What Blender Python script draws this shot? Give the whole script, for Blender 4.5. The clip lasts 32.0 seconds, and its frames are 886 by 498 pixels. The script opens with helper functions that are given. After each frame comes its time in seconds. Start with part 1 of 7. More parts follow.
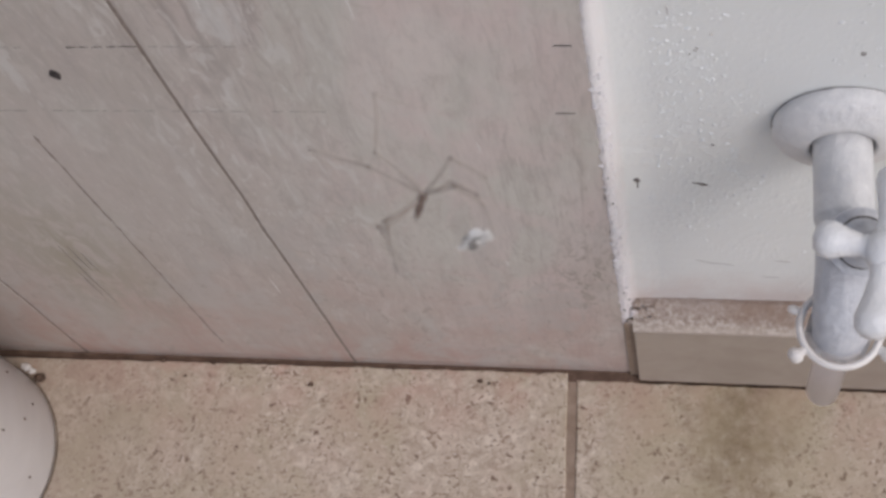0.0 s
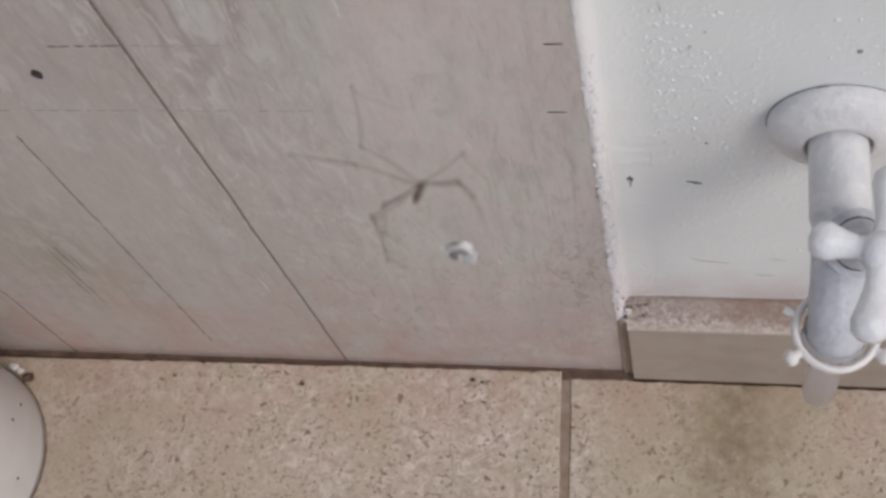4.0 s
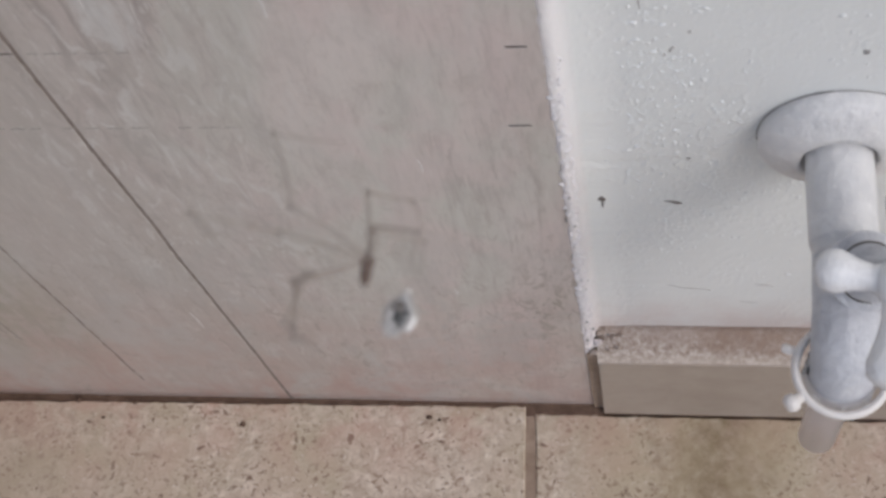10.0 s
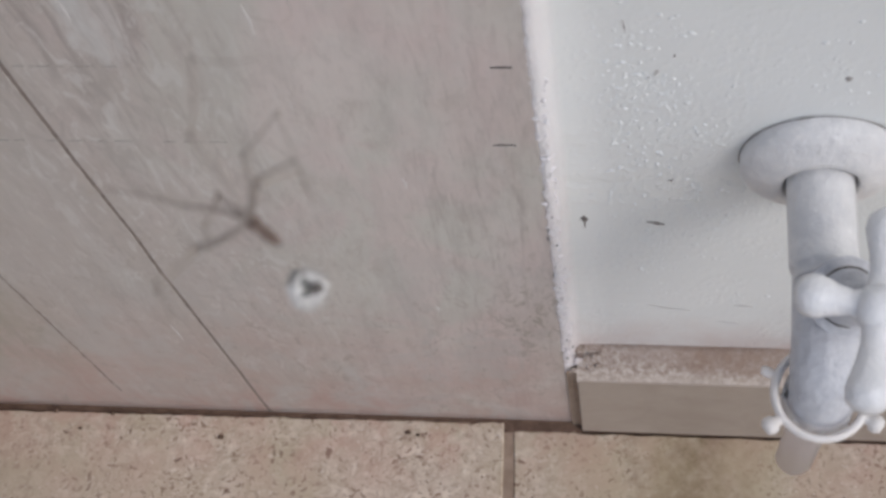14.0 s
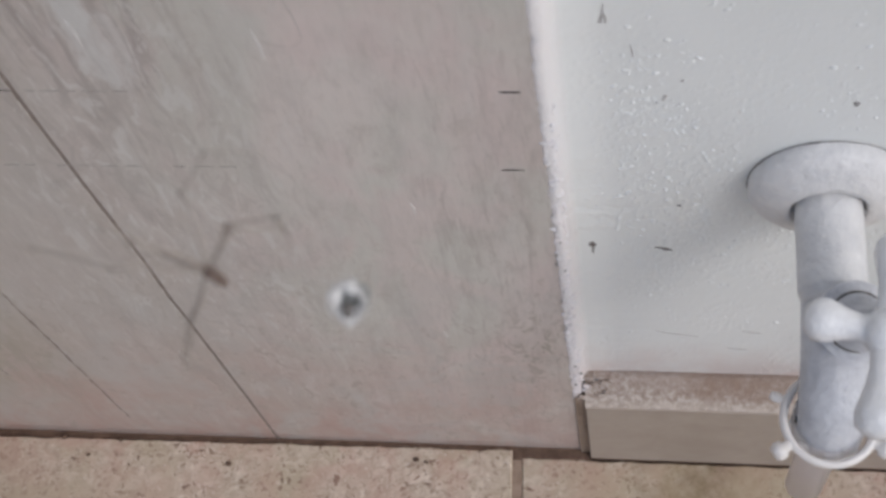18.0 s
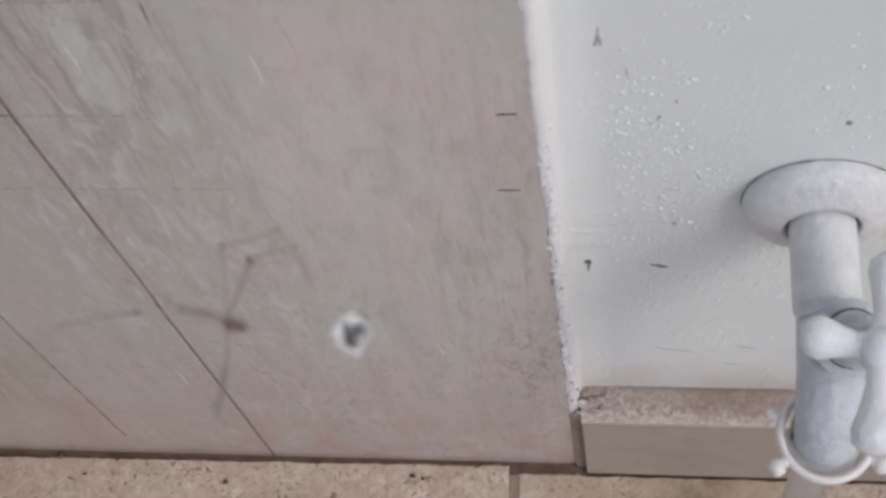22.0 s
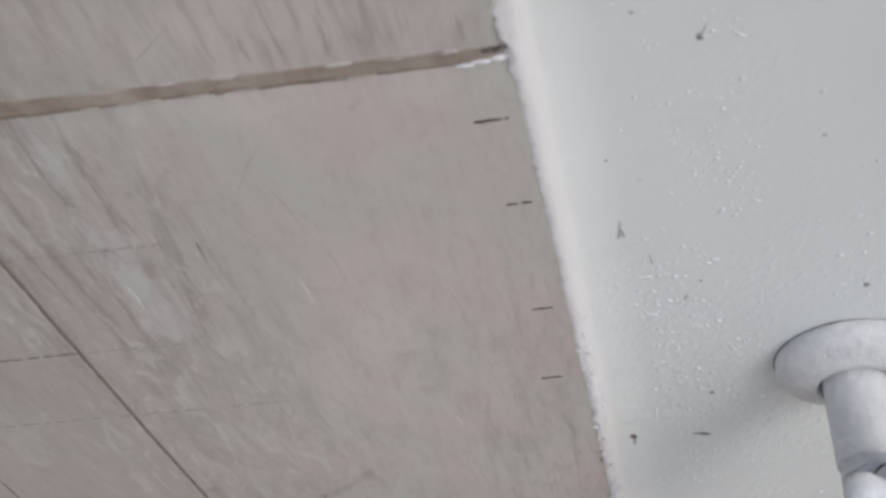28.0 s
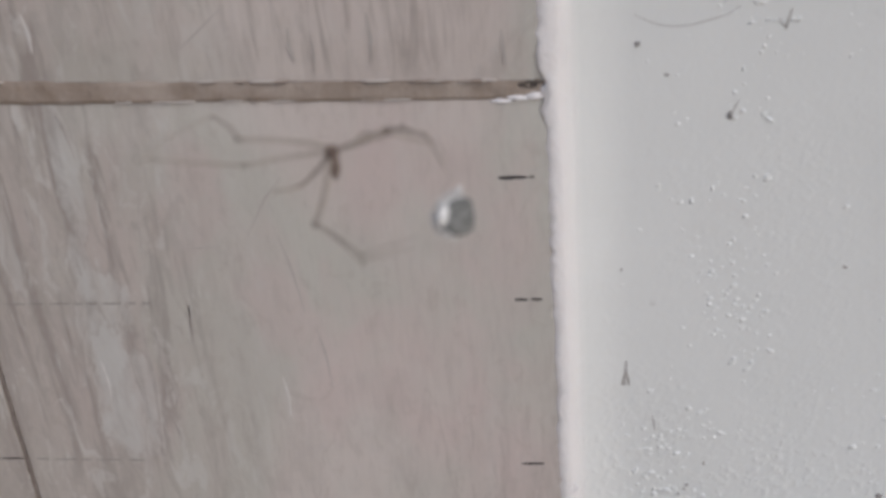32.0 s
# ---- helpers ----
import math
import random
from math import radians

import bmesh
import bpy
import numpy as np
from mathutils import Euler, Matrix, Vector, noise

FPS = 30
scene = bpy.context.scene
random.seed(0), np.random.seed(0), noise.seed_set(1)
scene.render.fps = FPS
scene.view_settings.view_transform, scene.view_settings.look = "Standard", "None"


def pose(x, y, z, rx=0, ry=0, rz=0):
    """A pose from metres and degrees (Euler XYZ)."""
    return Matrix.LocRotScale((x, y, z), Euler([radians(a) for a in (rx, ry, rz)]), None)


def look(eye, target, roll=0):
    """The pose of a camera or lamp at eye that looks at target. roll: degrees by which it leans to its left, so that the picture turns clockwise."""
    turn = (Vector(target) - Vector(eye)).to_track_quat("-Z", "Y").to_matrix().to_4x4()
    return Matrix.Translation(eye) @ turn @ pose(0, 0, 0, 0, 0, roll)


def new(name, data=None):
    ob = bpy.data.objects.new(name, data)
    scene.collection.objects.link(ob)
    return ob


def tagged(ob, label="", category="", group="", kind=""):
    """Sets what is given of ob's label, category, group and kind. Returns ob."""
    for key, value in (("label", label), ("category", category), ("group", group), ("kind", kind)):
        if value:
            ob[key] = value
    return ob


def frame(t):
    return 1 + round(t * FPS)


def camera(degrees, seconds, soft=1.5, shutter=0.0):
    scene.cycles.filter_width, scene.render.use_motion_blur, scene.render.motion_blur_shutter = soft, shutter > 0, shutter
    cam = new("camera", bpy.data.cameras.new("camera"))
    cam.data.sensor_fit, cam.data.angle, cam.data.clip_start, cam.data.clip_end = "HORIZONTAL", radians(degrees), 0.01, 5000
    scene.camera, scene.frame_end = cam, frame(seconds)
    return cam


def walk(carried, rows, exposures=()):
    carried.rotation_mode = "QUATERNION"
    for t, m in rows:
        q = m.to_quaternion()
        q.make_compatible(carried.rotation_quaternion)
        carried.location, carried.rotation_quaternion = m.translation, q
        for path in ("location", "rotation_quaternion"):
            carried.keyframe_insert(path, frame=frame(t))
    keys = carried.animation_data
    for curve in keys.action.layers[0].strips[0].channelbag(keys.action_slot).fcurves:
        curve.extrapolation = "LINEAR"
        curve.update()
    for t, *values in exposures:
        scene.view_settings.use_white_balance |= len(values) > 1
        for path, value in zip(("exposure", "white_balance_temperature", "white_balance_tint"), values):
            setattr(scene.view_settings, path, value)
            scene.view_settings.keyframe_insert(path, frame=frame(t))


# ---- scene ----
# ---- camera ----
cam = camera(36.85, 32.0, soft=3.0)
cam.data.dof.use_dof, cam.data.dof.focus_distance, cam.data.dof.aperture_fstop = True, 0.60, 34
PATH = [
    (0, pose(0.0400, -0.2311, 0.6751, 24.60, 9.82, 5.77)),
    (0.5, pose(0.0403, -0.2277, 0.6737, 24.41, 9.86, 5.90)),
    (1, pose(0.0405, -0.2253, 0.6728, 24.41, 9.95, 5.92)),
    (1.5, pose(0.0407, -0.2243, 0.6722, 24.20, 9.93, 5.84)),
    (2, pose(0.0407, -0.2246, 0.6720, 24.47, 9.88, 6.09)),
    (2.5, pose(0.0406, -0.2249, 0.6715, 24.13, 9.87, 5.94)),
    (4.5, pose(0.0404, -0.2239, 0.6689, 24.16, 9.76, 5.31)),
    (5, pose(0.0398, -0.2238, 0.6686, 24.47, 10.10, 5.23)),
    (5.5, pose(0.0388, -0.2240, 0.6684, 24.80, 10.18, 5.54)),
    (6, pose(0.0380, -0.2244, 0.6675, 24.57, 10.05, 5.34)),
    (6.5, pose(0.0381, -0.2239, 0.6660, 24.34, 9.90, 5.46)),
    (7, pose(0.0382, -0.2214, 0.6637, 24.32, 9.67, 4.94)),
    (7.5, pose(0.0378, -0.2171, 0.6587, 24.58, 9.58, 5.35)),
    (8, pose(0.0366, -0.2124, 0.6497, 24.71, 8.61, 4.77)),
    (8.5, pose(0.0348, -0.2078, 0.6382, 23.82, 8.64, 4.96)),
    (9, pose(0.0331, -0.2028, 0.6283, 23.66, 8.96, 3.97)),
    (9.5, pose(0.0321, -0.1982, 0.6223, 24.62, 8.55, 4.11)),
    (10, pose(0.0312, -0.1957, 0.6197, 24.45, 8.34, 3.95)),
    (10.5, pose(0.0298, -0.1943, 0.6192, 23.71, 7.71, 5.10)),
    (11, pose(0.0289, -0.1926, 0.6202, 24.75, 7.37, 5.41)),
    (11.5, pose(0.0286, -0.1916, 0.6212, 25.03, 7.14, 5.18)),
    (12, pose(0.0287, -0.1916, 0.6210, 24.72, 7.13, 4.68)),
    (12.5, pose(0.0291, -0.1919, 0.6204, 24.70, 7.25, 4.77)),
    (13, pose(0.0293, -0.1926, 0.6206, 24.89, 7.20, 4.99)),
    (13.5, pose(0.0295, -0.1936, 0.6213, 24.77, 7.19, 4.88)),
    (14, pose(0.0299, -0.1944, 0.6218, 24.99, 7.12, 4.35)),
    (14.5, pose(0.0301, -0.1951, 0.6218, 24.96, 7.27, 4.52)),
    (16.5, pose(0.0300, -0.1982, 0.6213, 25.16, 7.06, 4.18)),
    (17, pose(0.0299, -0.1981, 0.6215, 25.24, 6.93, 4.00)),
    (17.5, pose(0.0300, -0.1971, 0.6219, 26.45, 7.41, 4.50)),
    (18, pose(0.0300, -0.1961, 0.6216, 26.31, 7.41, 4.58)),
    (18.5, pose(0.0296, -0.1956, 0.6207, 25.86, 7.27, 4.46)),
    (19, pose(0.0290, -0.1954, 0.6204, 25.80, 7.10, 4.68)),
    (19.5, pose(0.0284, -0.1954, 0.6209, 26.03, 7.05, 4.47)),
    (20, pose(0.0282, -0.1950, 0.6218, 26.20, 6.91, 4.61)),
    (20.5, pose(0.0282, -0.1945, 0.6229, 26.20, 7.14, 4.17)),
    (21, pose(0.0281, -0.1943, 0.6244, 26.75, 7.21, 4.29)),
    (21.5, pose(0.0280, -0.1946, 0.6256, 26.88, 7.11, 4.06)),
    (22, pose(0.0282, -0.1948, 0.6255, 26.69, 7.25, 3.95)),
    (22.5, pose(0.0288, -0.1942, 0.6241, 26.54, 7.20, 4.17)),
    (23, pose(0.0295, -0.1930, 0.6226, 26.24, 7.27, 4.06)),
    (23.5, pose(0.0297, -0.1922, 0.6221, 26.17, 7.21, 4.22)),
    (24, pose(0.0295, -0.1926, 0.6229, 26.18, 7.26, 4.04)),
    (24.5, pose(0.0291, -0.1938, 0.6240, 26.69, 7.26, 4.35)),
    (26.5, pose(0.0282, -0.1995, 0.6262, 26.56, 7.00, 4.23)),
    (27, pose(0.0289, -0.2003, 0.6270, 26.87, 7.21, 4.12)),
    (27.3, pose(0.0312, -0.2011, 0.6312, 29.28, 9.84, 4.45)),
    (27.5, pose(0.0313, -0.2017, 0.6377, 31.19, 9.89, 3.12)),
    (28, look((0.028, -0.199, 0.649), (-0.290, 0.903, -0.989), -19.7)),
    (28.2, look((0.028, -0.207, 0.639), (-0.240, 0.880, -1.018), -20.4)),
    (28.5, look((0.022, -0.206, 0.637), (-0.327, 0.846, -1.028), -20.9)),
    (28.8, look((0.046, -0.206, 0.640), (-0.326, 0.878, -1.000), -18.4)),
    (29, look((0.052, -0.217, 0.617), (-0.288, 0.981, -0.949), -16.1)),
    (29.3, pose(0.0419, -0.2288, 0.5859, 43.19, 9.50, 8.54)),
    (29.5, pose(0.0379, -0.2456, 0.5694, 46.77, 10.59, 6.49)),
    (29.7, pose(0.0293, -0.2602, 0.5625, 51.18, 8.32, 8.59)),
    (30, pose(0.0176, -0.2747, 0.5608, 55.99, 5.71, 9.13)),
    (30.4, pose(0.0109, -0.2766, 0.5588, 55.60, 4.76, 5.40)),
    (31, pose(0.0071, -0.2791, 0.5590, 57.05, 3.26, 5.59)),
    (31.5, pose(0.0087, -0.2781, 0.5594, 57.38, 3.25, 4.29)),
    (32, look((0.011, -0.276, 0.557), (-0.218, 1.412, -0.491), -5.1)),
]
walk(cam, PATH, [(0, 0.01, 6510, 14.4), (1, 0.01, 6510, 12.6), (6, 0.02, 6490, 12.6), (14, 0.03, 6350, 12), (20, 0.01, 6350, 11.6), (27.3, -0.01, 6350, 11), (28.2, -0.02, 6330, 9.2), (29.3, -0.02, 6430, 10), (30.2, 0.04, 6490, 11), (31, -0.02, 6530, 12), (32, -0.06, 6530, 12.4)])

# ---- world and light ----
world = bpy.data.worlds.new("sky")
scene.world = world
world.use_nodes = True
wn = world.node_tree
sky = wn.nodes.new("ShaderNodeTexSky")
sky.sky_type, sky.sun_disc = "NISHITA", False
sky.sun_elevation, sky.sun_rotation = radians(44), radians(128)
sky.dust_density, sky.ozone_density = 1.6, 1.0
pale = wn.nodes.new("ShaderNodeHueSaturation")
pale.inputs["Saturation"].default_value = 0.72
wn.links.new(sky.outputs[0], pale.inputs["Color"])
wn.links.new(pale.outputs[0], wn.nodes["Background"].inputs[0])
wn.nodes["Background"].inputs[1].default_value = 0.121
SUN = bpy.data.lights.new("overcast_sun", "SUN")
SUN.energy, SUN.angle, SUN.color = 1.02, radians(26), (1.0, 0.97, 0.93)
sun = new("overcast_sun", SUN)
sun.matrix_world = look((1.35, -1.05, 1.68), (0, 0, 0))


# ---- materials ----
class Mat:
    """A small builder for procedural materials."""

    def __init__(self, name, rough=0.6, metal=0.0, spec=0.5):
        self.m = bpy.data.materials.new(name)
        self.m.use_nodes = True
        self.t = self.m.node_tree
        self.b = self.t.nodes["Principled BSDF"]
        self.b.inputs["Roughness"].default_value = rough
        self.b.inputs["Metallic"].default_value = metal
        self.b.inputs["Specular IOR Level"].default_value = spec
        self.co = self.node("ShaderNodeNewGeometry").outputs["Position"]

    def node(self, kind, **kw):
        n = self.t.nodes.new(kind)
        for k, v in kw.items():
            n.inputs[k].default_value = v
        return n

    def link(self, a, b):
        self.t.links.new(a, b)

    def local(self):
        self.co = self.node("ShaderNodeTexCoord").outputs["Object"]
        return self

    def scaled(self, sx, sy, sz):
        n = self.node("ShaderNodeMapping", Scale=(sx, sy, sz))
        self.link(self.co, n.inputs["Vector"])
        return n.outputs[0]

    def noise(self, scale, detail=4, rough=0.55, distort=0.0, stretch=(1, 1, 1)):
        n = self.node("ShaderNodeTexNoise", Scale=scale, Detail=detail, Roughness=rough, Distortion=distort)
        self.link(self.scaled(*stretch), n.inputs["Vector"])
        return n.outputs["Fac"]

    def voro(self, scale, stretch=(1, 1, 1)):
        n = self.node("ShaderNodeTexVoronoi", Scale=scale)
        self.link(self.scaled(*stretch), n.inputs["Vector"])
        return n.outputs["Distance"]

    def ramp(self, fac, *stops):
        n = self.node("ShaderNodeValToRGB")
        r = n.color_ramp
        while len(r.elements) < len(stops):
            r.elements.new(0.5)
        for e, (p, c) in zip(r.elements, stops):
            e.position = p
            e.color = (*c, 1) if isinstance(c, tuple) else (c, c, c, 1)
        self.link(fac, n.inputs[0])
        return n.outputs[0]

    def mix(self, fac, a, b, mode="MIX"):
        n = self.t.nodes.new("ShaderNodeMix")
        n.data_type, n.blend_type = "RGBA", mode
        for v, s in ((fac, n.inputs[0]), (a, n.inputs[6]), (b, n.inputs[7])):
            if isinstance(v, (int, float)):
                s.default_value = v if s.type == "VALUE" else (v, v, v, 1)
            elif isinstance(v, tuple):
                s.default_value = (*v, 1)
            else:
                self.link(v, s)
        return n.outputs[2]

    def color(self, c):
        if isinstance(c, tuple):
            self.b.inputs["Base Color"].default_value = (*c, 1)
        else:
            self.link(c, self.b.inputs["Base Color"])
        return self

    def rough(self, fac, lo, hi):
        self.link(self.ramp(fac, (0.3, lo), (0.7, hi)), self.b.inputs["Roughness"])
        return self

    def bump(self, fac, dist, strength=1.0, on=None):
        n = self.node("ShaderNodeBump", Strength=strength, Distance=dist)
        self.link(fac, n.inputs["Height"])
        if on is not None:
            self.link(on, n.inputs["Normal"])
        self.link(n.outputs[0], self.b.inputs["Normal"])
        self.normal = n.outputs[0]
        return self


def wall_tile_material():
    k = Mat("grey_tile", 0.42, spec=0.4)
    streak = k.noise(95, 5, 0.64, 0.25, (1, 1, 0.11))
    cloud = k.noise(10, 4, 0.6, 0.5, (1, 1, 0.55))
    hue = k.noise(16, 3, 0.5, 0.8, (1, 1, 0.55))
    patch = k.noise(44, 5, 0.62, 0.5, (1, 1, 0.16))
    hair = k.noise(300, 4, 0.65, 0.3, (1, 1, 0.07))
    fine = k.noise(420, 3, 0.6, 0, (1, 1, 0.3))
    base = k.ramp(cloud, (0.3, (0.538, 0.470, 0.438)), (0.7, (0.620, 0.570, 0.535)))
    c = k.mix(k.ramp(hue, (0.42, 0.0), (0.57, 0.75)), base, (0.520, 0.518, 0.470))
    c = k.mix(k.ramp(k.noise(30, 3, 0.55, 0.6, (1, 1, 0.6)), (0.48, 0.0), (0.60, 0.6)), c, (0.592, 0.498, 0.475))
    sep = k.node("ShaderNodeSeparateXYZ")
    k.link(k.co, sep.inputs[0])
    # the print is calmer on the upper part of the plank beside the plaster
    calm = k.mix(1.0, k.ramp(sep.outputs[2], (0.30, 0.0), (0.36, 1.0), (0.424, 1.0), (0.432, 0.5)), k.ramp(k.mix(1.0, sep.outputs[0], 0.2, "ADD"), (0.075, 0.0), (0.115, 0.8)), "MULTIPLY")

    def worn(fac):
        return k.mix(calm, fac, 0.0)

    side = k.node("ShaderNodeMath")
    side.operation = "MULTIPLY_ADD"
    k.link(sep.outputs[0], side.inputs[0])
    side.inputs[1].default_value, side.inputs[2].default_value = -4.0, 0.0
    plank = k.ramp(side.outputs[0], (0.24, 0.0), (0.48, 0.53), (0.64, 0.80))
    c = k.mix(plank, c, (0.412, 0.378, 0.345))
    c = k.mix(worn(k.ramp(streak, (0.50, 0.0), (0.68, 0.22))), c, (0.40, 0.36, 0.335))
    c = k.mix(k.ramp(patch, (0.575, 0.0), (0.66, 0.26)), c, (0.575, 0.562, 0.535))
    edge = k.ramp(patch, (0.51, 0.0), (0.565, 0.32), (0.60, 0.0))
    c = k.mix(worn(k.mix(1.0, edge, k.ramp(streak, (0.4, 0.0), (0.6, 1.0)), "MULTIPLY")), c, (0.32, 0.29, 0.27))
    c = k.mix(worn(k.ramp(patch, (0.33, 0.32), (0.40, 0.0))), c, (0.40, 0.355, 0.33))
    c = k.mix(worn(k.ramp(hair, (0.62, 0.0), (0.74, 0.26))), c, (0.34, 0.31, 0.29))
    c = k.mix(k.ramp(fine, (0.30, 0.15), (0.5, 0.0)), c, (0.33, 0.30, 0.28))
    # short blotches all over, and dark grain beside the plank's groove
    mott = k.noise(75, 5, 0.7, 0.6, (1, 1, 0.45))
    c = k.mix(worn(k.ramp(mott, (0.34, 0.45), (0.47, 0.0))), c, (0.395, 0.355, 0.318))
    c = k.mix(k.ramp(mott, (0.55, 0.0), (0.68, 0.32)), c, (0.59, 0.56, 0.52))
    zone = k.ramp(side.outputs[0], (0.33, 0.0), (0.42, 1.0), (0.60, 1.0), (0.66, 0.35))
    grain = k.ramp(k.noise(205, 5, 0.66, 0.5, (1, 1, 0.085)), (0.50, 0.0), (0.62, 0.78))
    zone = k.mix(1.0, zone, k.ramp(sep.outputs[2], (0.25, 0.15), (0.35, 1.0)), "MULTIPLY")
    zone = k.mix(1.0, zone, k.ramp(sep.outputs[2], (0.4325, 0.0), (0.4345, 0.65)), "LIGHTEN")
    c = k.mix(k.mix(1.0, zone, grain, "MULTIPLY"), c, (0.30, 0.262, 0.24))
    # short upright ticks of the print, dark and pale, and raised flakes beside the groove
    nick = k.noise(520, 3, 0.6, 0.3, (1, 1, 0.14))
    c = k.mix(worn(k.ramp(nick, (0.60, 0.0), (0.70, 0.30))), c, (0.34, 0.30, 0.275))
    c = k.mix(worn(k.ramp(nick, (0.30, 0.28), (0.39, 0.0))), c, (0.66, 0.63, 0.60))
    right = k.ramp(k.mix(1.0, sep.outputs[0], 0.1, "ADD"), (0.040, 0.0), (0.065, 1.0))
    comb = k.ramp(k.noise(310, 4, 0.62, 0.4, (1, 1, 0.13)), (0.55, 0.0), (0.65, 0.5))
    c = k.mix(worn(k.mix(1.0, right, comb, "MULTIPLY")), c, (0.36, 0.318, 0.29))
    flake = k.noise(150, 5, 0.72, 1.1, (1, 1, 0.30))
    wide_zone = k.ramp(side.outputs[0], (0.24, 0.02), (0.40, 0.9), (0.62, 1.0), (0.72, 0.4))
    c = k.mix(k.mix(1.0, wide_zone, k.ramp(flake, (0.55, 0.0), (0.61, 0.55)), "MULTIPLY"), c, (0.60, 0.59, 0.565))
    c = k.mix(k.mix(1.0, wide_zone, k.ramp(flake, (0.40, 0.50), (0.45, 0.0)), "MULTIPLY"), c, (0.37, 0.335, 0.31))
    # pale blue-grey wood patches with ragged sides
    warp = k.noise(260, 5, 0.7, 0.4, (1, 1, 0.22))
    wave = k.noise(70, 3, 0.6, 0.8, (1, 1, 0.5))
    for cx, cz, wide, tall in ((-0.1172, 0.4120, 0.0022, 0.016), (-0.1202, 0.3800, 0.0018, 0.008), (-0.1178, 0.3640, 0.0050, 0.015), (-0.1155, 0.3400, 0.0062, 0.016), (-0.1385, 0.4000, 0.0022, 0.020), (-0.2050, 0.3300, 0.0040, 0.03)):
        n = k.node("ShaderNodeMapping", Location=(-cx / wide, 0, -cz / tall), Scale=(1 / wide, 1, 1 / tall))
        k.link(k.co, n.inputs["Vector"])
        d = k.node("ShaderNodeVectorMath")
        d.operation = "LENGTH"
        k.link(n.outputs[0], d.inputs[0])
        e = k.node("ShaderNodeMath")
        e.operation = "MULTIPLY_ADD"
        k.link(warp, e.inputs[0])
        e.inputs[1].default_value = -2.6
        k.link(d.outputs["Value"], e.inputs[2])
        f = k.node("ShaderNodeMath")
        f.operation = "MULTIPLY_ADD"
        k.link(wave, f.inputs[0])
        f.inputs[1].default_value = -1.7
        k.link(e.outputs[0], f.inputs[2])
        e = k.node("ShaderNodeMath")
        e.operation = "ADD"
        k.link(f.outputs[0], e.inputs[0])
        e.inputs[1].default_value = 0.85
        c = k.mix(k.ramp(e.outputs[0], (0.0, 0.0), (0.14, 0.42), (0.40, 0.0)), c, (0.35, 0.31, 0.285))
        c = k.mix(k.mix(1.0, k.ramp(e.outputs[0], (0.0, 0.55), (0.16, 0.0)), k.ramp(flake, (0.38, 0.25), (0.52, 1.0)), "MULTIPLY"), c, (0.55, 0.545, 0.525))
    # earth splashed up from the floor
    up = k.ramp(sep.outputs[2], (0.0, 1.0), (0.05, 0.72), (0.16, 0.0))
    dirt = k.mix(1.0, up, k.ramp(k.noise(24, 5, 0.7, 0.4), (0.32, 0.12), (0.62, 1.0)), "MULTIPLY")
    c = k.mix(dirt, c, (0.405, 0.280, 0.238))
    low = k.ramp(sep.outputs[2], (0.10, 1.0), (0.24, 0.25))
    c = k.mix(k.mix(1.0, low, k.ramp(k.noise(27, 5, 0.68, 0.9, (1, 1, 0.7)), (0.50, 0.0), (0.60, 0.55)), "MULTIPLY"), c, (0.44, 0.42, 0.395))
    c = k.mix(k.mix(1.0, low, k.ramp(k.noise(120, 5, 0.72, 1.2, (1, 1, 0.6)), (0.57, 0.0), (0.64, 0.6)), "MULTIPLY"), c, (0.33, 0.28, 0.24))
    n = k.node("ShaderNodeVectorMath")
    n.operation = "DISTANCE"
    k.link(k.scaled(1.0, 1.0, 0.45), n.inputs[0])
    n.inputs[1].default_value = (-0.256, 0.0, 0.060)
    near = k.ramp(n.outputs["Value"], (0.004, 1.0), (0.050, 0.0))
    moss = k.mix(1.0, near, k.ramp(k.noise(120, 5, 0.7, 0.8, (1, 1, 0.35)), (0.42, 0.12), (0.55, 0.95)), "MULTIPLY")
    c = k.mix(moss, c, (0.33, 0.295, 0.235))
    # olive smear low down beside the plaster edge
    n = k.node("ShaderNodeVectorMath")
    n.operation = "DISTANCE"
    k.link(k.scaled(1.0, 1.0, 0.42), n.inputs[0])
    n.inputs[1].default_value = (-0.010, 0.0, 0.052)
    near = k.ramp(n.outputs["Value"], (0.004, 1.0), (0.028, 0.0))
    smear = k.mix(1.0, near, k.ramp(k.noise(180, 4, 0.64, 0.6, (1, 1, 0.5)), (0.53, 0.06), (0.59, 0.85)), "MULTIPLY")
    c = k.mix(smear, c, (0.32, 0.28, 0.235))
    k.color(c)
    k.rough(streak, 0.36, 0.52)
    k.bump(k.mix(0.35, hair, fine), 0.0005, 0.3)
    k.bump(k.mix(0.5, flake, nick), 0.0006, 0.28, k.normal)
    return k.m


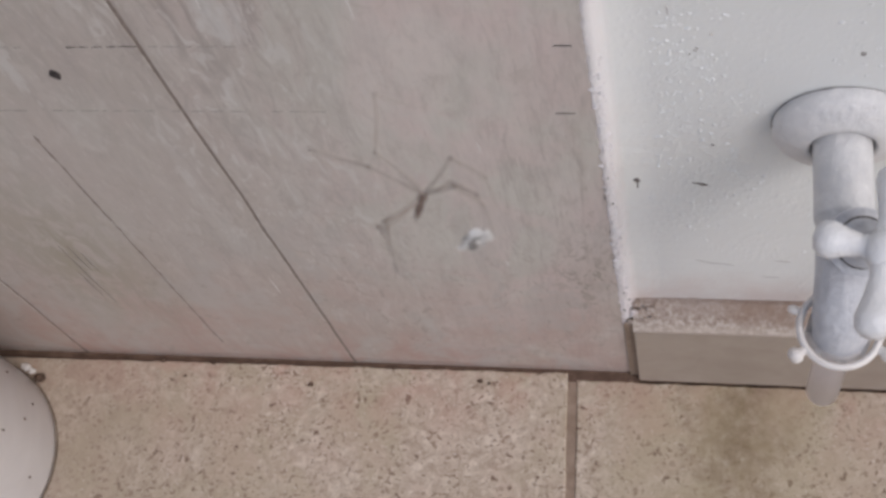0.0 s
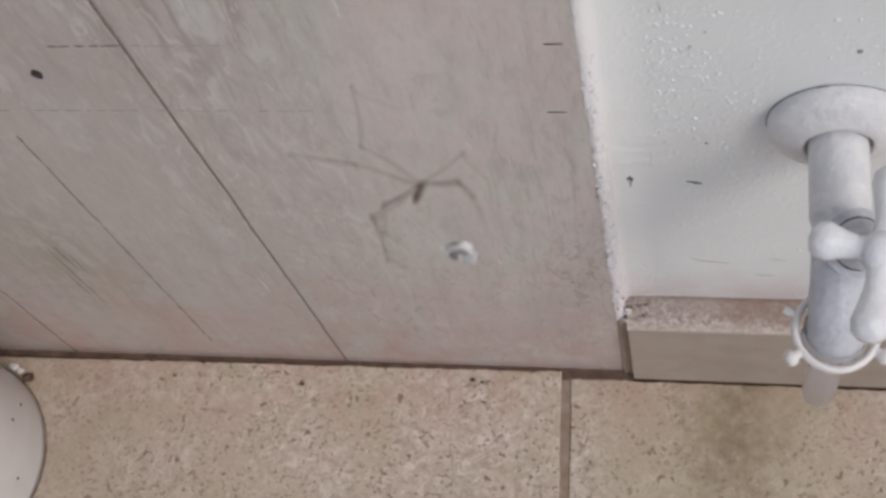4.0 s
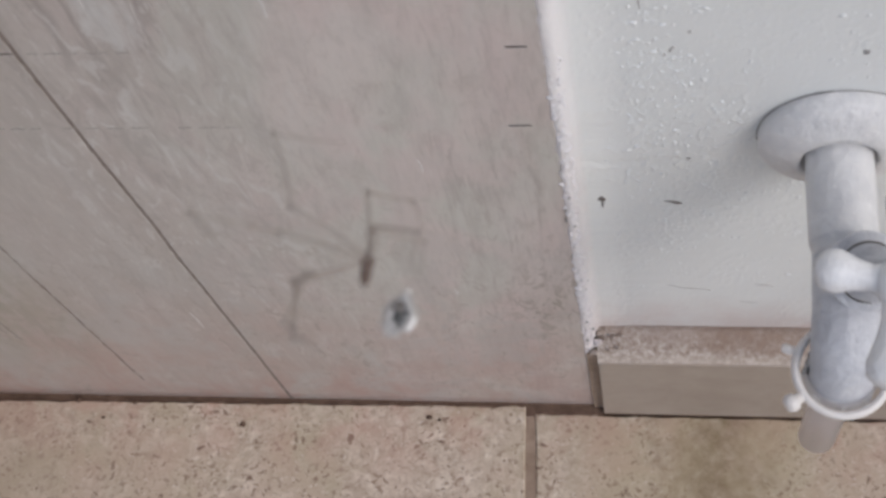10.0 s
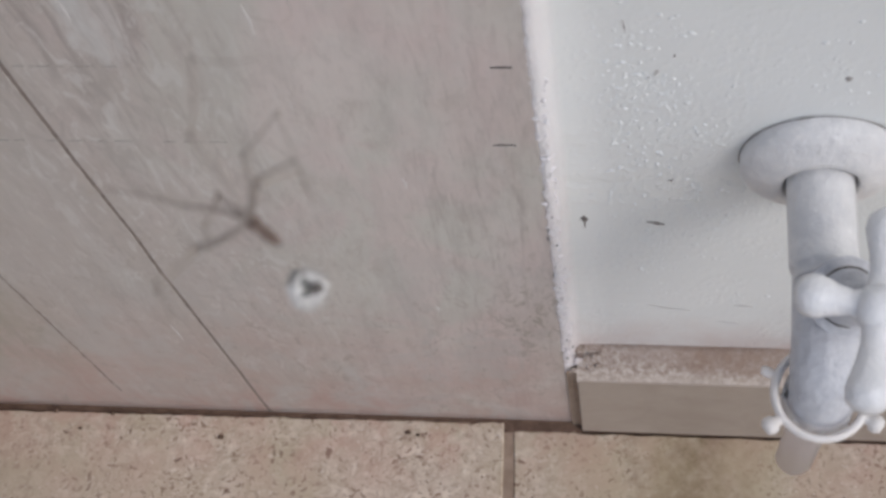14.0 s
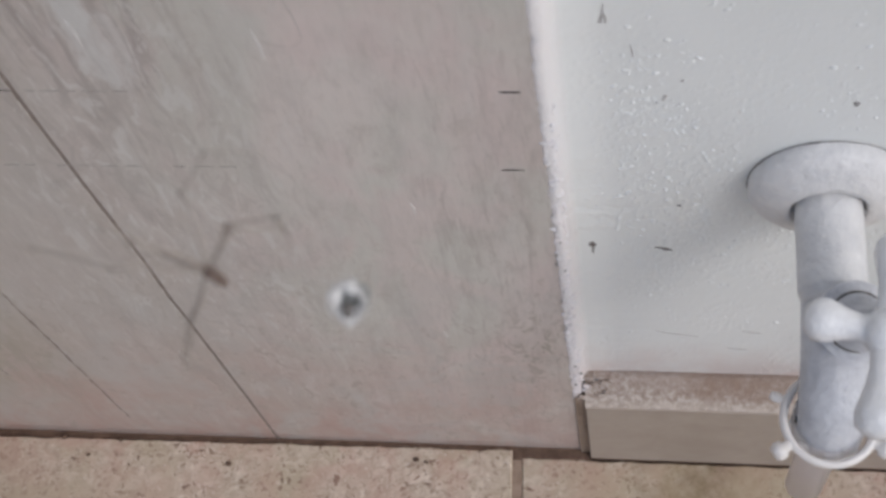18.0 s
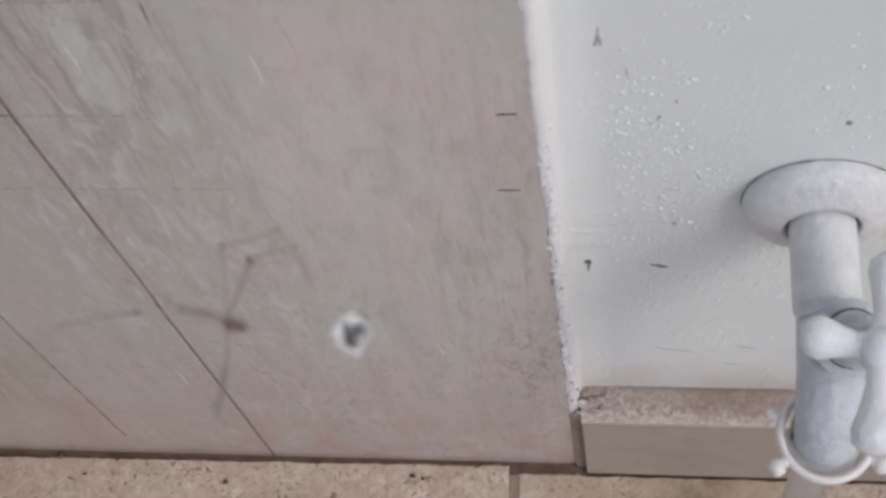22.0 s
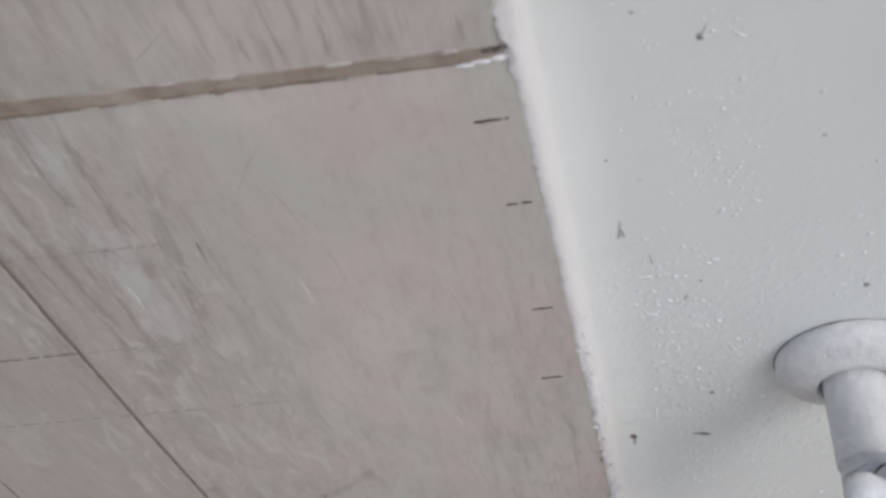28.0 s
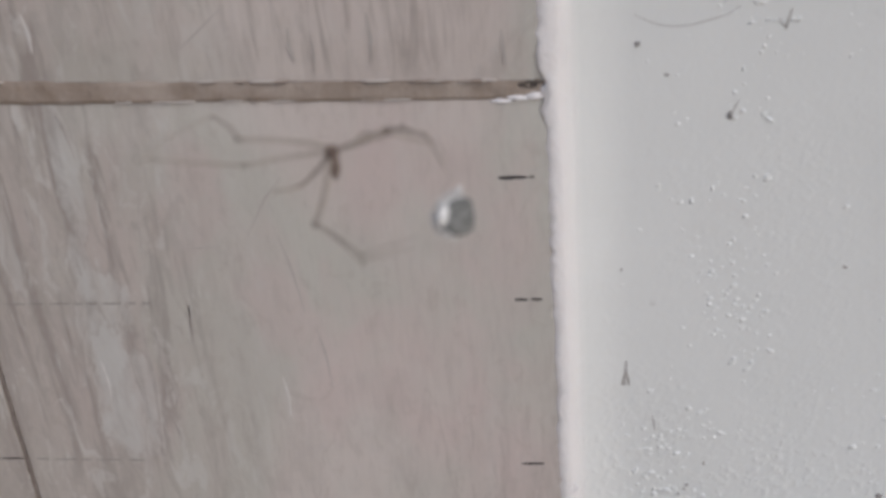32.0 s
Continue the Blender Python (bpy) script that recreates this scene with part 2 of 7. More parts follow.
def plaster_material():
    k = Mat("white_painted_plaster", 0.5, spec=0.35)
    cloud = k.noise(9, 4, 0.6)
    fine = k.noise(500, 3, 0.6)
    c = k.ramp(cloud, (0.3, (0.730, 0.750, 0.739)), (0.7, (0.784, 0.802, 0.790)))
    c = k.mix(k.ramp(k.noise(33, 5, 0.65, 0.5), (0.62, 0.0), (0.80, 0.25)), c, (0.64, 0.62, 0.59))
    c = k.mix(k.ramp(k.noise(150, 4, 0.7), (0.72, 0.0), (0.78, 0.5)), c, (0.40, 0.38, 0.36))
    sep = k.node("ShaderNodeSeparateXYZ")
    k.link(k.co, sep.inputs[0])
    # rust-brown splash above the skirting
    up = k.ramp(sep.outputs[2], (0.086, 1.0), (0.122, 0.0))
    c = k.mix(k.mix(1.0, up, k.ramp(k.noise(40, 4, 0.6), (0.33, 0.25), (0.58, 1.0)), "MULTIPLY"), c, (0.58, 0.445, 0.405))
    # patchy greyer tone that fades out up the wall
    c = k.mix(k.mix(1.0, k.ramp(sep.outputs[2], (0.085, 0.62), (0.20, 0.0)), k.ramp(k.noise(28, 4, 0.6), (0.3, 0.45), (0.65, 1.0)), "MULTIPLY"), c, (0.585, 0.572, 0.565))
    k.color(c)
    lumps = k.ramp(k.noise(430, 2, 0.5, 0.25), (0.46, 0.0), (0.74, 1.0))
    region = k.ramp(k.noise(20, 4, 0.65, 0.8, (1, 1, 0.6)), (0.40, 0.05), (0.62, 1.0))
    flat = k.ramp(sep.outputs[0], (0.007, 0.25), (0.016, 1.0))
    flat = k.mix(1.0, flat, k.ramp(sep.outputs[2], (0.28, 1.0), (0.34, 0.22)), "MULTIPLY")
    relief = k.mix(1.0, k.mix(1.0, lumps, region, "MULTIPLY"), flat, "MULTIPLY")
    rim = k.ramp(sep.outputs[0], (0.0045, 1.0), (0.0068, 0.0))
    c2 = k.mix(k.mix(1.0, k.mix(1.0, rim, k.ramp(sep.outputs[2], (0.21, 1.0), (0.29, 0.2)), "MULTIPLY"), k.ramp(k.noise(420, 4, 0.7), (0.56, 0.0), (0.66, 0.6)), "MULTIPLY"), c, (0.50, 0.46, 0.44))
    rim = k.mix(1.0, rim, k.ramp(sep.outputs[2], (0.22, 1.0), (0.30, 0.45)), "MULTIPLY")
    gritty = k.mix(1.0, rim, k.noise(360, 4, 0.7), "MULTIPLY")
    c2 = k.mix(k.mix(1.0, rim, k.ramp(k.noise(240, 4, 0.65), (0.42, 0.1), (0.58, 0.7)), "MULTIPLY"), c2, (0.80, 0.74, 0.735))
    c2 = k.mix(k.ramp(sep.outputs[0], (0.0044, 0.55), (0.0062, 0.0)), c2, (0.83, 0.785, 0.79))
    k.color(c2)
    k.bump(k.noise(90, 4, 0.6), 0.0005, 0.45)
    k.bump(gritty, 0.0016, 0.8, k.normal)
    k.bump(k.mix(0.06, relief, fine), 0.0010, 0.45, k.normal)
    return k.m


def floor_material():
    k = Mat("beige_floor_tile", 0.6, spec=0.35)
    rnd = k.node("ShaderNodeObjectInfo").outputs["Random"]
    grain = k.noise(330, 3, 0.6)
    mid = k.noise(150, 5, 0.72, 0.8)
    cloud = k.noise(17, 4, 0.6, 0.6)
    peach = k.noise(23, 3, 0.55, 0.4)
    c = k.ramp(mid, (0.35, (0.40, 0.305, 0.235)), (0.5, (0.55, 0.457, 0.368)), (0.64, (0.72, 0.63, 0.53)))
    c = k.mix(k.ramp(cloud, (0.42, 0.0), (0.60, 0.7)), c, (0.46, 0.39, 0.275))
    c = k.mix(k.ramp(peach, (0.48, 0.0), (0.60, 0.35)), c, (0.56, 0.42, 0.34))
    c = k.mix(k.ramp(grain, (0.60, 0.0), (0.69, 0.5)), c, (0.82, 0.765, 0.69))
    clump = k.ramp(k.noise(60, 3, 0.6), (0.40, 0.15), (0.62, 1.0))
    pit = k.ramp(k.noise(400, 2, 0.5, 0.4), (0.38, 1.0), (0.43, 0.0))
    c = k.mix(k.mix(1.0, pit, clump, "MULTIPLY"), c, (0.25, 0.165, 0.115))
    spot = k.ramp(k.noise(170, 2, 0.5, 0.6), (0.305, 1.0), (0.335, 0.0))
    c = k.mix(spot, c, (0.19, 0.12, 0.085))
    c = k.mix(0.10, c, k.ramp(rnd, (0.0, (0.40, 0.33, 0.25)), (1.0, (0.60, 0.5, 0.4))))
    # reddish earth along the wall
    sep = k.node("ShaderNodeSeparateXYZ")
    k.link(k.co, sep.inputs[0])
    earth = k.mix(1.0, k.ramp(k.mix(1.0, sep.outputs[1], 0.1, "ADD"), (0.052, 0.0), (0.096, 0.58)), k.ramp(k.noise(38, 4, 0.65, 0.5), (0.44, 0.0), (0.60, 1.0)), "MULTIPLY")
    c = k.mix(earth, c, (0.50, 0.315, 0.25))
    # patchy darker brown tone round the foot of the drainpipe
    n = k.node("ShaderNodeVectorMath")
    n.operation = "DISTANCE"
    k.link(k.co, n.inputs[0])
    n.inputs[1].default_value = (-0.375, -0.06, 0.0)
    pipe_tone = k.mix(1.0, k.ramp(n.outputs["Value"], (0.06, 0.6), (0.19, 0.0)), k.ramp(k.noise(30, 4, 0.6), (0.3, 0.6), (0.6, 1.0)), "MULTIPLY")
    c = k.mix(pipe_tone, c, (0.36, 0.29, 0.225))
    # damp brown patch under the tap
    n = k.node("ShaderNodeVectorMath")
    n.operation = "DISTANCE"
    k.link(k.scaled(1.25, 0.75, 1.0), n.inputs[0])
    n.inputs[1].default_value = (0.072, -0.024, 0.0)
    d = k.node("ShaderNodeMath")
    d.operation = "MULTIPLY_ADD"
    k.link(k.noise(48, 5, 0.7), d.inputs[0])
    d.inputs[1].default_value = -0.075
    k.link(n.outputs["Value"], d.inputs[2])
    lift = k.node("ShaderNodeMath")
    lift.operation = "ADD"
    k.link(d.outputs[0], lift.inputs[0])
    lift.inputs[1].default_value = 0.05
    wet = k.mix(1.0, k.ramp(lift.outputs[0], (0.020, 1.0), (0.054, 0.0)), k.ramp(k.noise(150, 4, 0.65), (0.36, 1.0), (0.64, 0.45)), "MULTIPLY")
    c = k.mix(wet, c, (0.165, 0.105, 0.058))
    halo = k.mix(1.0, k.ramp(n.outputs["Value"], (0.02, 0.55), (0.10, 0.0)), k.ramp(k.noise(34, 4, 0.6, 0.4), (0.34, 0.3), (0.6, 1.0)), "MULTIPLY")
    c = k.mix(halo, c, (0.44, 0.365, 0.235))
    k.color(c)
    k.rough(mid, 0.5, 0.72)
    k.bump(k.mix(0.5, grain, mid), 0.0011, 0.45)
    return k.m


def simple(name, c1, c2, scale=80, rough=0.7, bump=0.0, spec=0.4, spots=None, metal=0.0, local=False):
    k = Mat(name, rough, metal, spec)
    if local:
        k.local()
    n = k.noise(scale, 5, 0.62, 0.4)
    c = k.ramp(n, (0.32, c1), (0.68, c2))
    if spots:
        c = k.mix(k.ramp(k.noise(scale * 3.1, 4, 0.6), (0.62, 0.0), (0.72, 0.7)), c, spots)
    k.color(c)
    if bump:
        k.bump(k.noise(scale * 2.3, 4, 0.6), bump, 0.7)
    return k.m


def mortar_material():
    k = Mat("stained_mortar", 0.85, spec=0.25)
    sep = k.node("ShaderNodeSeparateXYZ")
    k.link(k.co, sep.inputs[0])
    grit = k.noise(420, 4, 0.7)
    soft = k.noise(60, 4, 0.6)
    c = k.ramp(grit, (0.36, (0.26, 0.195, 0.16)), (0.5, (0.41, 0.34, 0.29)), (0.64, (0.57, 0.51, 0.465)))
    back = k.ramp(sep.outputs[2], (0.0775, 0.0), (0.0830, 0.8))
    stain = k.mix(1.0, back, k.ramp(soft, (0.36, 0.35), (0.60, 1.0)), "MULTIPLY")
    c = k.mix(stain, c, (0.33, 0.262, 0.225))
    brown = k.mix(1.0, k.ramp(sep.outputs[2], (0.0765, 0.0), (0.0785, 1.0)), k.ramp(sep.outputs[0], (0.040, 0.0), (0.056, 0.85), (0.084, 0.85), (0.092, 0.35)), "MULTIPLY")
    c = k.mix(k.mix(1.0, brown, k.ramp(k.noise(95, 5, 0.7, 0.5), (0.34, 0.35), (0.56, 1.0)), "MULTIPLY"), c, (0.27, 0.19, 0.145))
    c = k.mix(k.ramp(sep.outputs[2], (0.0738, 0.7), (0.0752, 0.0)), c, (0.58, 0.505, 0.44))
    k.color(c)
    k.bump(k.mix(0.4, grit, soft), 0.0016, 0.8)
    return k.m


TILE = wall_tile_material()
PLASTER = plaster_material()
FLOOR = floor_material()
FOOT = simple("dark_brown_grout", (0.085, 0.052, 0.036), (0.18, 0.115, 0.082), 120, 0.85, 0.0008)
GROUT = simple("brown_grout", (0.25, 0.18, 0.13), (0.37, 0.28, 0.215), 120, 0.85, 0.0008)
JOINT = simple("sandy_joint_mortar", (0.25, 0.195, 0.155), (0.41, 0.35, 0.305), 70, 0.85, 0.0014, spots=(0.2, 0.15, 0.12))
GROOVE = simple("dark_groove", (0.16, 0.13, 0.112), (0.28, 0.238, 0.21), 260, 0.8)
MARK = simple("black_mark", (0.02, 0.018, 0.018), (0.06, 0.05, 0.05), 300, 0.7)
FAINT = simple("faded_mark", (0.13, 0.115, 0.105), (0.24, 0.22, 0.205), 500, 0.7)
SCRATCH = simple("pale_scratch", (0.55, 0.53, 0.51), (0.68, 0.66, 0.64), 400, 0.6)
SKIRT = simple("tan_skirting_tile", (0.335, 0.275, 0.226), (0.39, 0.33, 0.278), 45, 0.5, 0.0004)
MORTAR = mortar_material()
PAINT = simple("white_tap_paint", (0.63, 0.63, 0.635), (0.75, 0.745, 0.74), 130, 0.42, 0.0014, spots=(0.86, 0.85, 0.84))
KNOB = simple("bright_white_handle", (0.74, 0.745, 0.755), (0.82, 0.82, 0.825), 140, 0.22, 0.0012, spots=(0.9, 0.9, 0.9))
# valve body and bonnet, darker and bluer than pipe and handle
TAP_BLUE_GREY = simple("blue_grey_tap_metal", (0.46, 0.47, 0.505), (0.63, 0.64, 0.67), 150, 0.32, 0.0014, spots=(0.68, 0.68, 0.70))
PIPE = simple("white_pvc", (0.52, 0.49, 0.475), (0.61, 0.58, 0.565), 20, 0.3, 0.0002)
BONE = simple("off_white_plastic", (0.72, 0.68, 0.65), (0.82, 0.79, 0.76), 90, 0.4, 0.0002)
GREY = simple("grey_dirt", (0.17, 0.16, 0.155), (0.42, 0.405, 0.39), 900, 0.85)
STREAK = simple("brown_grey_streak", (0.40, 0.365, 0.34), (0.48, 0.445, 0.42), 300, 0.6)
DASH = simple("faint_line", (0.22, 0.20, 0.185), (0.35, 0.325, 0.30), 400, 0.7)
CHIP = simple("pale_tile_body", (0.43, 0.385, 0.35), (0.53, 0.49, 0.455), 400, 0.8)
ASH = simple("faint_grey_dirt", (0.32, 0.31, 0.30), (0.52, 0.51, 0.49), 900, 0.85)
# near-black that stands in for shade inside narrow gaps
GAP_SHADE = simple("gap_shade", (0.05, 0.042, 0.038), (0.14, 0.12, 0.105), 500, 0.9)
WEB = simple("silk", (0.45, 0.44, 0.42), (0.6, 0.59, 0.57), 90, 0.5)
SPIDER = simple("brown_spider_body", (0.112, 0.080, 0.066), (0.19, 0.138, 0.113), 900, 0.6, local=True)
LEG = simple("brown_leg", (0.29, 0.245, 0.21), (0.39, 0.345, 0.305), 400, 0.55, local=True)
KNEE = simple("dark_brown_knee", (0.11, 0.085, 0.066), (0.18, 0.145, 0.12), 700, 0.6, local=True)
SILK = simple("white_silk_wrap", (0.70, 0.69, 0.675), (0.88, 0.87, 0.85), 900, 0.8, 0.0002, local=True)
BACK_GREY = simple("prey_back_grey", (0.11, 0.112, 0.108), (0.27, 0.272, 0.26), 900, 0.75, 0.0002, local=True)
HUSK = simple("dark_husk", (0.11, 0.098, 0.092), (0.23, 0.21, 0.195), 900, 0.7, local=True)


def clear_plastic():
    k = Mat("milky_plastic", 0.35)
    k.b.inputs["Transmission Weight"].default_value = 0.93
    k.b.inputs["IOR"].default_value = 1.06
    k.color(k.ramp(k.noise(60), (0.3, (0.93, 0.92, 0.93)), (0.7, (0.97, 0.96, 0.97))))
    return k.m


def silk_veil_material():
    k = Mat("thin_silk_veil", 0.8).local()
    k.color((0.80, 0.79, 0.77))
    k.link(k.ramp(k.noise(1500, 3, 0.6), (0.35, 0.6), (0.65, 0.95)), k.b.inputs["Alpha"])
    return k.m


MILKY = clear_plastic()
VEIL = silk_veil_material()
DIRT = simple("brown_debris", (0.06, 0.04, 0.03), (0.16, 0.10, 0.07), 300, 0.9, 0.001)


# ---- building helpers ----
def mesh_of(name, bm, material, smooth=False):
    me = bpy.data.meshes.new(name)
    bm.to_mesh(me)
    bm.free()
    me.materials.append(material)
    if smooth:
        for p in me.polygons:
            p.use_smooth = True
    return me


def part(name, bm, material, parent=None, label="", smooth=False):
    ob = new(name, mesh_of(name, bm, material, smooth))
    ob.parent = parent
    return tagged(ob, label)


def box(x0, x1, y0, y1, z0, z1, bevel=0.0, seg=2):
    bm = bmesh.new()
    bmesh.ops.create_cube(bm, size=1)
    for v in bm.verts:
        v.co = Vector(((x0 + x1) / 2 + v.co.x * (x1 - x0), (y0 + y1) / 2 + v.co.y * (y1 - y0), (z0 + z1) / 2 + v.co.z * (z1 - z0)))
    if bevel:
        bmesh.ops.bevel(bm, geom=bm.edges[:], offset=bevel, segments=seg, affect="EDGES", profile=0.6)
    return bm


def frame_at(way):
    return Vector(way).to_track_quat("Z", "Y").to_matrix().to_4x4()


def lathe(profile, origin=(0, 0, 0), way=(0, 0, 1), seg=40, bm=None):
    """Turns (radius, height) pairs round an axis."""
    bm = bm or bmesh.new()
    m = Matrix.Translation(origin) @ frame_at(way)
    rings = []
    for r, h in profile:
        if r <= 1e-6:
            rings.append([bm.verts.new(m @ Vector((0, 0, h)))])
        else:
            rings.append([bm.verts.new(m @ Vector((r * math.cos(a), r * math.sin(a), h))) for a in (2 * math.pi * i / seg for i in range(seg))])
    for a, b in zip(rings, rings[1:]):
        for i in range(seg):
            j = (i + 1) % seg
            if len(a) == 1 and len(b) > 1:
                bm.faces.new((a[0], b[i], b[j]))
            elif len(b) == 1 and len(a) > 1:
                bm.faces.new((a[i], a[j], b[0]))
            elif len(a) > 1:
                bm.faces.new((a[i], a[j], b[j], b[i]))
    bmesh.ops.recalc_face_normals(bm, faces=bm.faces[:])
    return bm


def tube(points, radii, seg=14, bm=None, caps=True):
    """A round bar along points with a radius at each."""
    bm = bm or bmesh.new()
    pts = [Vector(p) for p in points]
    rings, old = [], None
    for i, p in enumerate(pts):
        way = (pts[min(i + 1, len(pts) - 1)] - pts[max(i - 1, 0)]).normalized()
        side = way.orthogonal().normalized() if old is None else (old - way * old.dot(way)).normalized()
        old = side
        up = way.cross(side)
        r = radii[i] if isinstance(radii, (list, tuple)) else radii
        rings.append([bm.verts.new(p + side * r * math.cos(a) + up * r * math.sin(a)) for a in (2 * math.pi * k / seg for k in range(seg))])
    for a, b in zip(rings, rings[1:]):
        for i in range(seg):
            j = (i + 1) % seg
            bm.faces.new((a[i], a[j], b[j], b[i]))
    if caps:
        bm.faces.new(rings[0][::-1])
        bm.faces.new(rings[-1])
    bmesh.ops.recalc_face_normals(bm, faces=bm.faces[:])
    return bm


def blob(origin, size, seed=0, amount=0.2, sub=3, freq=1.5):
    bm = bmesh.new()
    bmesh.ops.create_icosphere(bm, subdivisions=sub, radius=1)
    for v in bm.verts:
        d = noise.noise(v.co * freq + Vector((seed * 7.3, seed * 3.1, seed)))
        v.co = Vector([c * s for c, s in zip(v.co * (1 + amount * d), size)]) + Vector(origin)
    return bm


def strip(points, width, y, depth=0.0003):
    """A thin raised stroke on the wall through (x, z) points."""
    bm = bmesh.new()
    rows = []
    for i, (x, z) in enumerate(points):
        a, b = points[max(i - 1, 0)], points[min(i + 1, len(points) - 1)]
        d = Vector((b[0] - a[0], b[1] - a[1])).normalized()
        w = (width[i] if isinstance(width, list) else width) / 2
        nx, nz = -d.y * w, d.x * w
        rows.append([bm.verts.new((x + s * nx, yy, z + s * nz)) for s, yy in ((-1, y), (-1, y - depth), (1, y - depth), (1, y))])
    for a, b in zip(rows, rows[1:]):
        for i in range(3):
            bm.faces.new((a[i], a[i + 1], b[i + 1], b[i]))
    bm.faces.new(rows[0])
    bm.faces.new(rows[-1][::-1])
    bmesh.ops.recalc_face_normals(bm, faces=bm.faces[:])
    return bm


# ---- the setting ----
JZ0, JZ1 = 0.4285, 0.4338


def joint_low(x):
    return 0.4256 - 0.022 * max(x, -0.25)


def joint_high(x):
    return 0.4298 - 0.030 * max(x, -0.25)


tagged(part("ground", box(-40, 40, -40, 40, -0.30, -0.012), GROUT), "wide brown mortar bed under the floor tiles", "ground", kind="structure")

# the masonry behind tiles and plaster, with the white plaster as its own slab
tagged(part("wall_backing", box(-4.0, -0.0002, 0.0095, 0.25, -0.012, 2.6), JOINT), "masonry wall behind the grey tiles", "wall", kind="structure")


def plaster_sheet():
    """White plaster: a ragged bead over the tile's edge, then a flat face 8 mm further back."""
    bm = bmesh.new()
    xs = [0.0005, 0.0010, 0.0018, 0.0027, 0.0035, 0.0043, 0.0052, 0.0064, 0.02, 0.05, 0.1, 0.4, 4.0]
    deep = [0.0001, -0.0003, -0.0004, -0.0003, 0.0010, 0.0036, 0.0060, 0.0076, 0.008, 0.008, 0.008, 0.008, 0.008]
    zs = [0.0735 + i * 0.0010 for i in range(430)] + [0.52, 0.62, 0.8, 1.2, 2.6]
    grid = []
    for z in zs:
        n1 = noise.noise((z * 160, 3.1, 0)) * 0.0007 + noise.noise((z * 420, 9.1, 0)) * 0.0009
        n2 = noise.noise((z * 45, 5.7, 0)) * 0.0009
        n1 -= 0.0006 * min(1.0, max(0.0, (z - 0.25) / 0.05)) + 0.0014 * min(1.0, max(0.0, (z - 0.431) / 0.003)) + 0.0012 * max(0.0, 1 - z / 0.25)
        row = []
        for i, (x, y) in enumerate(zip(xs, deep)):
            if i < 3:
                x += n1 + n2 * 0.3
            elif i < 8:
                x += n2 * 0.8
            wob = (noise.noise((x * 260, z * 190, 1.3)) + 0.7 * noise.noise((x * 700, z * 520, 4.1))) * (0.0007 if z < 0.27 else 0.0003) if i < 8 else 0
            row.append(bm.verts.new((x, y + wob, z)))
        grid.append(row)
    for a, b in zip(grid, grid[1:]):
        for i in range(len(xs) - 1):
            bm.faces.new((a[i], a[i + 1], b[i + 1], b[i]))
    back = [[bm.verts.new((x, 0.25, z)) for x in (xs[0], xs[-1])] for z in (zs[0], zs[-1])]
    bm.faces.new((back[0][1], back[0][0], back[1][0], back[1][1]))
    bm.faces.new([*grid[0], back[0][1], back[0][0]])
    bm.faces.new([*grid[-1][::-1], back[1][0], back[1][1]])
    return bm


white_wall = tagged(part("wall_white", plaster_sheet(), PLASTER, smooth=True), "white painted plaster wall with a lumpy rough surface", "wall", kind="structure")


def plaster_lumps():
    """Small flat drops and trowel crumbs under the paint, in drifts."""
    lrng = random.Random(21)
    verts, faces = [], []
    count = 0
    while count < 1200:
        z = lrng.choice((lrng.uniform(0.13, 0.22), lrng.uniform(0.21, 0.31), lrng.uniform(0.21, 0.32), lrng.uniform(0.21, 0.34), lrng.uniform(0.33, 0.45)))
        if lrng.random() < (0.35 if z < 0.31 else 0.75):
            x = lrng.gauss(0.0435 - 0.26 * max(0.0, 0.35 - z), 0.0085 if z < 0.31 else 0.0060)
        else:
            x = lrng.uniform(0.016, 0.14)
        drift = 0.45 * noise.noise((x * 30 + z * 9, z * 24, 6.0)) + 0.6 * noise.noise((x * 90, z * 70, 2.0))
        if x < 0.014 or drift < lrng.uniform(-0.15, 0.40) or Vector((x - 0.0845, z - 0.2545)).length < 0.026:
            continue
        count += 1
        rest = 0.008
        if count % 4 == 0:
            x, z, rest = lrng.uniform(0.0001, 0.0044), lrng.uniform(0.088, 0.31), -0.0002
            if x > 0.0033:
                rest = 0.0012 + (x - 0.0038) * 2.6
        big = lrng.choice((0.6, 0.8, 1.0, 1.0, 1.3))
        w, h, up = big * (0.0005 + 0.0008 * lrng.random() ** 2), big * lrng.uniform(0.0004, 0.0008), big * lrng.uniform(0.00015, 0.00036) * (1.25 if z < 0.32 else 0.9) * (1.5 if rest < 0.008 else 1.0)
        turn = lrng.uniform(-0.9, 0.9)
        ca, sa = math.cos(turn), math.sin(turn)
        base = len(verts)
        for ring, (k, y) in enumerate(((1.0, rest + 0.0003), (0.72, rest - up * 0.6))):
            for q in range(7):
                an = 2 * math.pi * q / 7
                rr = k * (1 + 0.35 * math.sin(2.3 * q + count))
                u, v = w * rr * math.cos(an), h * rr * math.sin(an)
                verts.append((x + u * ca - v * sa, y, z + u * sa + v * ca))
        verts.append((x, rest - up, z))
        for q in range(7):
            r = (q + 1) % 7
            faces += [(base + q, base + r, base + 7 + r, base + 7 + q), (base + 7 + q, base + 7 + r, base + 14)]
    me = bpy.data.meshes.new("plaster_lumps")
    me.from_pydata(verts, [], faces)
    bm = bmesh.new()
    bm.from_mesh(me)
    bpy.data.meshes.remove(me)
    bmesh.ops.recalc_face_normals(bm, faces=bm.faces[:])
    return bm


lumps = part("plaster_lumps", plaster_lumps(), PLASTER, white_wall, "", True)
tagged(lumps, "small painted-over lumps on the plaster", kind="stuff")
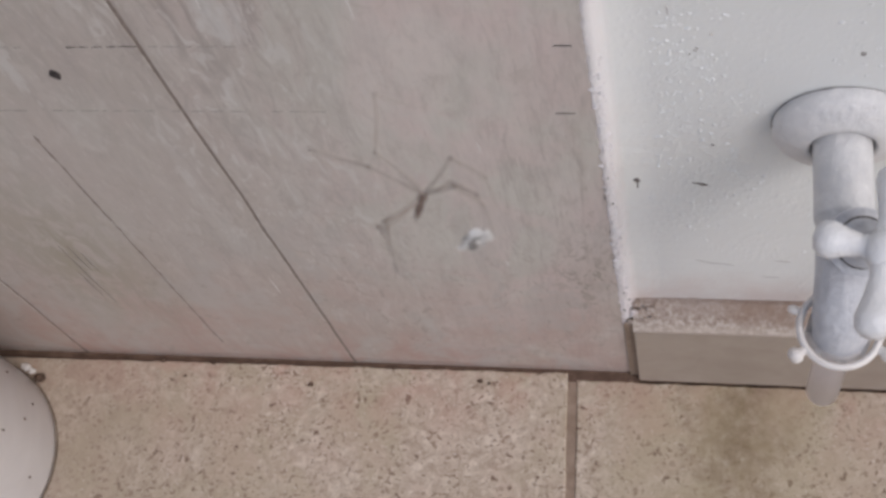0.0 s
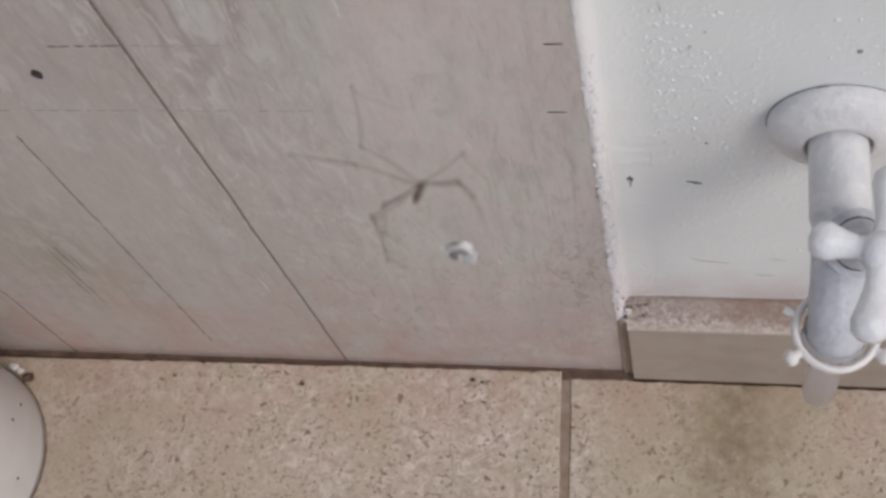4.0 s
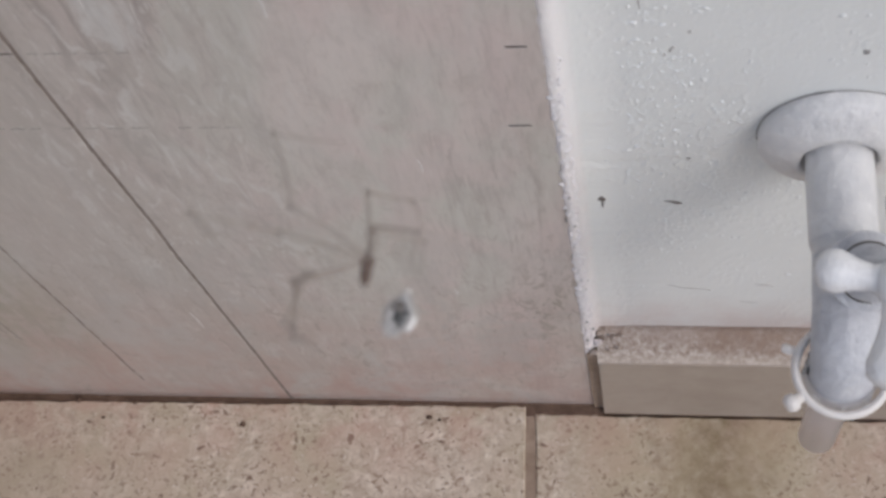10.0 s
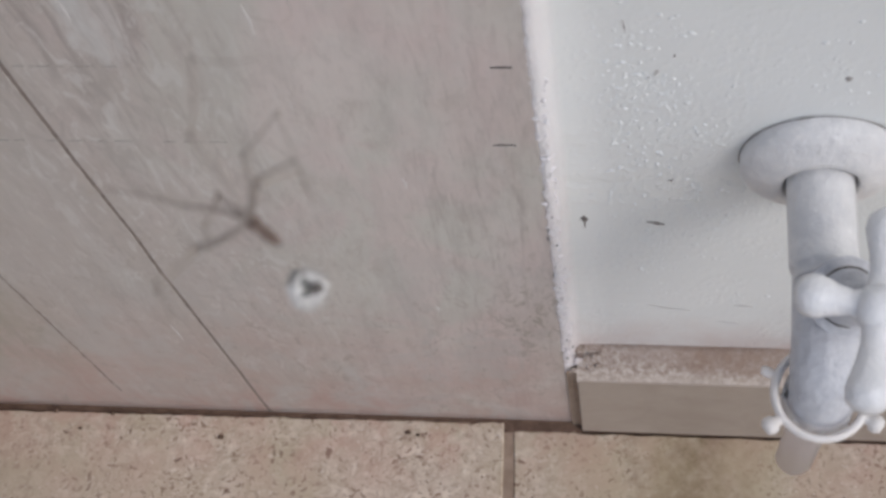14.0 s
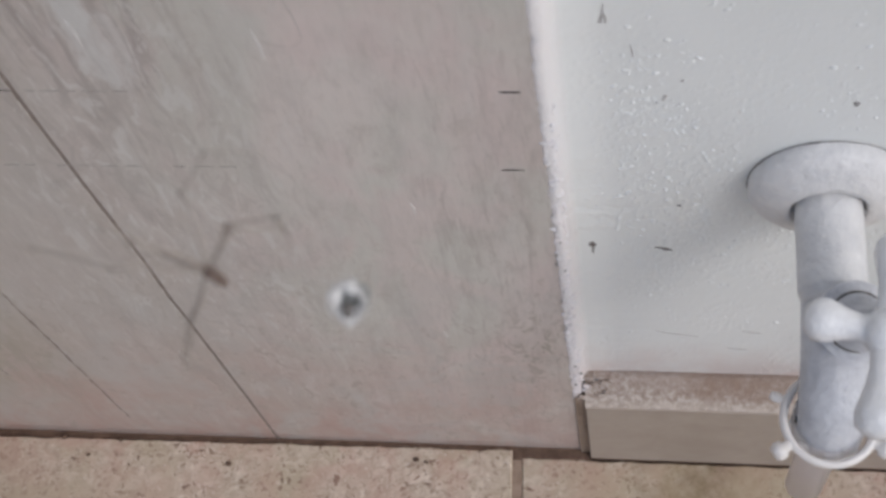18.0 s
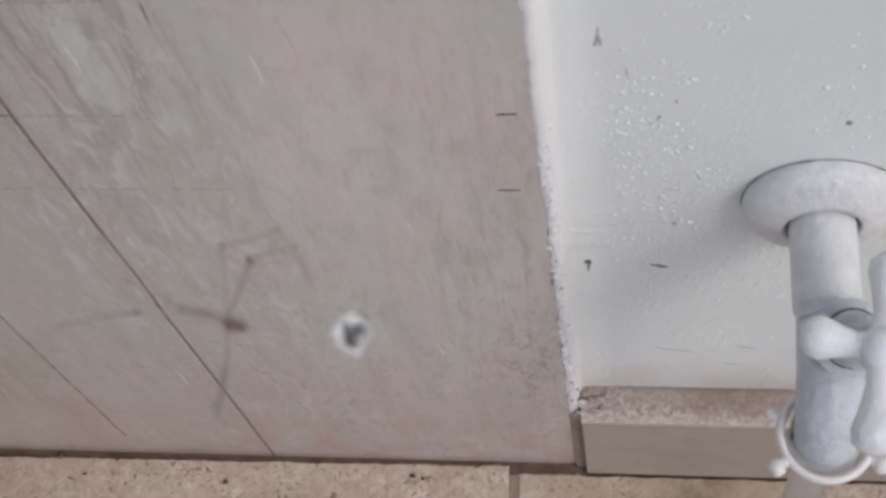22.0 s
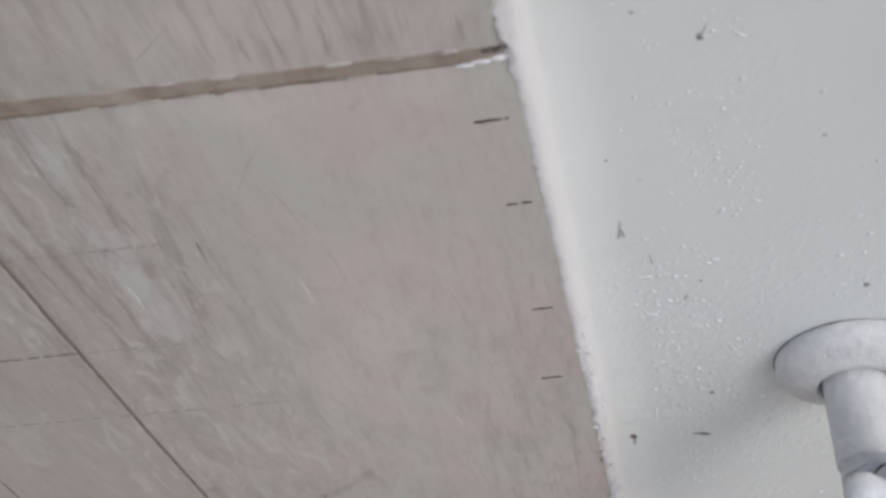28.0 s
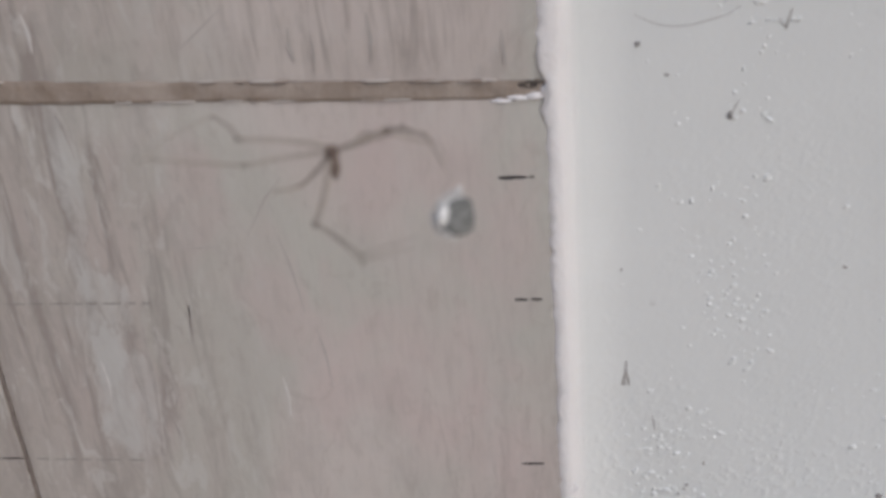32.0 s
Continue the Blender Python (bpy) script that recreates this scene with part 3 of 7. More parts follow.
# skirting: tan tile with a stained mortar bevel on top
skirting = tagged(new("skirting"), "tan tile skirting along the foot of the white wall", "skirting", kind="structure")


def mortar_bevel():
    bm = bmesh.new()
    prof = [(-0.0042, 0.0725), (-0.0040, 0.0738), (-0.002, 0.0760), (0.001, 0.0795), (0.0045, 0.0835), (0.0085, 0.0872)]
    grid = []
    n = 150
    for i in range(n + 1):
        x = 0.0052 + (i / n) ** 1.6 * 1.6
        row = []
        for j, (y, z) in enumerate(prof):
            w = noise.noise((x * 210, j * 1.7, 0.4)) * 0.0010
            row.append(bm.verts.new((x, y + w * 0.4, z + w)))
        row.append(bm.verts.new((x, 0.009, 0.0725)))
        grid.append(row)
    for a, b in zip(grid, grid[1:]):
        for j in range(len(prof)):
            bm.faces.new((a[j], b[j], b[j + 1], a[j + 1]))
    bmesh.ops.recalc_face_normals(bm, faces=bm.faces[:])
    return bm


part("mortar_bevel", mortar_bevel(), MORTAR, skirting, "rough mortar stained brown and white", True)
for i in range(16):
    x, r = 0.0035 + 0.0125 * (i * 0.618 % 1), 0.0011 + 0.0009 * (i * 0.37 % 1)
    y, z = 0.002 - 0.005 * (i * 0.29 % 1), 0.0765 + 0.009 * (i * 0.47 % 1)
    part("mortar_lump", blob((x, y + (z - 0.0765) * 0.7, z), (r, r * 0.6, r * 0.7), i + 20, 0.9, 3, 2.6), PLASTER if i % 5 == 0 else MORTAR, skirting, "", True)
for i in range(5):
    part("skirting_tile", box(0.0054 + i * 0.32, 0.3215 + i * 0.32, -0.0048, 0.0078, 0.0012, 0.0732, 0.0009), SKIRT, skirting)
part("grout_line", box(0.0006, 0.0057, -0.0010, 0.008, -0.004, 0.0745), GROUT, skirting, "brown grout between the skirting and the grey tile")
part("grout_line", box(0.0055, 1.7, -0.0044, 0.006, -0.004, 0.0012), FOOT, skirting)

# floor tiles
floor = tagged(new("floor"), "beige speckled stone-look floor tiles with brown grout", "floor", kind="structure")


def floor_tile(x0, x1, y0, y1):
    """A tile with an uneven, slightly worn rim; y1 is the edge at the wall."""
    bm = bmesh.new()
    skew = 0.039
    ring = []
    for (ax, ay), (bx, by) in (((x0, y0), (x1, y0)), ((x1, y0), (x1, y1)), ((x1, y1), (x0, y1)), ((x0, y1), (x0, y0))):
        n = 190 if ay == by == y1 else 40
        for i in range(n):
            u = i / n
            x, y = ax + (bx - ax) * u, ay + (by - ay) * u
            x += -skew * (y + 0.005)
            w = noise.noise((x * 120, y * 120, 2.2)) * 0.00055 + noise.noise((x * 420, y * 420, 7.2)) * 0.00055
            if y1 > -0.01:
                y += 0.010 * max(-0.4, min(0.0, x + 0.03)) * max(0.0, 1 - (y1 - y) / 0.45)
            ring.append((x + w, y + w))
    cx, cy = (x0 + x1) / 2, (y0 + y1) / 2
    tops = [[bm.verts.new((x + (cx - x) * k, y + (cy - y) * k, z)) for x, y in ring] for k, z in ((0, -0.008), (0, -0.0007), (0.0035, 0.0))]
    for a, b in zip(tops, tops[1:]):
        for i in range(len(ring)):
            j = (i + 1) % len(ring)
            bm.faces.new((a[i], a[j], b[j], b[i]))
    bm.faces.new(tops[-1])
    bmesh.ops.recalc_face_normals(bm, faces=bm.faces[:])
    return bm


for ix in range(-4, 5):
    for iy in range(4):
        x0, y1 = -0.0275 + ix * 0.455, (-0.0016 if ix < 0 else -0.0052) - iy * 0.455
        part("floor_tile", floor_tile(x0, x0 + 0.450, y1 - 0.450, y1), FLOOR, floor)
part("grout_bed", box(-4, 4, -4, -0.0061, -0.012, -0.0011), GROUT, floor, "brown grout")

# grey wall tiles with moulded plank grooves
tiling = tagged(new("wall_tiles"), "grey wood-look wall tiles with vertical plank grooves", "wall", kind="structure")


def wall_tile(x0, x1, z0, z1, grooves):
    """A tile face in the plane y = 0, grooved from top to bottom."""
    bm = bmesh.new()
    cut = [(x0, 0.009), (x0, 0.0008), (x0 + 0.0008, 0.0)]
    for g in grooves:
        cut += [(g - 0.0010, 0.0), (g - 0.0005, 0.0007), (g + 0.0005, 0.0007), (g + 0.0010, 0.0)]
    cut += [(x1 - 0.0008, 0.0), (x1, 0.0008), (x1, 0.009)]
    n = 40
    grid = []
    for k in range(n + 1):
        z = z0 + (z1 - z0) * k / n
        row = []
        for x, y in cut:
            w = noise.noise((x * 9, z * 33, 4.0)) * 0.0006 if x0 + 0.002 < x < x1 - 0.002 else 0
            edge = 0.0007 if k in (0, n) and y < 0.005 else 0
            zz = z
            if z1 == JZ0:
                zz = z0 + (z - z0) / (z1 - z0) * (joint_low(x) - z0)
            if z0 == JZ1:
                zz = z1 - (z1 - z) / (z1 - z0) * (z1 - joint_high(x))
            row.append(bm.verts.new((x + w, y + edge, zz)))
        grid.append(row)
    for a, b in zip(grid, grid[1:]):
        for i in range(len(cut) - 1):
            bm.faces.new((a[i], a[i + 1], b[i + 1], b[i]))
    bm.faces.new(grid[0][::-1])
    bm.faces.new(grid[-1])
    return bm


for ix, (x0, x1, gr) in enumerate(((-0.4615, 0.0010, (-0.3105, -0.1504)), (-0.926, -0.4645, (-0.775, -0.6145)), (-1.39, -0.929, (-1.24, -1.08)))):
    for z0, z1 in ((-0.0040, JZ0), (JZ1, 0.8615), (0.8668, 1.2945)):
        t = part("wall_tile", wall_tile(x0, x1, z0, z1, gr), TILE, tiling)
        for g in gr:
            z0, z1 = (z0, 0.4285) if z1 == JZ0 else (z0 + 0.0010, z1) if z0 == JZ1 else (z0, z1)
            pts = [(g + noise.noise((g * 9, (z0 + (z1 - z0) * k / 200) * 33, 4.0)) * 0.0006, z0 + 0.0005 + (z1 - z0 - 0.001) * k / 200) for k in range(201)]
            wide = [0.0014 + 0.0006 * noise.noise((z * 120, g, 1)) + 0.0009 * noise.noise((z * 480, g, 5)) for _, z in pts]
            part("groove_line", strip(pts, wide, 0.0006, 0.0004), GROOVE, t, "dark brown line between planks")


def bed_joint():
    """Sandy mortar in the level joint, sunk and uneven, broken out at its end."""
    bm = bmesh.new()
    grid = []
    n = 260
    for i in range(n + 1):
        x = -1.4 + 1.4000 * (1 - (1 - i / n) ** 2.2)
        row = []
        for j, v in enumerate((0.0, 0.2, 0.45, 0.7, 1.0)):
            z = joint_low(x) - 0.0004 + v * (joint_high(x) - joint_low(x) + 0.0008)
            y = 0.0004 + 0.0005 * v + noise.noise((x * 130, j * 2.3, 0.7)) * 0.0005
            row.append(bm.verts.new((x, y, z)))
        row.append(bm.verts.new((x, 0.0095, joint_high(x))))
        row.insert(0, bm.verts.new((x, 0.0095, joint_low(x))))
        grid.append(row)
    for a, b in zip(grid, grid[1:]):
        for j in range(len(a) - 1):
            bm.faces.new((a[j], b[j], b[j + 1], a[j + 1]))
    bm.faces.new(grid[-1])
    bmesh.ops.recalc_face_normals(bm, faces=bm.faces[:])
    return bm


part("mortar_joint", bed_joint(), JOINT, tiling, "sandy brown mortar joint with a broken end", True)


def prism(outline, y0, y1):
    bm = bmesh.new()
    rows = [[bm.verts.new((x, y, z)) for x, z in outline] for y in (y0, y1)]
    for i in range(len(outline)):
        j = (i + 1) % len(outline)
        bm.faces.new((rows[0][i], rows[0][j], rows[1][j], rows[1][i]))
    bm.faces.new(rows[0])
    bm.faces.new(rows[1][::-1])
    bmesh.ops.recalc_face_normals(bm, faces=bm.faces[:])
    return bm


# solid dark wedge gives the broken-out end its shade
part("broken_hollow", prism([(-0.0082, 0.4276), (-0.0058, 0.4291), (-0.0043, 0.4304), (-0.0022, 0.4306), (-0.0004, 0.4312), (0.0002, 0.4300), (-0.0014, 0.4289), (-0.0028, 0.4273), (-0.0050, 0.4279)], 0.0007, 0.0090), GAP_SHADE, tiling, "dark wedge for the shade in the broken end of the joint")
for cx, cz, sx, sz, sd in ((-0.0098, 0.4250, 0.0026, 0.0006, 3), (-0.0062, 0.4257, 0.0030, 0.0007, 4), (-0.0022, 0.4260, 0.0024, 0.0010, 5), (-0.0001, 0.4272, 0.0010, 0.0014, 6)):
    part("plaster_chip", blob((cx, 0.0009, cz), (sx, 0.0010, sz), sd, 0.3, 3, 1.5), PLASTER, tiling, "white plaster smeared along the joint", True)
for cx, cz, r, sd in ((-0.0066, 0.4283, 0.0009, 21), (-0.0038, 0.4287, 0.0007, 22), (-0.0016, 0.4302, 0.0008, 23), (-0.0048, 0.4296, 0.0006, 24)):
    part("mortar_crumb", blob((cx, 0.0012, cz), (r, 0.0008, r * 0.6), sd, 0.5, 2, 1.8), JOINT, tiling, "crumb of brown mortar", True)
crng = random.Random(31)
for i in range(34):
    x = -0.0125 - 0.20 * crng.random() ** 1.3
    high = crng.random() < 0.45
    z = joint_high(x) if high else joint_low(x)
    w = crng.uniform(0.0012, 0.0042)
    part("edge_chip", blob((x, 0.0006, z + (0.0001 if high else -0.0002)), (w, 0.0007, crng.uniform(0.00018, 0.00038)), i + 50, 0.5, 2, 1.8), CHIP if crng.random() < 0.6 else JOINT, tiling, "")


def foot_joint():
    """Grout at the foot of the tiles, sunk deeper away from the skirting."""
    bm = box(-1.4, 0.0054, -0.0060, 0.004, -0.02, -0.0008)
    for v in bm.verts:
        if v.co.z > -0.004 and v.co.x < -1:
            v.co.z = -0.0130
    return bm


part("floor_joint", foot_joint(), FOOT, tiling, "brown grout at the foot of the tiles")

# ---- marks on the tiles ----
rng = random.Random(5)


def wall_mark(name, bm, material, label):
    group = {"tick_mark": "black ticks beside the plaster edge", "dash_mark": "broken level lines on the tiles", "scuff": "scuffs on the tiles", "pale_scratch": "pale scratches on the tiles", "grain_stroke": "grain strokes on the tiles"}.get(name, "")
    return tagged(part(name, bm, material), label, "mark", group)


def tick(x0, x1, z, w=0.00055, mat=None):
    pts = [(x0 + (x1 - x0) * k / 5, z + rng.uniform(-1, 1) * 0.0001) for k in range(6)]
    return wall_mark("tick_mark", strip(pts, [w * 0.6, w, w * 1.2, w, w * 0.9, w * 0.4], 0.0, 0.0002), mat or MARK, "short black level tick on the grey tile")


tick(-0.0101, -0.0041, 0.3166)
tick(-0.0133, -0.0063, 0.2737, 0.00045)
tick(-0.0094, -0.0062, 0.3704)
tick(-0.0053, -0.0026, 0.3704)
tick(-0.0117, -0.0050, 0.4053, 0.0007)
tick(-0.0044, -0.0032, 0.4053, 0.0004)


def dashes(x0, x1, z0, z1, mat, w):
    x = x0
    while x < x1:
        l = rng.uniform(0.002, 0.007)
        u = (x - x0) / (x1 - x0)
        z = z0 + (z1 - z0) * u
        if rng.random() < 0.86:
            wall_mark("dash_mark", strip([(x, z), (x + l * 0.5, z + rng.uniform(-1, 1) * 0.0001), (x + l, z)], [w * 0.5, w, w * 0.5], 0.0, 0.00015), mat, "faint broken level line on the grey tile")
        x += l + rng.uniform(0.0008, 0.0022)


dashes(-0.190, -0.150, 0.3185, 0.3185, MARK, 0.00045)
dashes(-0.215, -0.190, 0.3187, 0.3185, DASH, 0.0004)
dashes(-0.147, -0.120, 0.3183, 0.3180, DASH, 0.0004)
dashes(-0.245, -0.153, 0.2757, 0.2753, DASH, 0.0005)
dashes(-0.147, -0.100, 0.2751, 0.2747, DASH, 0.0004)
dashes(-0.150, -0.105, 0.3712, 0.3708, DASH, 0.0004)
wall_mark("nail_hole", blob((-0.1889, -0.0002, 0.3009), (0.0021, 0.0006, 0.0029), 3, 0.25, 2), MARK, "dark round nail mark on the grey tile")
crack = [(-0.2190 + 0.0006 * noise.noise((k * 0.18, 2.0, 0)) + 0.0004 * noise.noise((k * 0.7, 5.0, 0)) - 0.000004 * k, 0.256 - k * 0.0033) for k in range(71)]
wall_mark("hairline_crack", strip(crack, [max(0.00012, 0.0006 + 0.0011 * noise.noise((k * 0.63, 0, 0)) + 0.0005 * noise.noise((k * 0.21, 3, 0))) for k in range(71)], 0.0, 0.0002), GROOVE, "thin dark hairline crack down the grey tile")
for x, z, l in ((-0.258, 0.150, 0.070), (-0.2535, 0.150, 0.028), (-0.2500, 0.142, 0.022), (-0.2615, 0.118, 0.03)):
    wall_mark("scuff", strip([(x, z), (x - 0.0004, z - l / 2), (x, z - l)], [0.0002, 0.0006, 0.0002], 0.0, 0.00015), FAINT, "long dark scuff on the grey tile")
for x, z, l, w in ((-0.0721, 0.3465, 0.013, 0.0007), (-0.171 + 0.006, 0.117, 0.018, 0.0007), (-0.0445, 0.252, 0.008, 0.0007), (-0.0475, 0.145, 0.007, 0.0008), (-0.121, 0.352, 0.012, 0.0006), (-0.1186, 0.4505, 0.0095, 0.0009)):
    wall_mark("pale_scratch", strip([(x, z), (x + 0.0006, z - l / 2), (x + 0.0004, z - l)], [0.0002, w, 0.0002], 0.0, 0.0002), SCRATCH, "short pale scratch on the grey tile")

# dark grain strokes of the tile's print
for pts, w in (([(-0.0642, 0.4068), (-0.0690, 0.4010), (-0.0750, 0.3904)], 0.0005), ([(-0.0933, 0.3876), (-0.0880, 0.3873), (-0.0825, 0.3877)], 0.0005), ([(-0.0680, 0.3938), (-0.0652, 0.3810), (-0.0633, 0.3673)], 0.0006), ([(-0.0611, 0.3630), (-0.0597, 0.3540), (-0.0590, 0.3433)], 0.0005), ([(-0.0937, 0.3700), (-0.0944, 0.3640), (-0.0946, 0.3566)], 0.0008), ([(-0.1356, 0.4149), (-0.1349, 0.4050), (-0.1348, 0.3958)], 0.0011), ([(-0.1300, 0.4058), (-0.1303, 0.3950), (-0.1301, 0.3840)], 0.0009), ([(-0.1182, 0.3965), (-0.1186, 0.3890), (-0.1170, 0.3813)], 0.0015), ([(-0.1000, 0.4044), (-0.1020, 0.3940), (-0.1030, 0.3841)], 0.0006), ([(-0.1127, 0.3548), (-0.1122, 0.3450), (-0.1109, 0.3359)], 0.0009), ([(-0.1040, 0.3600), (-0.1036, 0.3520), (-0.1020, 0.3400)], 0.0012), ([(-0.1270, 0.4230), (-0.1262, 0.4120), (-0.1258, 0.4010)], 0.0010), ([(-0.0840, 0.4400), (-0.0780, 0.4450), (-0.0710, 0.4510)], 0.0006), ([(-0.0572, 0.4450), (-0.0575, 0.4405), (-0.0566, 0.4365)], 0.0012), ([(-0.0525, 0.4445), (-0.0520, 0.4390), (-0.0522, 0.4340)], 0.0006), ([(-0.0390, 0.4480), (-0.0386, 0.4420), (-0.0390, 0.4355)], 0.0011), ([(-0.0092, 0.4430), (-0.0088, 0.4390), (-0.0086, 0.4342)], 0.0009), ([(-0.1092, 0.4470), (-0.1088, 0.4440), (-0.1090, 0.4405)], 0.0008), ([(-0.1162, 0.4260), (-0.1150, 0.4200), (-0.1140, 0.4130)], 0.0008), ([(-0.1072, 0.3630), (-0.1076, 0.3450), (-0.1090, 0.3270)], 0.0014), ([(-0.0944, 0.3740), (-0.0936, 0.3670), (-0.0942, 0.3590)], 0.0009)):
    wall_mark("grain_stroke", strip(pts, [w * 0.3, w, w * 0.3], 0.0, 0.00008), STREAK, "thin brown-grey grain stroke printed on the tile")

# specks stuck to the white wall
for x, z, sx, sz in ((0.0117, 0.2080, 0.0017, 0.0026), (0.0426, 0.4160, 0.0007, 0.0012), (0.0405, 0.2371, 0.0007, 0.0005), (0.0348, 0.3021, 0.0006, 0.0005), (0.0393, 0.3099, 0.0005, 0.0006), (0.0172, 0.3737, 0.0004, 0.0004), (0.0343, 0.3007, 0.0006, 0.0004), (0.0325, 0.2987, 0.0005, 0.0005), (0.0721, 0.3734, 0.0006, 0.0005), (0.0871, 0.2979, 0.0009, 0.0011), (0.0212, 0.4347, 0.0007, 0.0007), (0.0279, 0.4269, 0.0006, 0.0005)):
    sp = tagged(part("dirt_speck", blob((x, 0.0079, z), (sx, 0.0004, sz), x * 900, 0.4, 2, 1.7), FAINT if sx > 0.001 else GREY if sx > 0.00065 else ASH), "small grey speck of dirt on the white wall", "speck", "specks on the white wall")
    if sx > 0.001:
        part("tail", strip([(x + 0.0002, z), (x + 0.0003, z - 0.003), (x + 0.0002, z - 0.0062)], [0.0008, 0.0006, 0.0004], 0.0079, 0.0004), FAINT, sp)
for what, pts, w in (("flat grey smudge on the white wall", [(0.0330, 0.2063), (0.0352, 0.2057), (0.0368, 0.2049), (0.0392, 0.2043)], [0.0003, 0.0009, 0.0020, 0.0004]), ("forked grey scratch on the white wall", [(0.0183, 0.3452), (0.0181, 0.3415), (0.0174, 0.3372)], [0.0003, 0.0006, 0.0010]), ("forked grey scratch on the white wall", [(0.0182, 0.3420), (0.0187, 0.3395), (0.0189, 0.3372)], [0.0003, 0.0006, 0.0007]), ("thin grey scratch on the white wall", [(0.0343, 0.1323), (0.0385, 0.1300), (0.0422, 0.1288), (0.0470, 0.1282), (0.0513, 0.1267)], [0.0002, 0.0005, 0.0007, 0.0003, 0.0003]), ("thin grey scratch on the white wall", [(0.0677, 0.1331), (0.0710, 0.1325), (0.0749, 0.1316)], [0.0004, 0.0007, 0.0004]), ("thin grey scratch on the white wall", [(0.0252, 0.3270), (0.0256, 0.3240), (0.0259, 0.3215)], [0.0002, 0.0004, 0.0002]), ("fine grey hair on the white wall", [(0.0200, 0.4420), (0.0250, 0.4394), (0.0290, 0.4386), (0.0330, 0.4388), (0.0410, 0.4410), (0.0440, 0.4430)], [0.0001, 0.0002, 0.00025, 0.00025, 0.0002, 0.0001]), ("fine grey hair on the white wall", [(0.0430, 0.4168), (0.0438, 0.4186), (0.0446, 0.4202)], [0.0004, 0.0003, 0.0001]), ("forked grey scratch on the white wall", [(0.0525, 0.4395), (0.0540, 0.4372), (0.0552, 0.4420)], [0.0004, 0.0009, 0.0003]), ("thin grey scratch on the white wall", [(0.0628, 0.1159), (0.0665, 0.1145), (0.0708, 0.1147)], [0.0003, 0.0006, 0.0003])):
    tagged(part("wall_scratch", strip(pts, w, 0.0080, 0.00008 if "hair" in what or pts[0][1] > 0.4 else 0.0002), FAINT if "smudge" in what else ASH), what, "scratch", "scratches on the white wall")

for z, x, r in ((0.0905, 0.0018, 0.0014), (0.101, 0.0044, 0.0013), (0.121, 0.0012, 0.0007), (0.152, 0.0006, 0.0011), (0.186, 0.0014, 0.0008), (0.0835, 0.0100, 0.0016), (0.0845, 0.0135, 0.0012), (0.2035, 0.0026, 0.0009), (0.226, 0.0020, 0.0011), (0.2165, 0.0002, 0.0018), (0.2085, -0.0001, 0.0022), (0.1975, 0.0004, 0.0012), (0.1775, 0.0000, 0.0014), (0.1660, 0.0022, 0.0009), (0.1405, -0.0004, 0.0013), (0.1120, 0.0024, 0.0010)):
    tagged(part("dirt_speck", blob((x, -0.0004 if x < 0.004 else 0.0012 + (x - 0.005) * 0.7, z), (r * (0.42 if x > 0.0007 else 0.2), 0.0003, r * 0.85), z * 900, 0.8, 2, 2.5), GREY), "grey grit caught on the ragged plaster edge", "speck", "grit along the plaster edge")

# ---- the tap ----
TX, TZ = 0.0845, 0.2545
tap = tagged(new("water_tap"), "white painted wall tap with a cross handle and hose connector", "tap")
part("wall_flange", lathe([(0.0233, -0.0066), (0.0237, -0.0055), (0.0238, -0.0014), (0.0232, -0.0003), (0.0209, 0.0018), (0.0178, 0.0036), (0.0145, 0.0048), (0.0120, 0.0053), (0.0114, 0.0046), (0.0113, -0.006)], (TX, 0.002, TZ), (0, -1, 0), 64), PAINT, tap, "domed white wall flange", True)
# thin dark tube draws the shaded crack between flange and plaster
rim = [(TX + 0.0239 * math.cos(a), 0.0074, TZ + 0.0239 * math.sin(a)) for a in (2 * math.pi * i / 80 for i in range(81))]
part("seam", tube(rim, [0.00014 + 0.00016 * noise.noise((i * 0.4, 5, 0)) for i in range(81)], 6), FAINT, tap, "dark ring for the shaded crack round the flange")
part("inlet_pipe", lathe([(0.0100, -0.02), (0.0101, 0.0295), (0.0099, 0.0305), (0.0092, 0.0310), (0.0092, 0.0345)], (TX, 0.0, TZ), (0, -1, 0), 48), PAINT, tap, "white painted pipe", True)
bend = [(TX, -0.0325, TZ - 0.0004), (TX, -0.043, TZ - 0.0002), (TX, -0.051, TZ), (TX - 0.0003, -0.0575, TZ - 0.0014), (TX - 0.0005, -0.0622, TZ - 0.0048), (TX - 0.0007, -0.0648, TZ - 0.0094), (TX - 0.0008, -0.0656, TZ - 0.015), (TX - 0.0008, -0.0657, TZ - 0.024)]
valve = part("valve_body", tube(bend, [0.0092, 0.0097, 0.0100, 0.0102, 0.0101, 0.0097, 0.0092, 0.0088], 36), TAP_BLUE_GREY, tap, "blue-grey elbow of the tap", True)
part("body_rib", tube([(TX - 0.0075, -0.047, TZ + 0.0060), (TX - 0.003, -0.0495, TZ + 0.0092), (TX + 0.004, -0.052, TZ + 0.0092)], [0.0009, 0.0014, 0.0009], 10), TAP_BLUE_GREY, valve, "", True)
HUB = Vector((0.0925, -0.0578, 0.2915))
ROOT = Vector((0.0868, -0.0405, 0.2610))
AX = (HUB - ROOT).normalized()
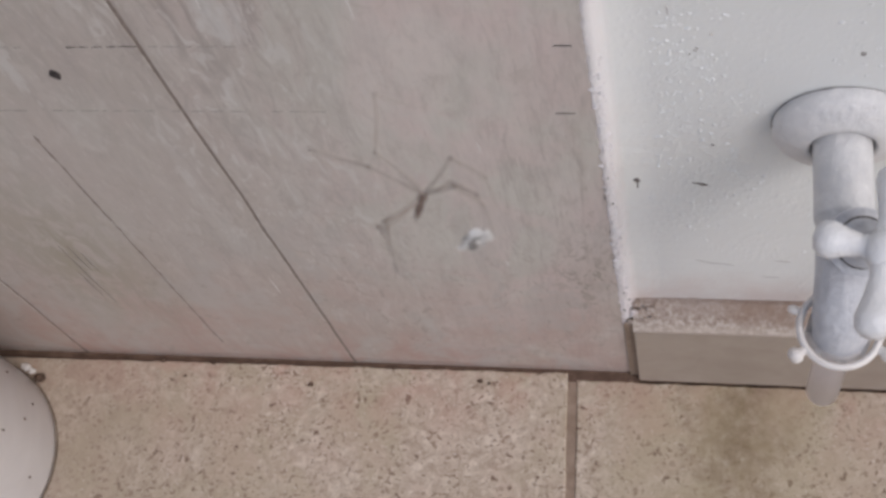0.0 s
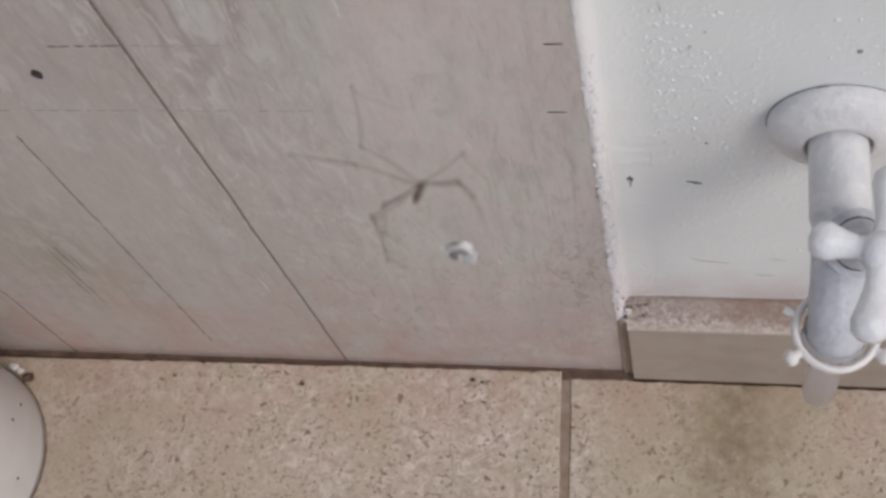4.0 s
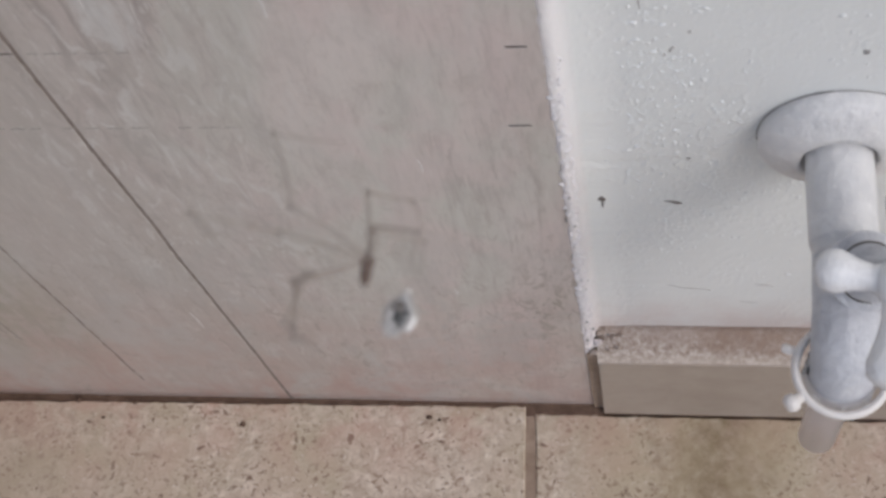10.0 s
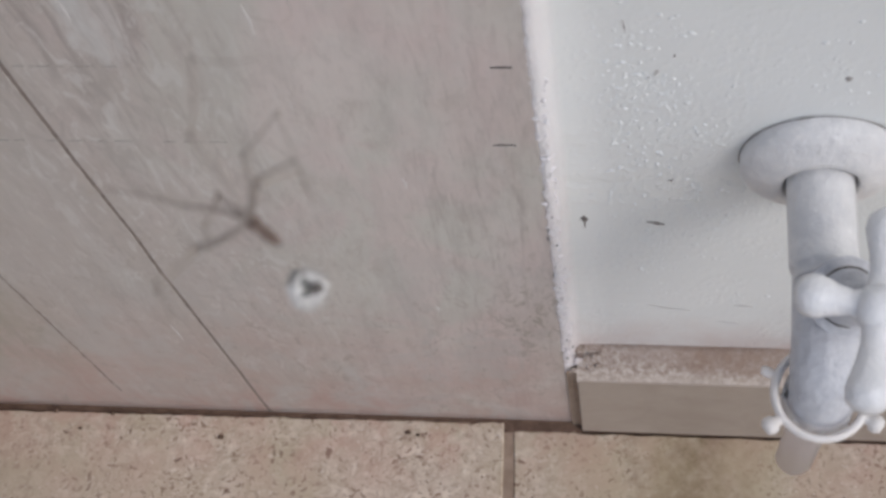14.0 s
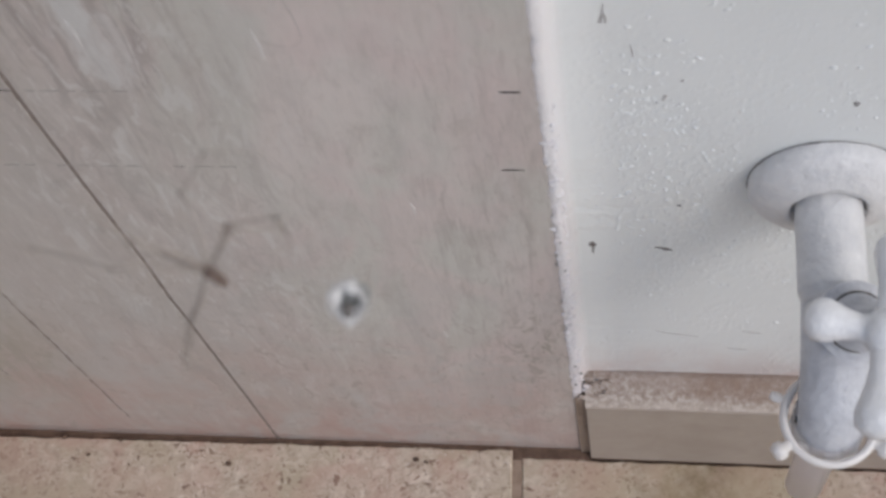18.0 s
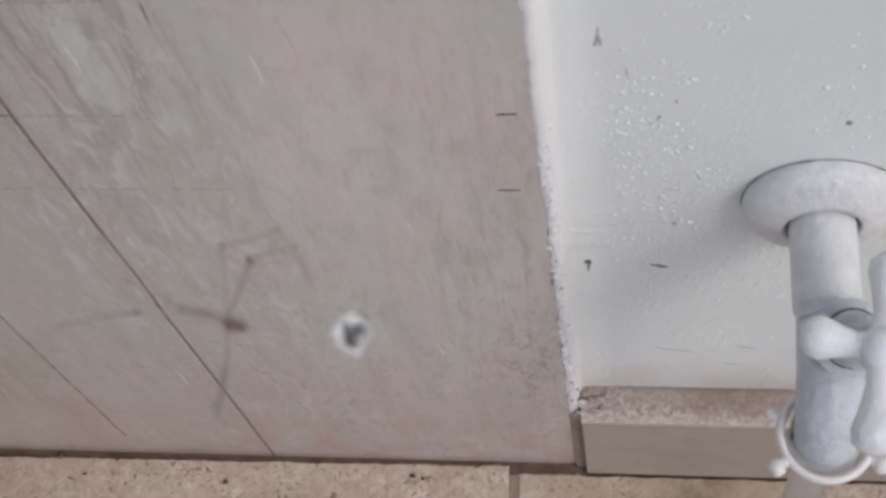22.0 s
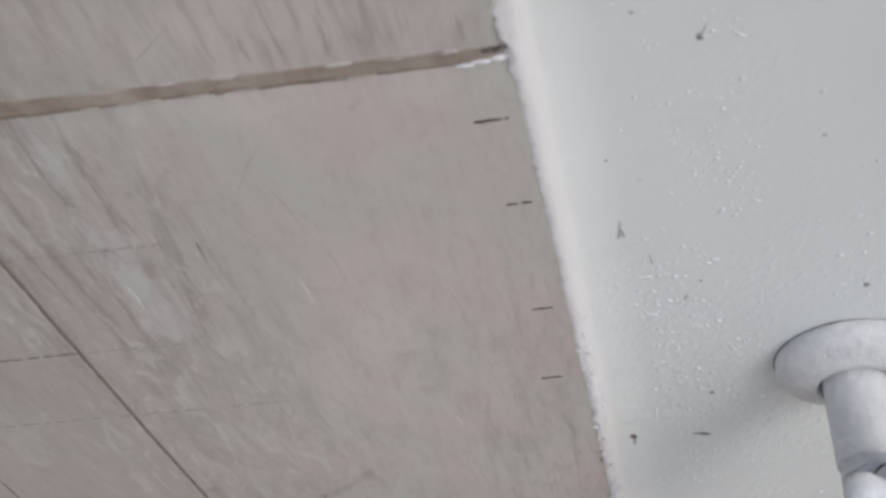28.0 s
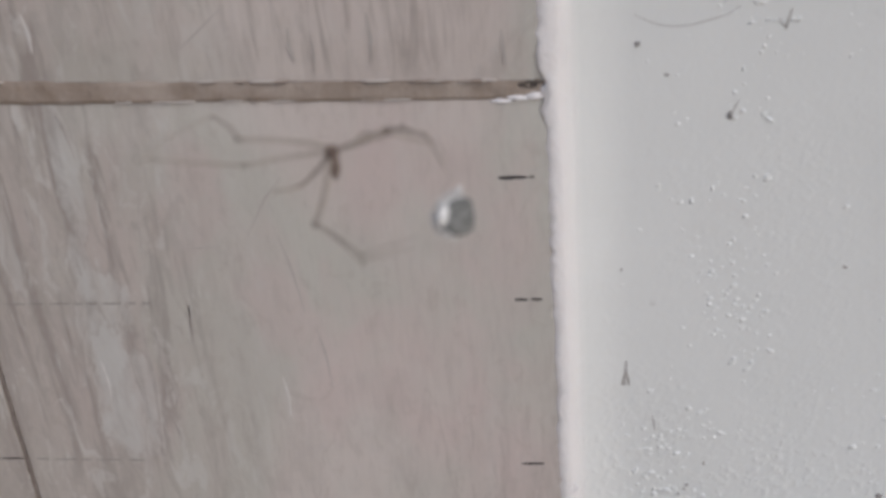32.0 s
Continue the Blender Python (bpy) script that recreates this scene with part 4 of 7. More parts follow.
part("bonnet", lathe([(0.0088, -0.004), (0.0088, 0.004), (0.0092, 0.006), (0.0112, 0.0065), (0.0114, 0.0085), (0.0108, 0.0092), (0.0082, 0.0096), (0.0078, 0.016), (0.0055, 0.018), (0.0050, 0.028), (0.0, 0.028)], ROOT, AX, 36), TAP_BLUE_GREY, tap, "blue-grey bonnet with a round collar", True)
# thin near-black ring in place of the shaded gap above the collar
gland = [ROOT + AX * 0.0102 + frame_at(AX).to_3x3() @ Vector((0.0084 * math.cos(a), 0.0084 * math.sin(a), 0)) for a in (2 * math.pi * i / 60 for i in range(61))]
part("gland_seam", tube(gland, [0.00030 + 0.00012 * noise.noise((i * 0.5, 8, 0)) for i in range(61)], 6), GAP_SHADE, tap, "dark ring for the shaded gap round the bonnet")
handle = part("cross_handle", lathe([(0.0, -0.0058), (0.0052, -0.0055), (0.0066, -0.002), (0.0066, 0.003), (0.0052, 0.0058), (0.0, 0.0066)], HUB, AX, 28), KNOB, tap, "white four-armed cross handle with ball ends", True)
for dx, dy, dz in ((-0.0152, 0.0036, -0.0010), (-0.0040, -0.0222, 0.0002), (0.0152, -0.0036, 0.0010), (0.0036, 0.0224, -0.0006)):
    d = Vector((dx, dy, dz))
    ln = d.length
    prof = [(0.0046, 0.0), (0.0040, 0.006), (0.0036, ln * 0.45), (0.0042, ln * 0.68), (0.0054, ln * 0.9), (0.0060, ln * 1.02), (0.0056, ln * 1.02 + 0.0030), (0.0036, ln * 1.02 + 0.0052), (0.0, ln * 1.02 + 0.0060)]
    part("arm", lathe(prof, HUB, d, 22), KNOB, handle, "", True)
nut = Vector((TX - 0.0010, -0.0648, 0.2425))
seg, tor = 48, bmesh.new()
NZ = frame_at((0.05, -0.10, 1))
rings = []
for i in range(seg):
    a = 2 * math.pi * i / seg
    rings.append([tor.verts.new(nut + NZ @ Vector(((0.0132 + rr * math.cos(b)) * math.cos(a), (0.0132 + rr * math.cos(b)) * math.sin(a), 1.5 * rr * math.sin(b)))) for rr, b in ((0.0013, 2 * math.pi * q / 10) for q in range(10))])
for i in range(seg):
    for q in range(10):
        tor.faces.new((rings[i][q], rings[(i + 1) % seg][q], rings[(i + 1) % seg][(q + 1) % 10], rings[i][(q + 1) % 10]))
bmesh.ops.recalc_face_normals(tor, faces=tor.faces[:])
ring = part("clamp_ring", tor, BONE, tap, "off-white plastic clamp ring", True)
for a, l, g in ((188, 0.0164, 1.0), (306, 0.0164, 1.0), (132, 0.0150, 0.55)):
    d = NZ @ Vector((math.cos(radians(a)), math.sin(radians(a)), 0))
    part("lug", lathe([(g * 0.0016, 0.0), (g * 0.0017, 0.0025), (g * 0.0026, 0.0030), (g * 0.0028, 0.0048), (g * 0.0020, 0.0062), (0.0, 0.0064)], nut + d * (l - 0.0032), d, 18), BONE, ring, "", True)
part("union_nut", lathe([(0.0098, 0.0), (0.0112, 0.0006), (0.0114, 0.0075), (0.0104, 0.0085), (0.0060, 0.0088)], nut + Vector((0, 0, -0.0015)), (0, 0, -1), 8), PAINT, tap, "white union nut", False)
part("hose_nozzle", lathe([(0.0105, 0.0), (0.0105, 0.008), (0.0085, 0.012), (0.0062, 0.016), (0.0060, 0.064), (0.0055, 0.0645), (0.0047, 0.064), (0.0047, 0.004)], nut + Vector((0, 0, 0.002)), (-0.01, -0.02, -1), 30), MILKY, tap, "milky plastic hose nozzle pointing down", True)

# ---- drainpipe by the wall ----
drain = tagged(new("drainpipe"), "thick white plastic drainpipe standing on the floor tiles", "pipe")
drain.location = (-0.3745, -0.0675, 0.0)
part("tube", lathe([(0.0565, 1.6), (0.0600, 1.6), (0.0600, 0.004), (0.0596, 0.0005), (0.0560, 0.0002)], (0, 0, 0), (0, 0, 1), 72), PIPE, drain, "white plastic tube", True)
foot = bmesh.new()
pts = [(0.0605 * math.cos(a), 0.0605 * math.sin(a), 0.0004) for a in (2 * math.pi * i / 90 for i in range(91))]
tube(pts, [0.0003 + 0.00025 * noise.noise((i * 0.7, 2, 0)) for i in range(91)], 6, foot)
part("dirt_seam", foot, DIRT, drain, "dark dirt caught round the foot")
for a, z in ((-12, 0.022), (38, 0.05), (-40, 0.035), (14, 0.040), (2, 0.062), (26, 0.028)):
    d = Vector((math.cos(radians(a)), math.sin(radians(a)), 0))
    part("fleck", blob(d * 0.0600 + Vector((0, 0, z)), (0.0009, 0.0009, 0.0009), a, 0.3, 1), DIRT, drain)

# crumbs on the floor
for i, (x, y, r, mat, what) in enumerate(((-0.3345, -0.0175, 0.0036, DIRT, "brown"), (-0.3445, -0.0115, 0.0030, BONE, "pale"), (-0.3400, -0.0135, 0.0022, BONE, "pale"), (-0.262, -0.0035, 0.0017, DIRT, "brown"), (-0.232, -0.0040, 0.0013, DIRT, "brown"), (-0.1735, -0.0145, 0.0014, DIRT, "brown"), (-0.0795, -0.0085, 0.0015, DIRT, "brown"), (-0.0745, -0.0095, 0.0010, DIRT, "brown"), (-0.2475, -0.0125, 0.0010, DIRT, "brown"))):
    tagged(part("crumb", blob((x, y, r * 0.45), (r, r * 0.8, r * 0.55), i + 1, 0.6, 2, 2.2), mat), f"small {what} crumb of debris on the beige floor tiles", "crumb", "crumbs on the floor")

# ---- spider and prey ----
web = tagged(new("web"), "almost invisible fine silk threads across the wall corner", "web")
for a, b in (((-0.016, 0.0, 0.78), (-0.014, -0.1345, 0.4835)), ((-0.36, 0.0, 0.42), (-0.014, -0.1345, 0.4835)), ((0.17, 0.008, 0.60), (-0.014, -0.1345, 0.4835))):
    part("thread", tube([a, b], 0.000012, 5), WEB, web)

spider = tagged(new("spider"), "long-legged brown spider hanging in its web", "spider")
part("prosoma", blob((0, 0, -0.0014), (0.00092, 0.00084, 0.00096), 1, 0.12, 3), SPIDER, spider, "", True)
part("abdomen", lathe([(0.00002, 0.0030), (0.00024, 0.0026), (0.00050, 0.0019), (0.00070, 0.0011), (0.00078, 0.0004), (0.00066, -0.0003), (0.00040, -0.0008), (0.00002, -0.0010)], seg=20), SPIDER, spider, "slim dark brown abdomen", True)
LENGTHS = {"A": (0.0108, 0.0100, 0.0095), "B": (0.0104, 0.0110, 0.0080), "C": (0.0090, 0.0072, 0.0070), "D": (0.0088, 0.0072, 0.0066), "E": (0.0078, 0.0072, 0.0062), "F": (0.0072, 0.0078, 0.0066), "G": (0.0090, 0.0072, 0.0070), "H": (0.0078, 0.0072, 0.0062)}
legs = {}
for n, lens in LENGTHS.items():
    for i, (s, r0, r1) in enumerate((("femur", 0.00028, 0.00021), ("tibia", 0.00022, 0.00015), ("tarsus", 0.00013, 0.00007))):
        ln = lens[i]
        k = 9
        bow = 0.035 * ln
        pts = [(bow * math.sin(math.pi * j / k), 0, ln * j / k) for j in range(k + 1)]
        legs[n + s] = part("leg_" + s, tube(pts, [r0 + (r1 - r0) * j / k + (0.00006 if j == k and s != "tarsus" else 0) for j in range(k + 1)], 8), LEG, spider, "", True)
        if s != "tarsus":
            part("knee", blob((0, 0, ln), (r1 * 1.3, r1 * 1.3, 0.0005), 3, 0.1, 2), KNEE, legs[n + s], "dark knee", True)

prey = tagged(new("wrapped_prey"), "dark insect wrapped in a white cup of spider silk", "prey")


def silk_cup():
    """A ragged boat-shaped cup of silk, open towards its own z."""
    bm = lathe([(0.0011, -0.00125), (0.0018, -0.00095), (0.00225, -0.00030), (0.00250, 0.00020), (0.00240, 0.00038), (0.00205, 0.00020), (0.00182, -0.00020), (0.00140, -0.00070), (0.0011, -0.00090), (0.0011, -0.00125)], seg=44)
    for v in bm.verts:
        d = noise.noise(v.co * 900) * 0.22 + noise.noise(v.co * 2400) * 0.10
        notch = 0.16 * math.cos(2 * math.atan2(v.co.y, v.co.x))
        v.co = Vector((v.co.x * (1.14 + d), v.co.y * (0.90 + d), v.co.z * (1 + 0.8 * d) + notch * 0.002 * min(1.0, v.co.xy.length / 0.002)))
    return bm


part("silk_cup", silk_cup(), SILK, prey, "dense ragged white silk", True)
part("silk_veil", lathe([(0.0, -0.00112), (0.0006, -0.00110), (0.00118, -0.00100), (0.00150, -0.00070)], seg=30), VEIL, prey, "thin see-through silk at the bottom of the cup", True)
part("silk_lobe", blob((-0.0019, 0.0003, -0.0006), (0.00090, 0.00100, 0.00085), 9, 0.4, 3, 1.6), SILK, prey, "", True)
part("silk_wisp", blob((0.0034, 0.0003, 0.0002), (0.00060, 0.00034, 0.00030), 12, 0.5, 3), SILK, prey, "", True)
part("husk", blob((0.0012, 0.0001, 0.0006), (0.00095, 0.00075, 0.00085), 4, 0.45, 3, 1.7), HUSK, prey, "dark shrivelled insect", True)
part("silk_lobe", blob((0.0, -0.0015, -0.00110), (0.0013, 0.0008, 0.00060), 10, 0.35, 3, 1.7), SILK, prey, "", True)
# added lump: turns the wrap's back side dark when it faces the camera
part("husk_skin", blob((0.0001, 0.0006, -0.00110), (0.0026, 0.0021, 0.00070), 6, 0.3, 3, 1.6), BACK_GREY, prey, "grey lump added to darken the back of the silk", True)
fluff = bmesh.new()
frng = random.Random(11)
for j in range(90):
    a = frng.uniform(0, 2 * math.pi)
    r = frng.gauss(0.00245, 0.00030)
    tilt, z = frng.uniform(-0.9, 0.9), frng.gauss(0.0001, 0.00045)
    span = frng.uniform(0.25, 0.6)
    pts = [(1.12 * (r + 0.0003 * math.sin(3 * u + j)) * math.cos(a + span * (u - 1)), 0.92 * (r + 0.0003 * math.sin(3 * u + j)) * math.sin(a + span * (u - 1)), z + tilt * 0.0006 * (u - 1)) for u in (0, 0.5, 1, 1.5, 2)]
    tube(pts, 0.00004, 4, fluff, False)
part("silk_fluff", fluff, WEB, prey, "loose halo of fine white silk threads")


# ---- what moves ----
def motions():
    walk(spider, [(0, pose(-0.00903, -0.13300, 0.47313, 139.0, -32.1, -55.9)),
        (0.5, pose(-0.00562, -0.13300, 0.48032, 148.8, -18.2, -68.0)),
        (1, pose(-0.00358, -0.13300, 0.48218, 155.0, -3.0, -77.0)),
        (1.5, pose(-0.00736, -0.13300, 0.47864, 153.0, -7.6, -74.9)),
        (2, pose(-0.00727, -0.13300, 0.47359, 150.8, -12.1, -72.6)),
        (2.5, pose(-0.00730, -0.13300, 0.48042, 151.6, -12.4, -72.5)),
        (4.5, pose(-0.00396, -0.13300, 0.48280, 154.8, -13.4, -72.1)),
        (5, pose(-0.00540, -0.13300, 0.47874, 155.6, -13.7, -72.0)),
        (5.5, pose(-0.00722, -0.13300, 0.47094, 149.5, -15.4, -70.4)),
        (6, pose(-0.00883, -0.13300, 0.47293, 143.2, -17.0, -68.6)),
        (6.5, pose(-0.00817, -0.13300, 0.47772, 152.0, -18.6, -69.3)),
        (7, pose(-0.00704, -0.13300, 0.48016, 160.9, -20.0, -70.1)),
        (7.5, pose(-0.00326, -0.13300, 0.48357, 162.8, -12.5, -72.7)),
        (8, pose(-0.00330, -0.13300, 0.48137, 164.2, -5.0, -75.0)),
        (8.5, pose(-0.00470, -0.13300, 0.48088, 160.8, -9.4, -73.7)),
        (9, pose(-0.00374, -0.13300, 0.47922, 157.1, -13.7, -72.1)),
        (9.5, pose(-0.00481, -0.13300, 0.47787, 157.5, -16.6, -70.9)),
        (10, pose(-0.00413, -0.13300, 0.47338, 157.7, -19.6, -69.7)),
        (10.5, pose(-0.00200, -0.13300, 0.47753, 175.3, -17.7, -72.3)),
        (11, pose(-0.00385, -0.13300, 0.46925, -167.4, -15.2, -74.3)),
        (11.5, pose(-0.00654, -0.13300, 0.47217, -162.4, -29.3, -79.6)),
        (12, pose(-0.00205, -0.13300, 0.48331, -154.7, -42.9, -87.5)),
        (12.5, pose(-0.00879, -0.13300, 0.48925, -159.0, -34.9, -82.4)),
        (13, pose(-0.01132, -0.13300, 0.49265, -162.2, -26.7, -78.4)),
        (13.5, pose(-0.01094, -0.13300, 0.49325, -155.5, -24.8, -79.6)),
        (14, pose(-0.01118, -0.13300, 0.49196, -148.9, -22.8, -80.5)),
        (14.5, pose(-0.01258, -0.13300, 0.49509, -151.5, -18.0, -77.6)),
        (16.5, pose(-0.01446, -0.13300, 0.49200, -159.3, 2.5, -68.7)),
        (17, pose(-0.01538, -0.13300, 0.49435, -160.8, 7.7, -66.8)),
        (17.5, pose(-0.01935, -0.13300, 0.48494, -163.7, 1.3, -69.5)),
        (18, pose(-0.02025, -0.13300, 0.48355, -166.4, -5.2, -71.9)),
        (18.5, pose(-0.02209, -0.13300, 0.48570, -163.5, -1.5, -70.4)),
        (19, pose(-0.01791, -0.13300, 0.48466, -160.5, 2.2, -68.6)),
        (19.5, pose(-0.01747, -0.13300, 0.48365, -160.0, 5.2, -67.4)),
        (20, pose(-0.01628, -0.13300, 0.48618, -159.5, 8.2, -66.2)),
        (20.5, pose(-0.01273, -0.13300, 0.49347, -158.9, 11.2, -64.9)),
        (21, pose(-0.01783, -0.13300, 0.48002, -160.2, 10.2, -65.7)),
        (21.5, pose(-0.01976, -0.13300, 0.47677, -161.4, 9.2, -66.6)),
        (22, pose(-0.02036, -0.13300, 0.47976, -162.6, 8.1, -67.4)),
        (22.5, pose(-0.01889, -0.13300, 0.48304, -161.7, 8.6, -66.8)),
        (23, pose(-0.01988, -0.13300, 0.48072, -160.7, 9.2, -66.3)),
        (23.5, pose(-0.01750, -0.13300, 0.48414, -159.7, 9.7, -65.7)),
        (24, pose(-0.01794, -0.13300, 0.48309, -158.8, 10.2, -65.2)),
        (24.5, pose(-0.01538, -0.13300, 0.48576, -158.1, 10.1, -64.9)),
        (26.5, pose(-0.01728, -0.13300, 0.48527, -155.2, 9.7, -63.9)),
        (27, pose(-0.01838, -0.13300, 0.47956, -154.5, 9.6, -63.6)),
        (27.3, pose(-0.01946, -0.13300, 0.48491, -154.0, 8.7, -63.8)),
        (28, pose(-0.02035, -0.13300, 0.47427, -152.7, 6.4, -64.4)),
        (28.2, pose(-0.01959, -0.13300, 0.48229, -152.3, 5.8, -64.6)),
        (28.5, pose(-0.02252, -0.13300, 0.47176, -153.2, 5.6, -65.0)),
        (28.8, pose(-0.01418, -0.13300, 0.49206, -157.6, 6.8, -66.1)),
        (29, pose(-0.02430, -0.13300, 0.47594, -160.4, 7.5, -66.8)),
        (29.3, pose(-0.01921, -0.13300, 0.48013, -164.7, 8.6, -68.0)),
        (29.7, pose(-0.01955, -0.13300, 0.48126, -170.4, -15.4, -74.1)),
        (30, pose(-0.01739, -0.13300, 0.47975, -172.4, -7.2, -72.8)),
        (30.4, pose(-0.02039, -0.13300, 0.48303, -173.1, -0.6, -72.1)),
        (31, pose(-0.01714, -0.13300, 0.48140, -174.0, 9.4, -71.2)),
        (32, pose(-0.02102, -0.13300, 0.48120, -179.3, 7.0, -73.1))])
    walk(legs["Afemur"], [(0, pose(0.00071, 0.00033, -0.00237, 121.8, 41.7, -129.3)), (1, pose(0.00037, 0.00019, -0.00279, 128.5, 37.6, -121.7)), (2, pose(0.00048, 0.00037, -0.00272, 102.1, 44.7, -141.6)), (5, pose(0.00053, 0.00045, -0.00260, 108.4, 44.0, -137.8)), (6, pose(0.00051, 0.00048, -0.00259, 102.8, 44.3, -139.3)), (7, pose(0.00061, 0.00029, -0.00263, 118.9, 34.9, -108.1)), (8, pose(0.00028, 0.00019, -0.00207, 88.1, 38.8, -128.2)), (9, pose(0.00055, 0.00033, -0.00268, 115.7, 39.0, -129.3)), (10, pose(0.00053, 0.00032, -0.00270, 118.1, 39.8, -131.4)), (11, pose(0.00044, -0.00020, -0.00284, 140.6, 21.9, -106.5)), (12, pose(0.00069, -0.00028, -0.00249, 118.8, 9.9, -91.5)), (13, pose(0.00052, -0.00026, -0.00275, 133.0, 9.1, -90.4)), (14, pose(0.00044, -0.00042, -0.00272, 154.7, 0.3, -84.0)), (17, pose(-0.00062, 0.00008, -0.00270, 166.5, 7.8, -86.6)), (18, pose(0.00010, -0.00023, -0.00296, -176.5, 19.5, -87.7)), (19, pose(-0.00015, -0.00032, -0.00292, 169.0, 16.1, -87.5)), (20.5, pose(-0.00058, -0.00020, -0.00272, 149.5, 17.2, -87.9)), (22, pose(-0.00033, -0.00034, -0.00284, 175.9, 5.4, -84.1)), (24, pose(-0.00048, -0.00034, -0.00275, 154.9, 13.7, -86.3)), (27, pose(-0.00071, -0.00015, -0.00254, 147.3, 40.5, -102.7)), (28.4, pose(-0.00072, 0.00003, -0.00256, 113.2, 41.3, -103.9)), (29.3, pose(-0.00059, 0.00054, -0.00220, 80.7, 45.2, -145.9)), (29.7, pose(0.00046, 0.00016, -0.00284, 115.6, 43.6, -129.9)), (30, pose(-0.00006, 0.00073, -0.00217, 103.4, 41.6, -122.4)), (31, pose(-0.00047, 0.00022, -0.00201, 79.2, 41.9, -141.4)), (32, pose(-0.00037, 0.00038, -0.00204, 106.5, 42.7, -161.0))])
    walk(legs["Atibia"], [(0, pose(-0.00399, 0.00908, -0.00662, 162.7, 13.7, -80.8)), (1, pose(-0.00468, 0.00812, -0.00811, 133.9, 20.2, -85.1)), (2, pose(-0.00483, 0.00963, -0.00432, 135.0, 22.3, -87.3)), (5, pose(-0.00460, 0.00963, -0.00505, 112.4, 21.8, -86.6)), (6, pose(-0.00509, 0.00956, -0.00430, 127.2, 20.3, -83.8)), (7, pose(-0.00745, 0.00607, -0.00690, 122.8, 14.4, -75.0)), (8, pose(-0.00834, 0.00669, -0.00179, 102.4, 19.6, -88.0)), (9, pose(-0.00511, 0.00878, -0.00632, 114.8, 18.7, -85.2)), (10, pose(-0.00446, 0.00906, -0.00661, 119.5, 20.5, -88.8)), (11, pose(-0.00525, 0.00473, -0.01058, 115.5, 15.4, -78.5)), (12, pose(-0.00875, 0.00086, -0.00762, 165.9, -2.1, -64.2)), (13, pose(-0.00737, 0.00096, -0.01002, 145.6, -18.8, -56.6)), (14, pose(-0.00416, -0.00086, -0.01248, 147.4, -36.0, -43.8)), (17, pose(-0.00322, 0.00136, -0.01311, 159.5, 10.4, -66.6)), (18, pose(0.00061, 0.00339, -0.01312, 159.4, 28.9, -73.9)), (19, pose(-0.00234, 0.00253, -0.01310, 136.4, 26.3, -72.1)), (20.5, pose(-0.00616, 0.00235, -0.01160, 158.8, 4.1, -57.6)), (22, pose(-0.00121, 0.00059, -0.01357, 136.6, 36.0, -78.6)), (24, pose(-0.00519, 0.00168, -0.01225, 132.3, 34.2, -76.4)), (27, pose(-0.00511, 0.00690, -0.00944, 136.7, 33.9, -76.0)), (28.4, pose(-0.00967, 0.00514, -0.00575, 84.5, 45.4, -114.1)), (29.3, pose(-0.00760, 0.00867, -0.00097, 150.5, 25.5, -69.9)), (29.7, pose(-0.00495, 0.00887, -0.00622, 136.4, 56.0, -98.8)), (30, pose(-0.00804, 0.00777, -0.00403, 115.6, 48.0, -81.1)), (31, pose(-0.00815, 0.00767, -0.00051, 71.7, 49.5, -114.7)), (32, pose(-0.00177, 0.01085, -0.00429, 73.4, 48.5, -119.5))])
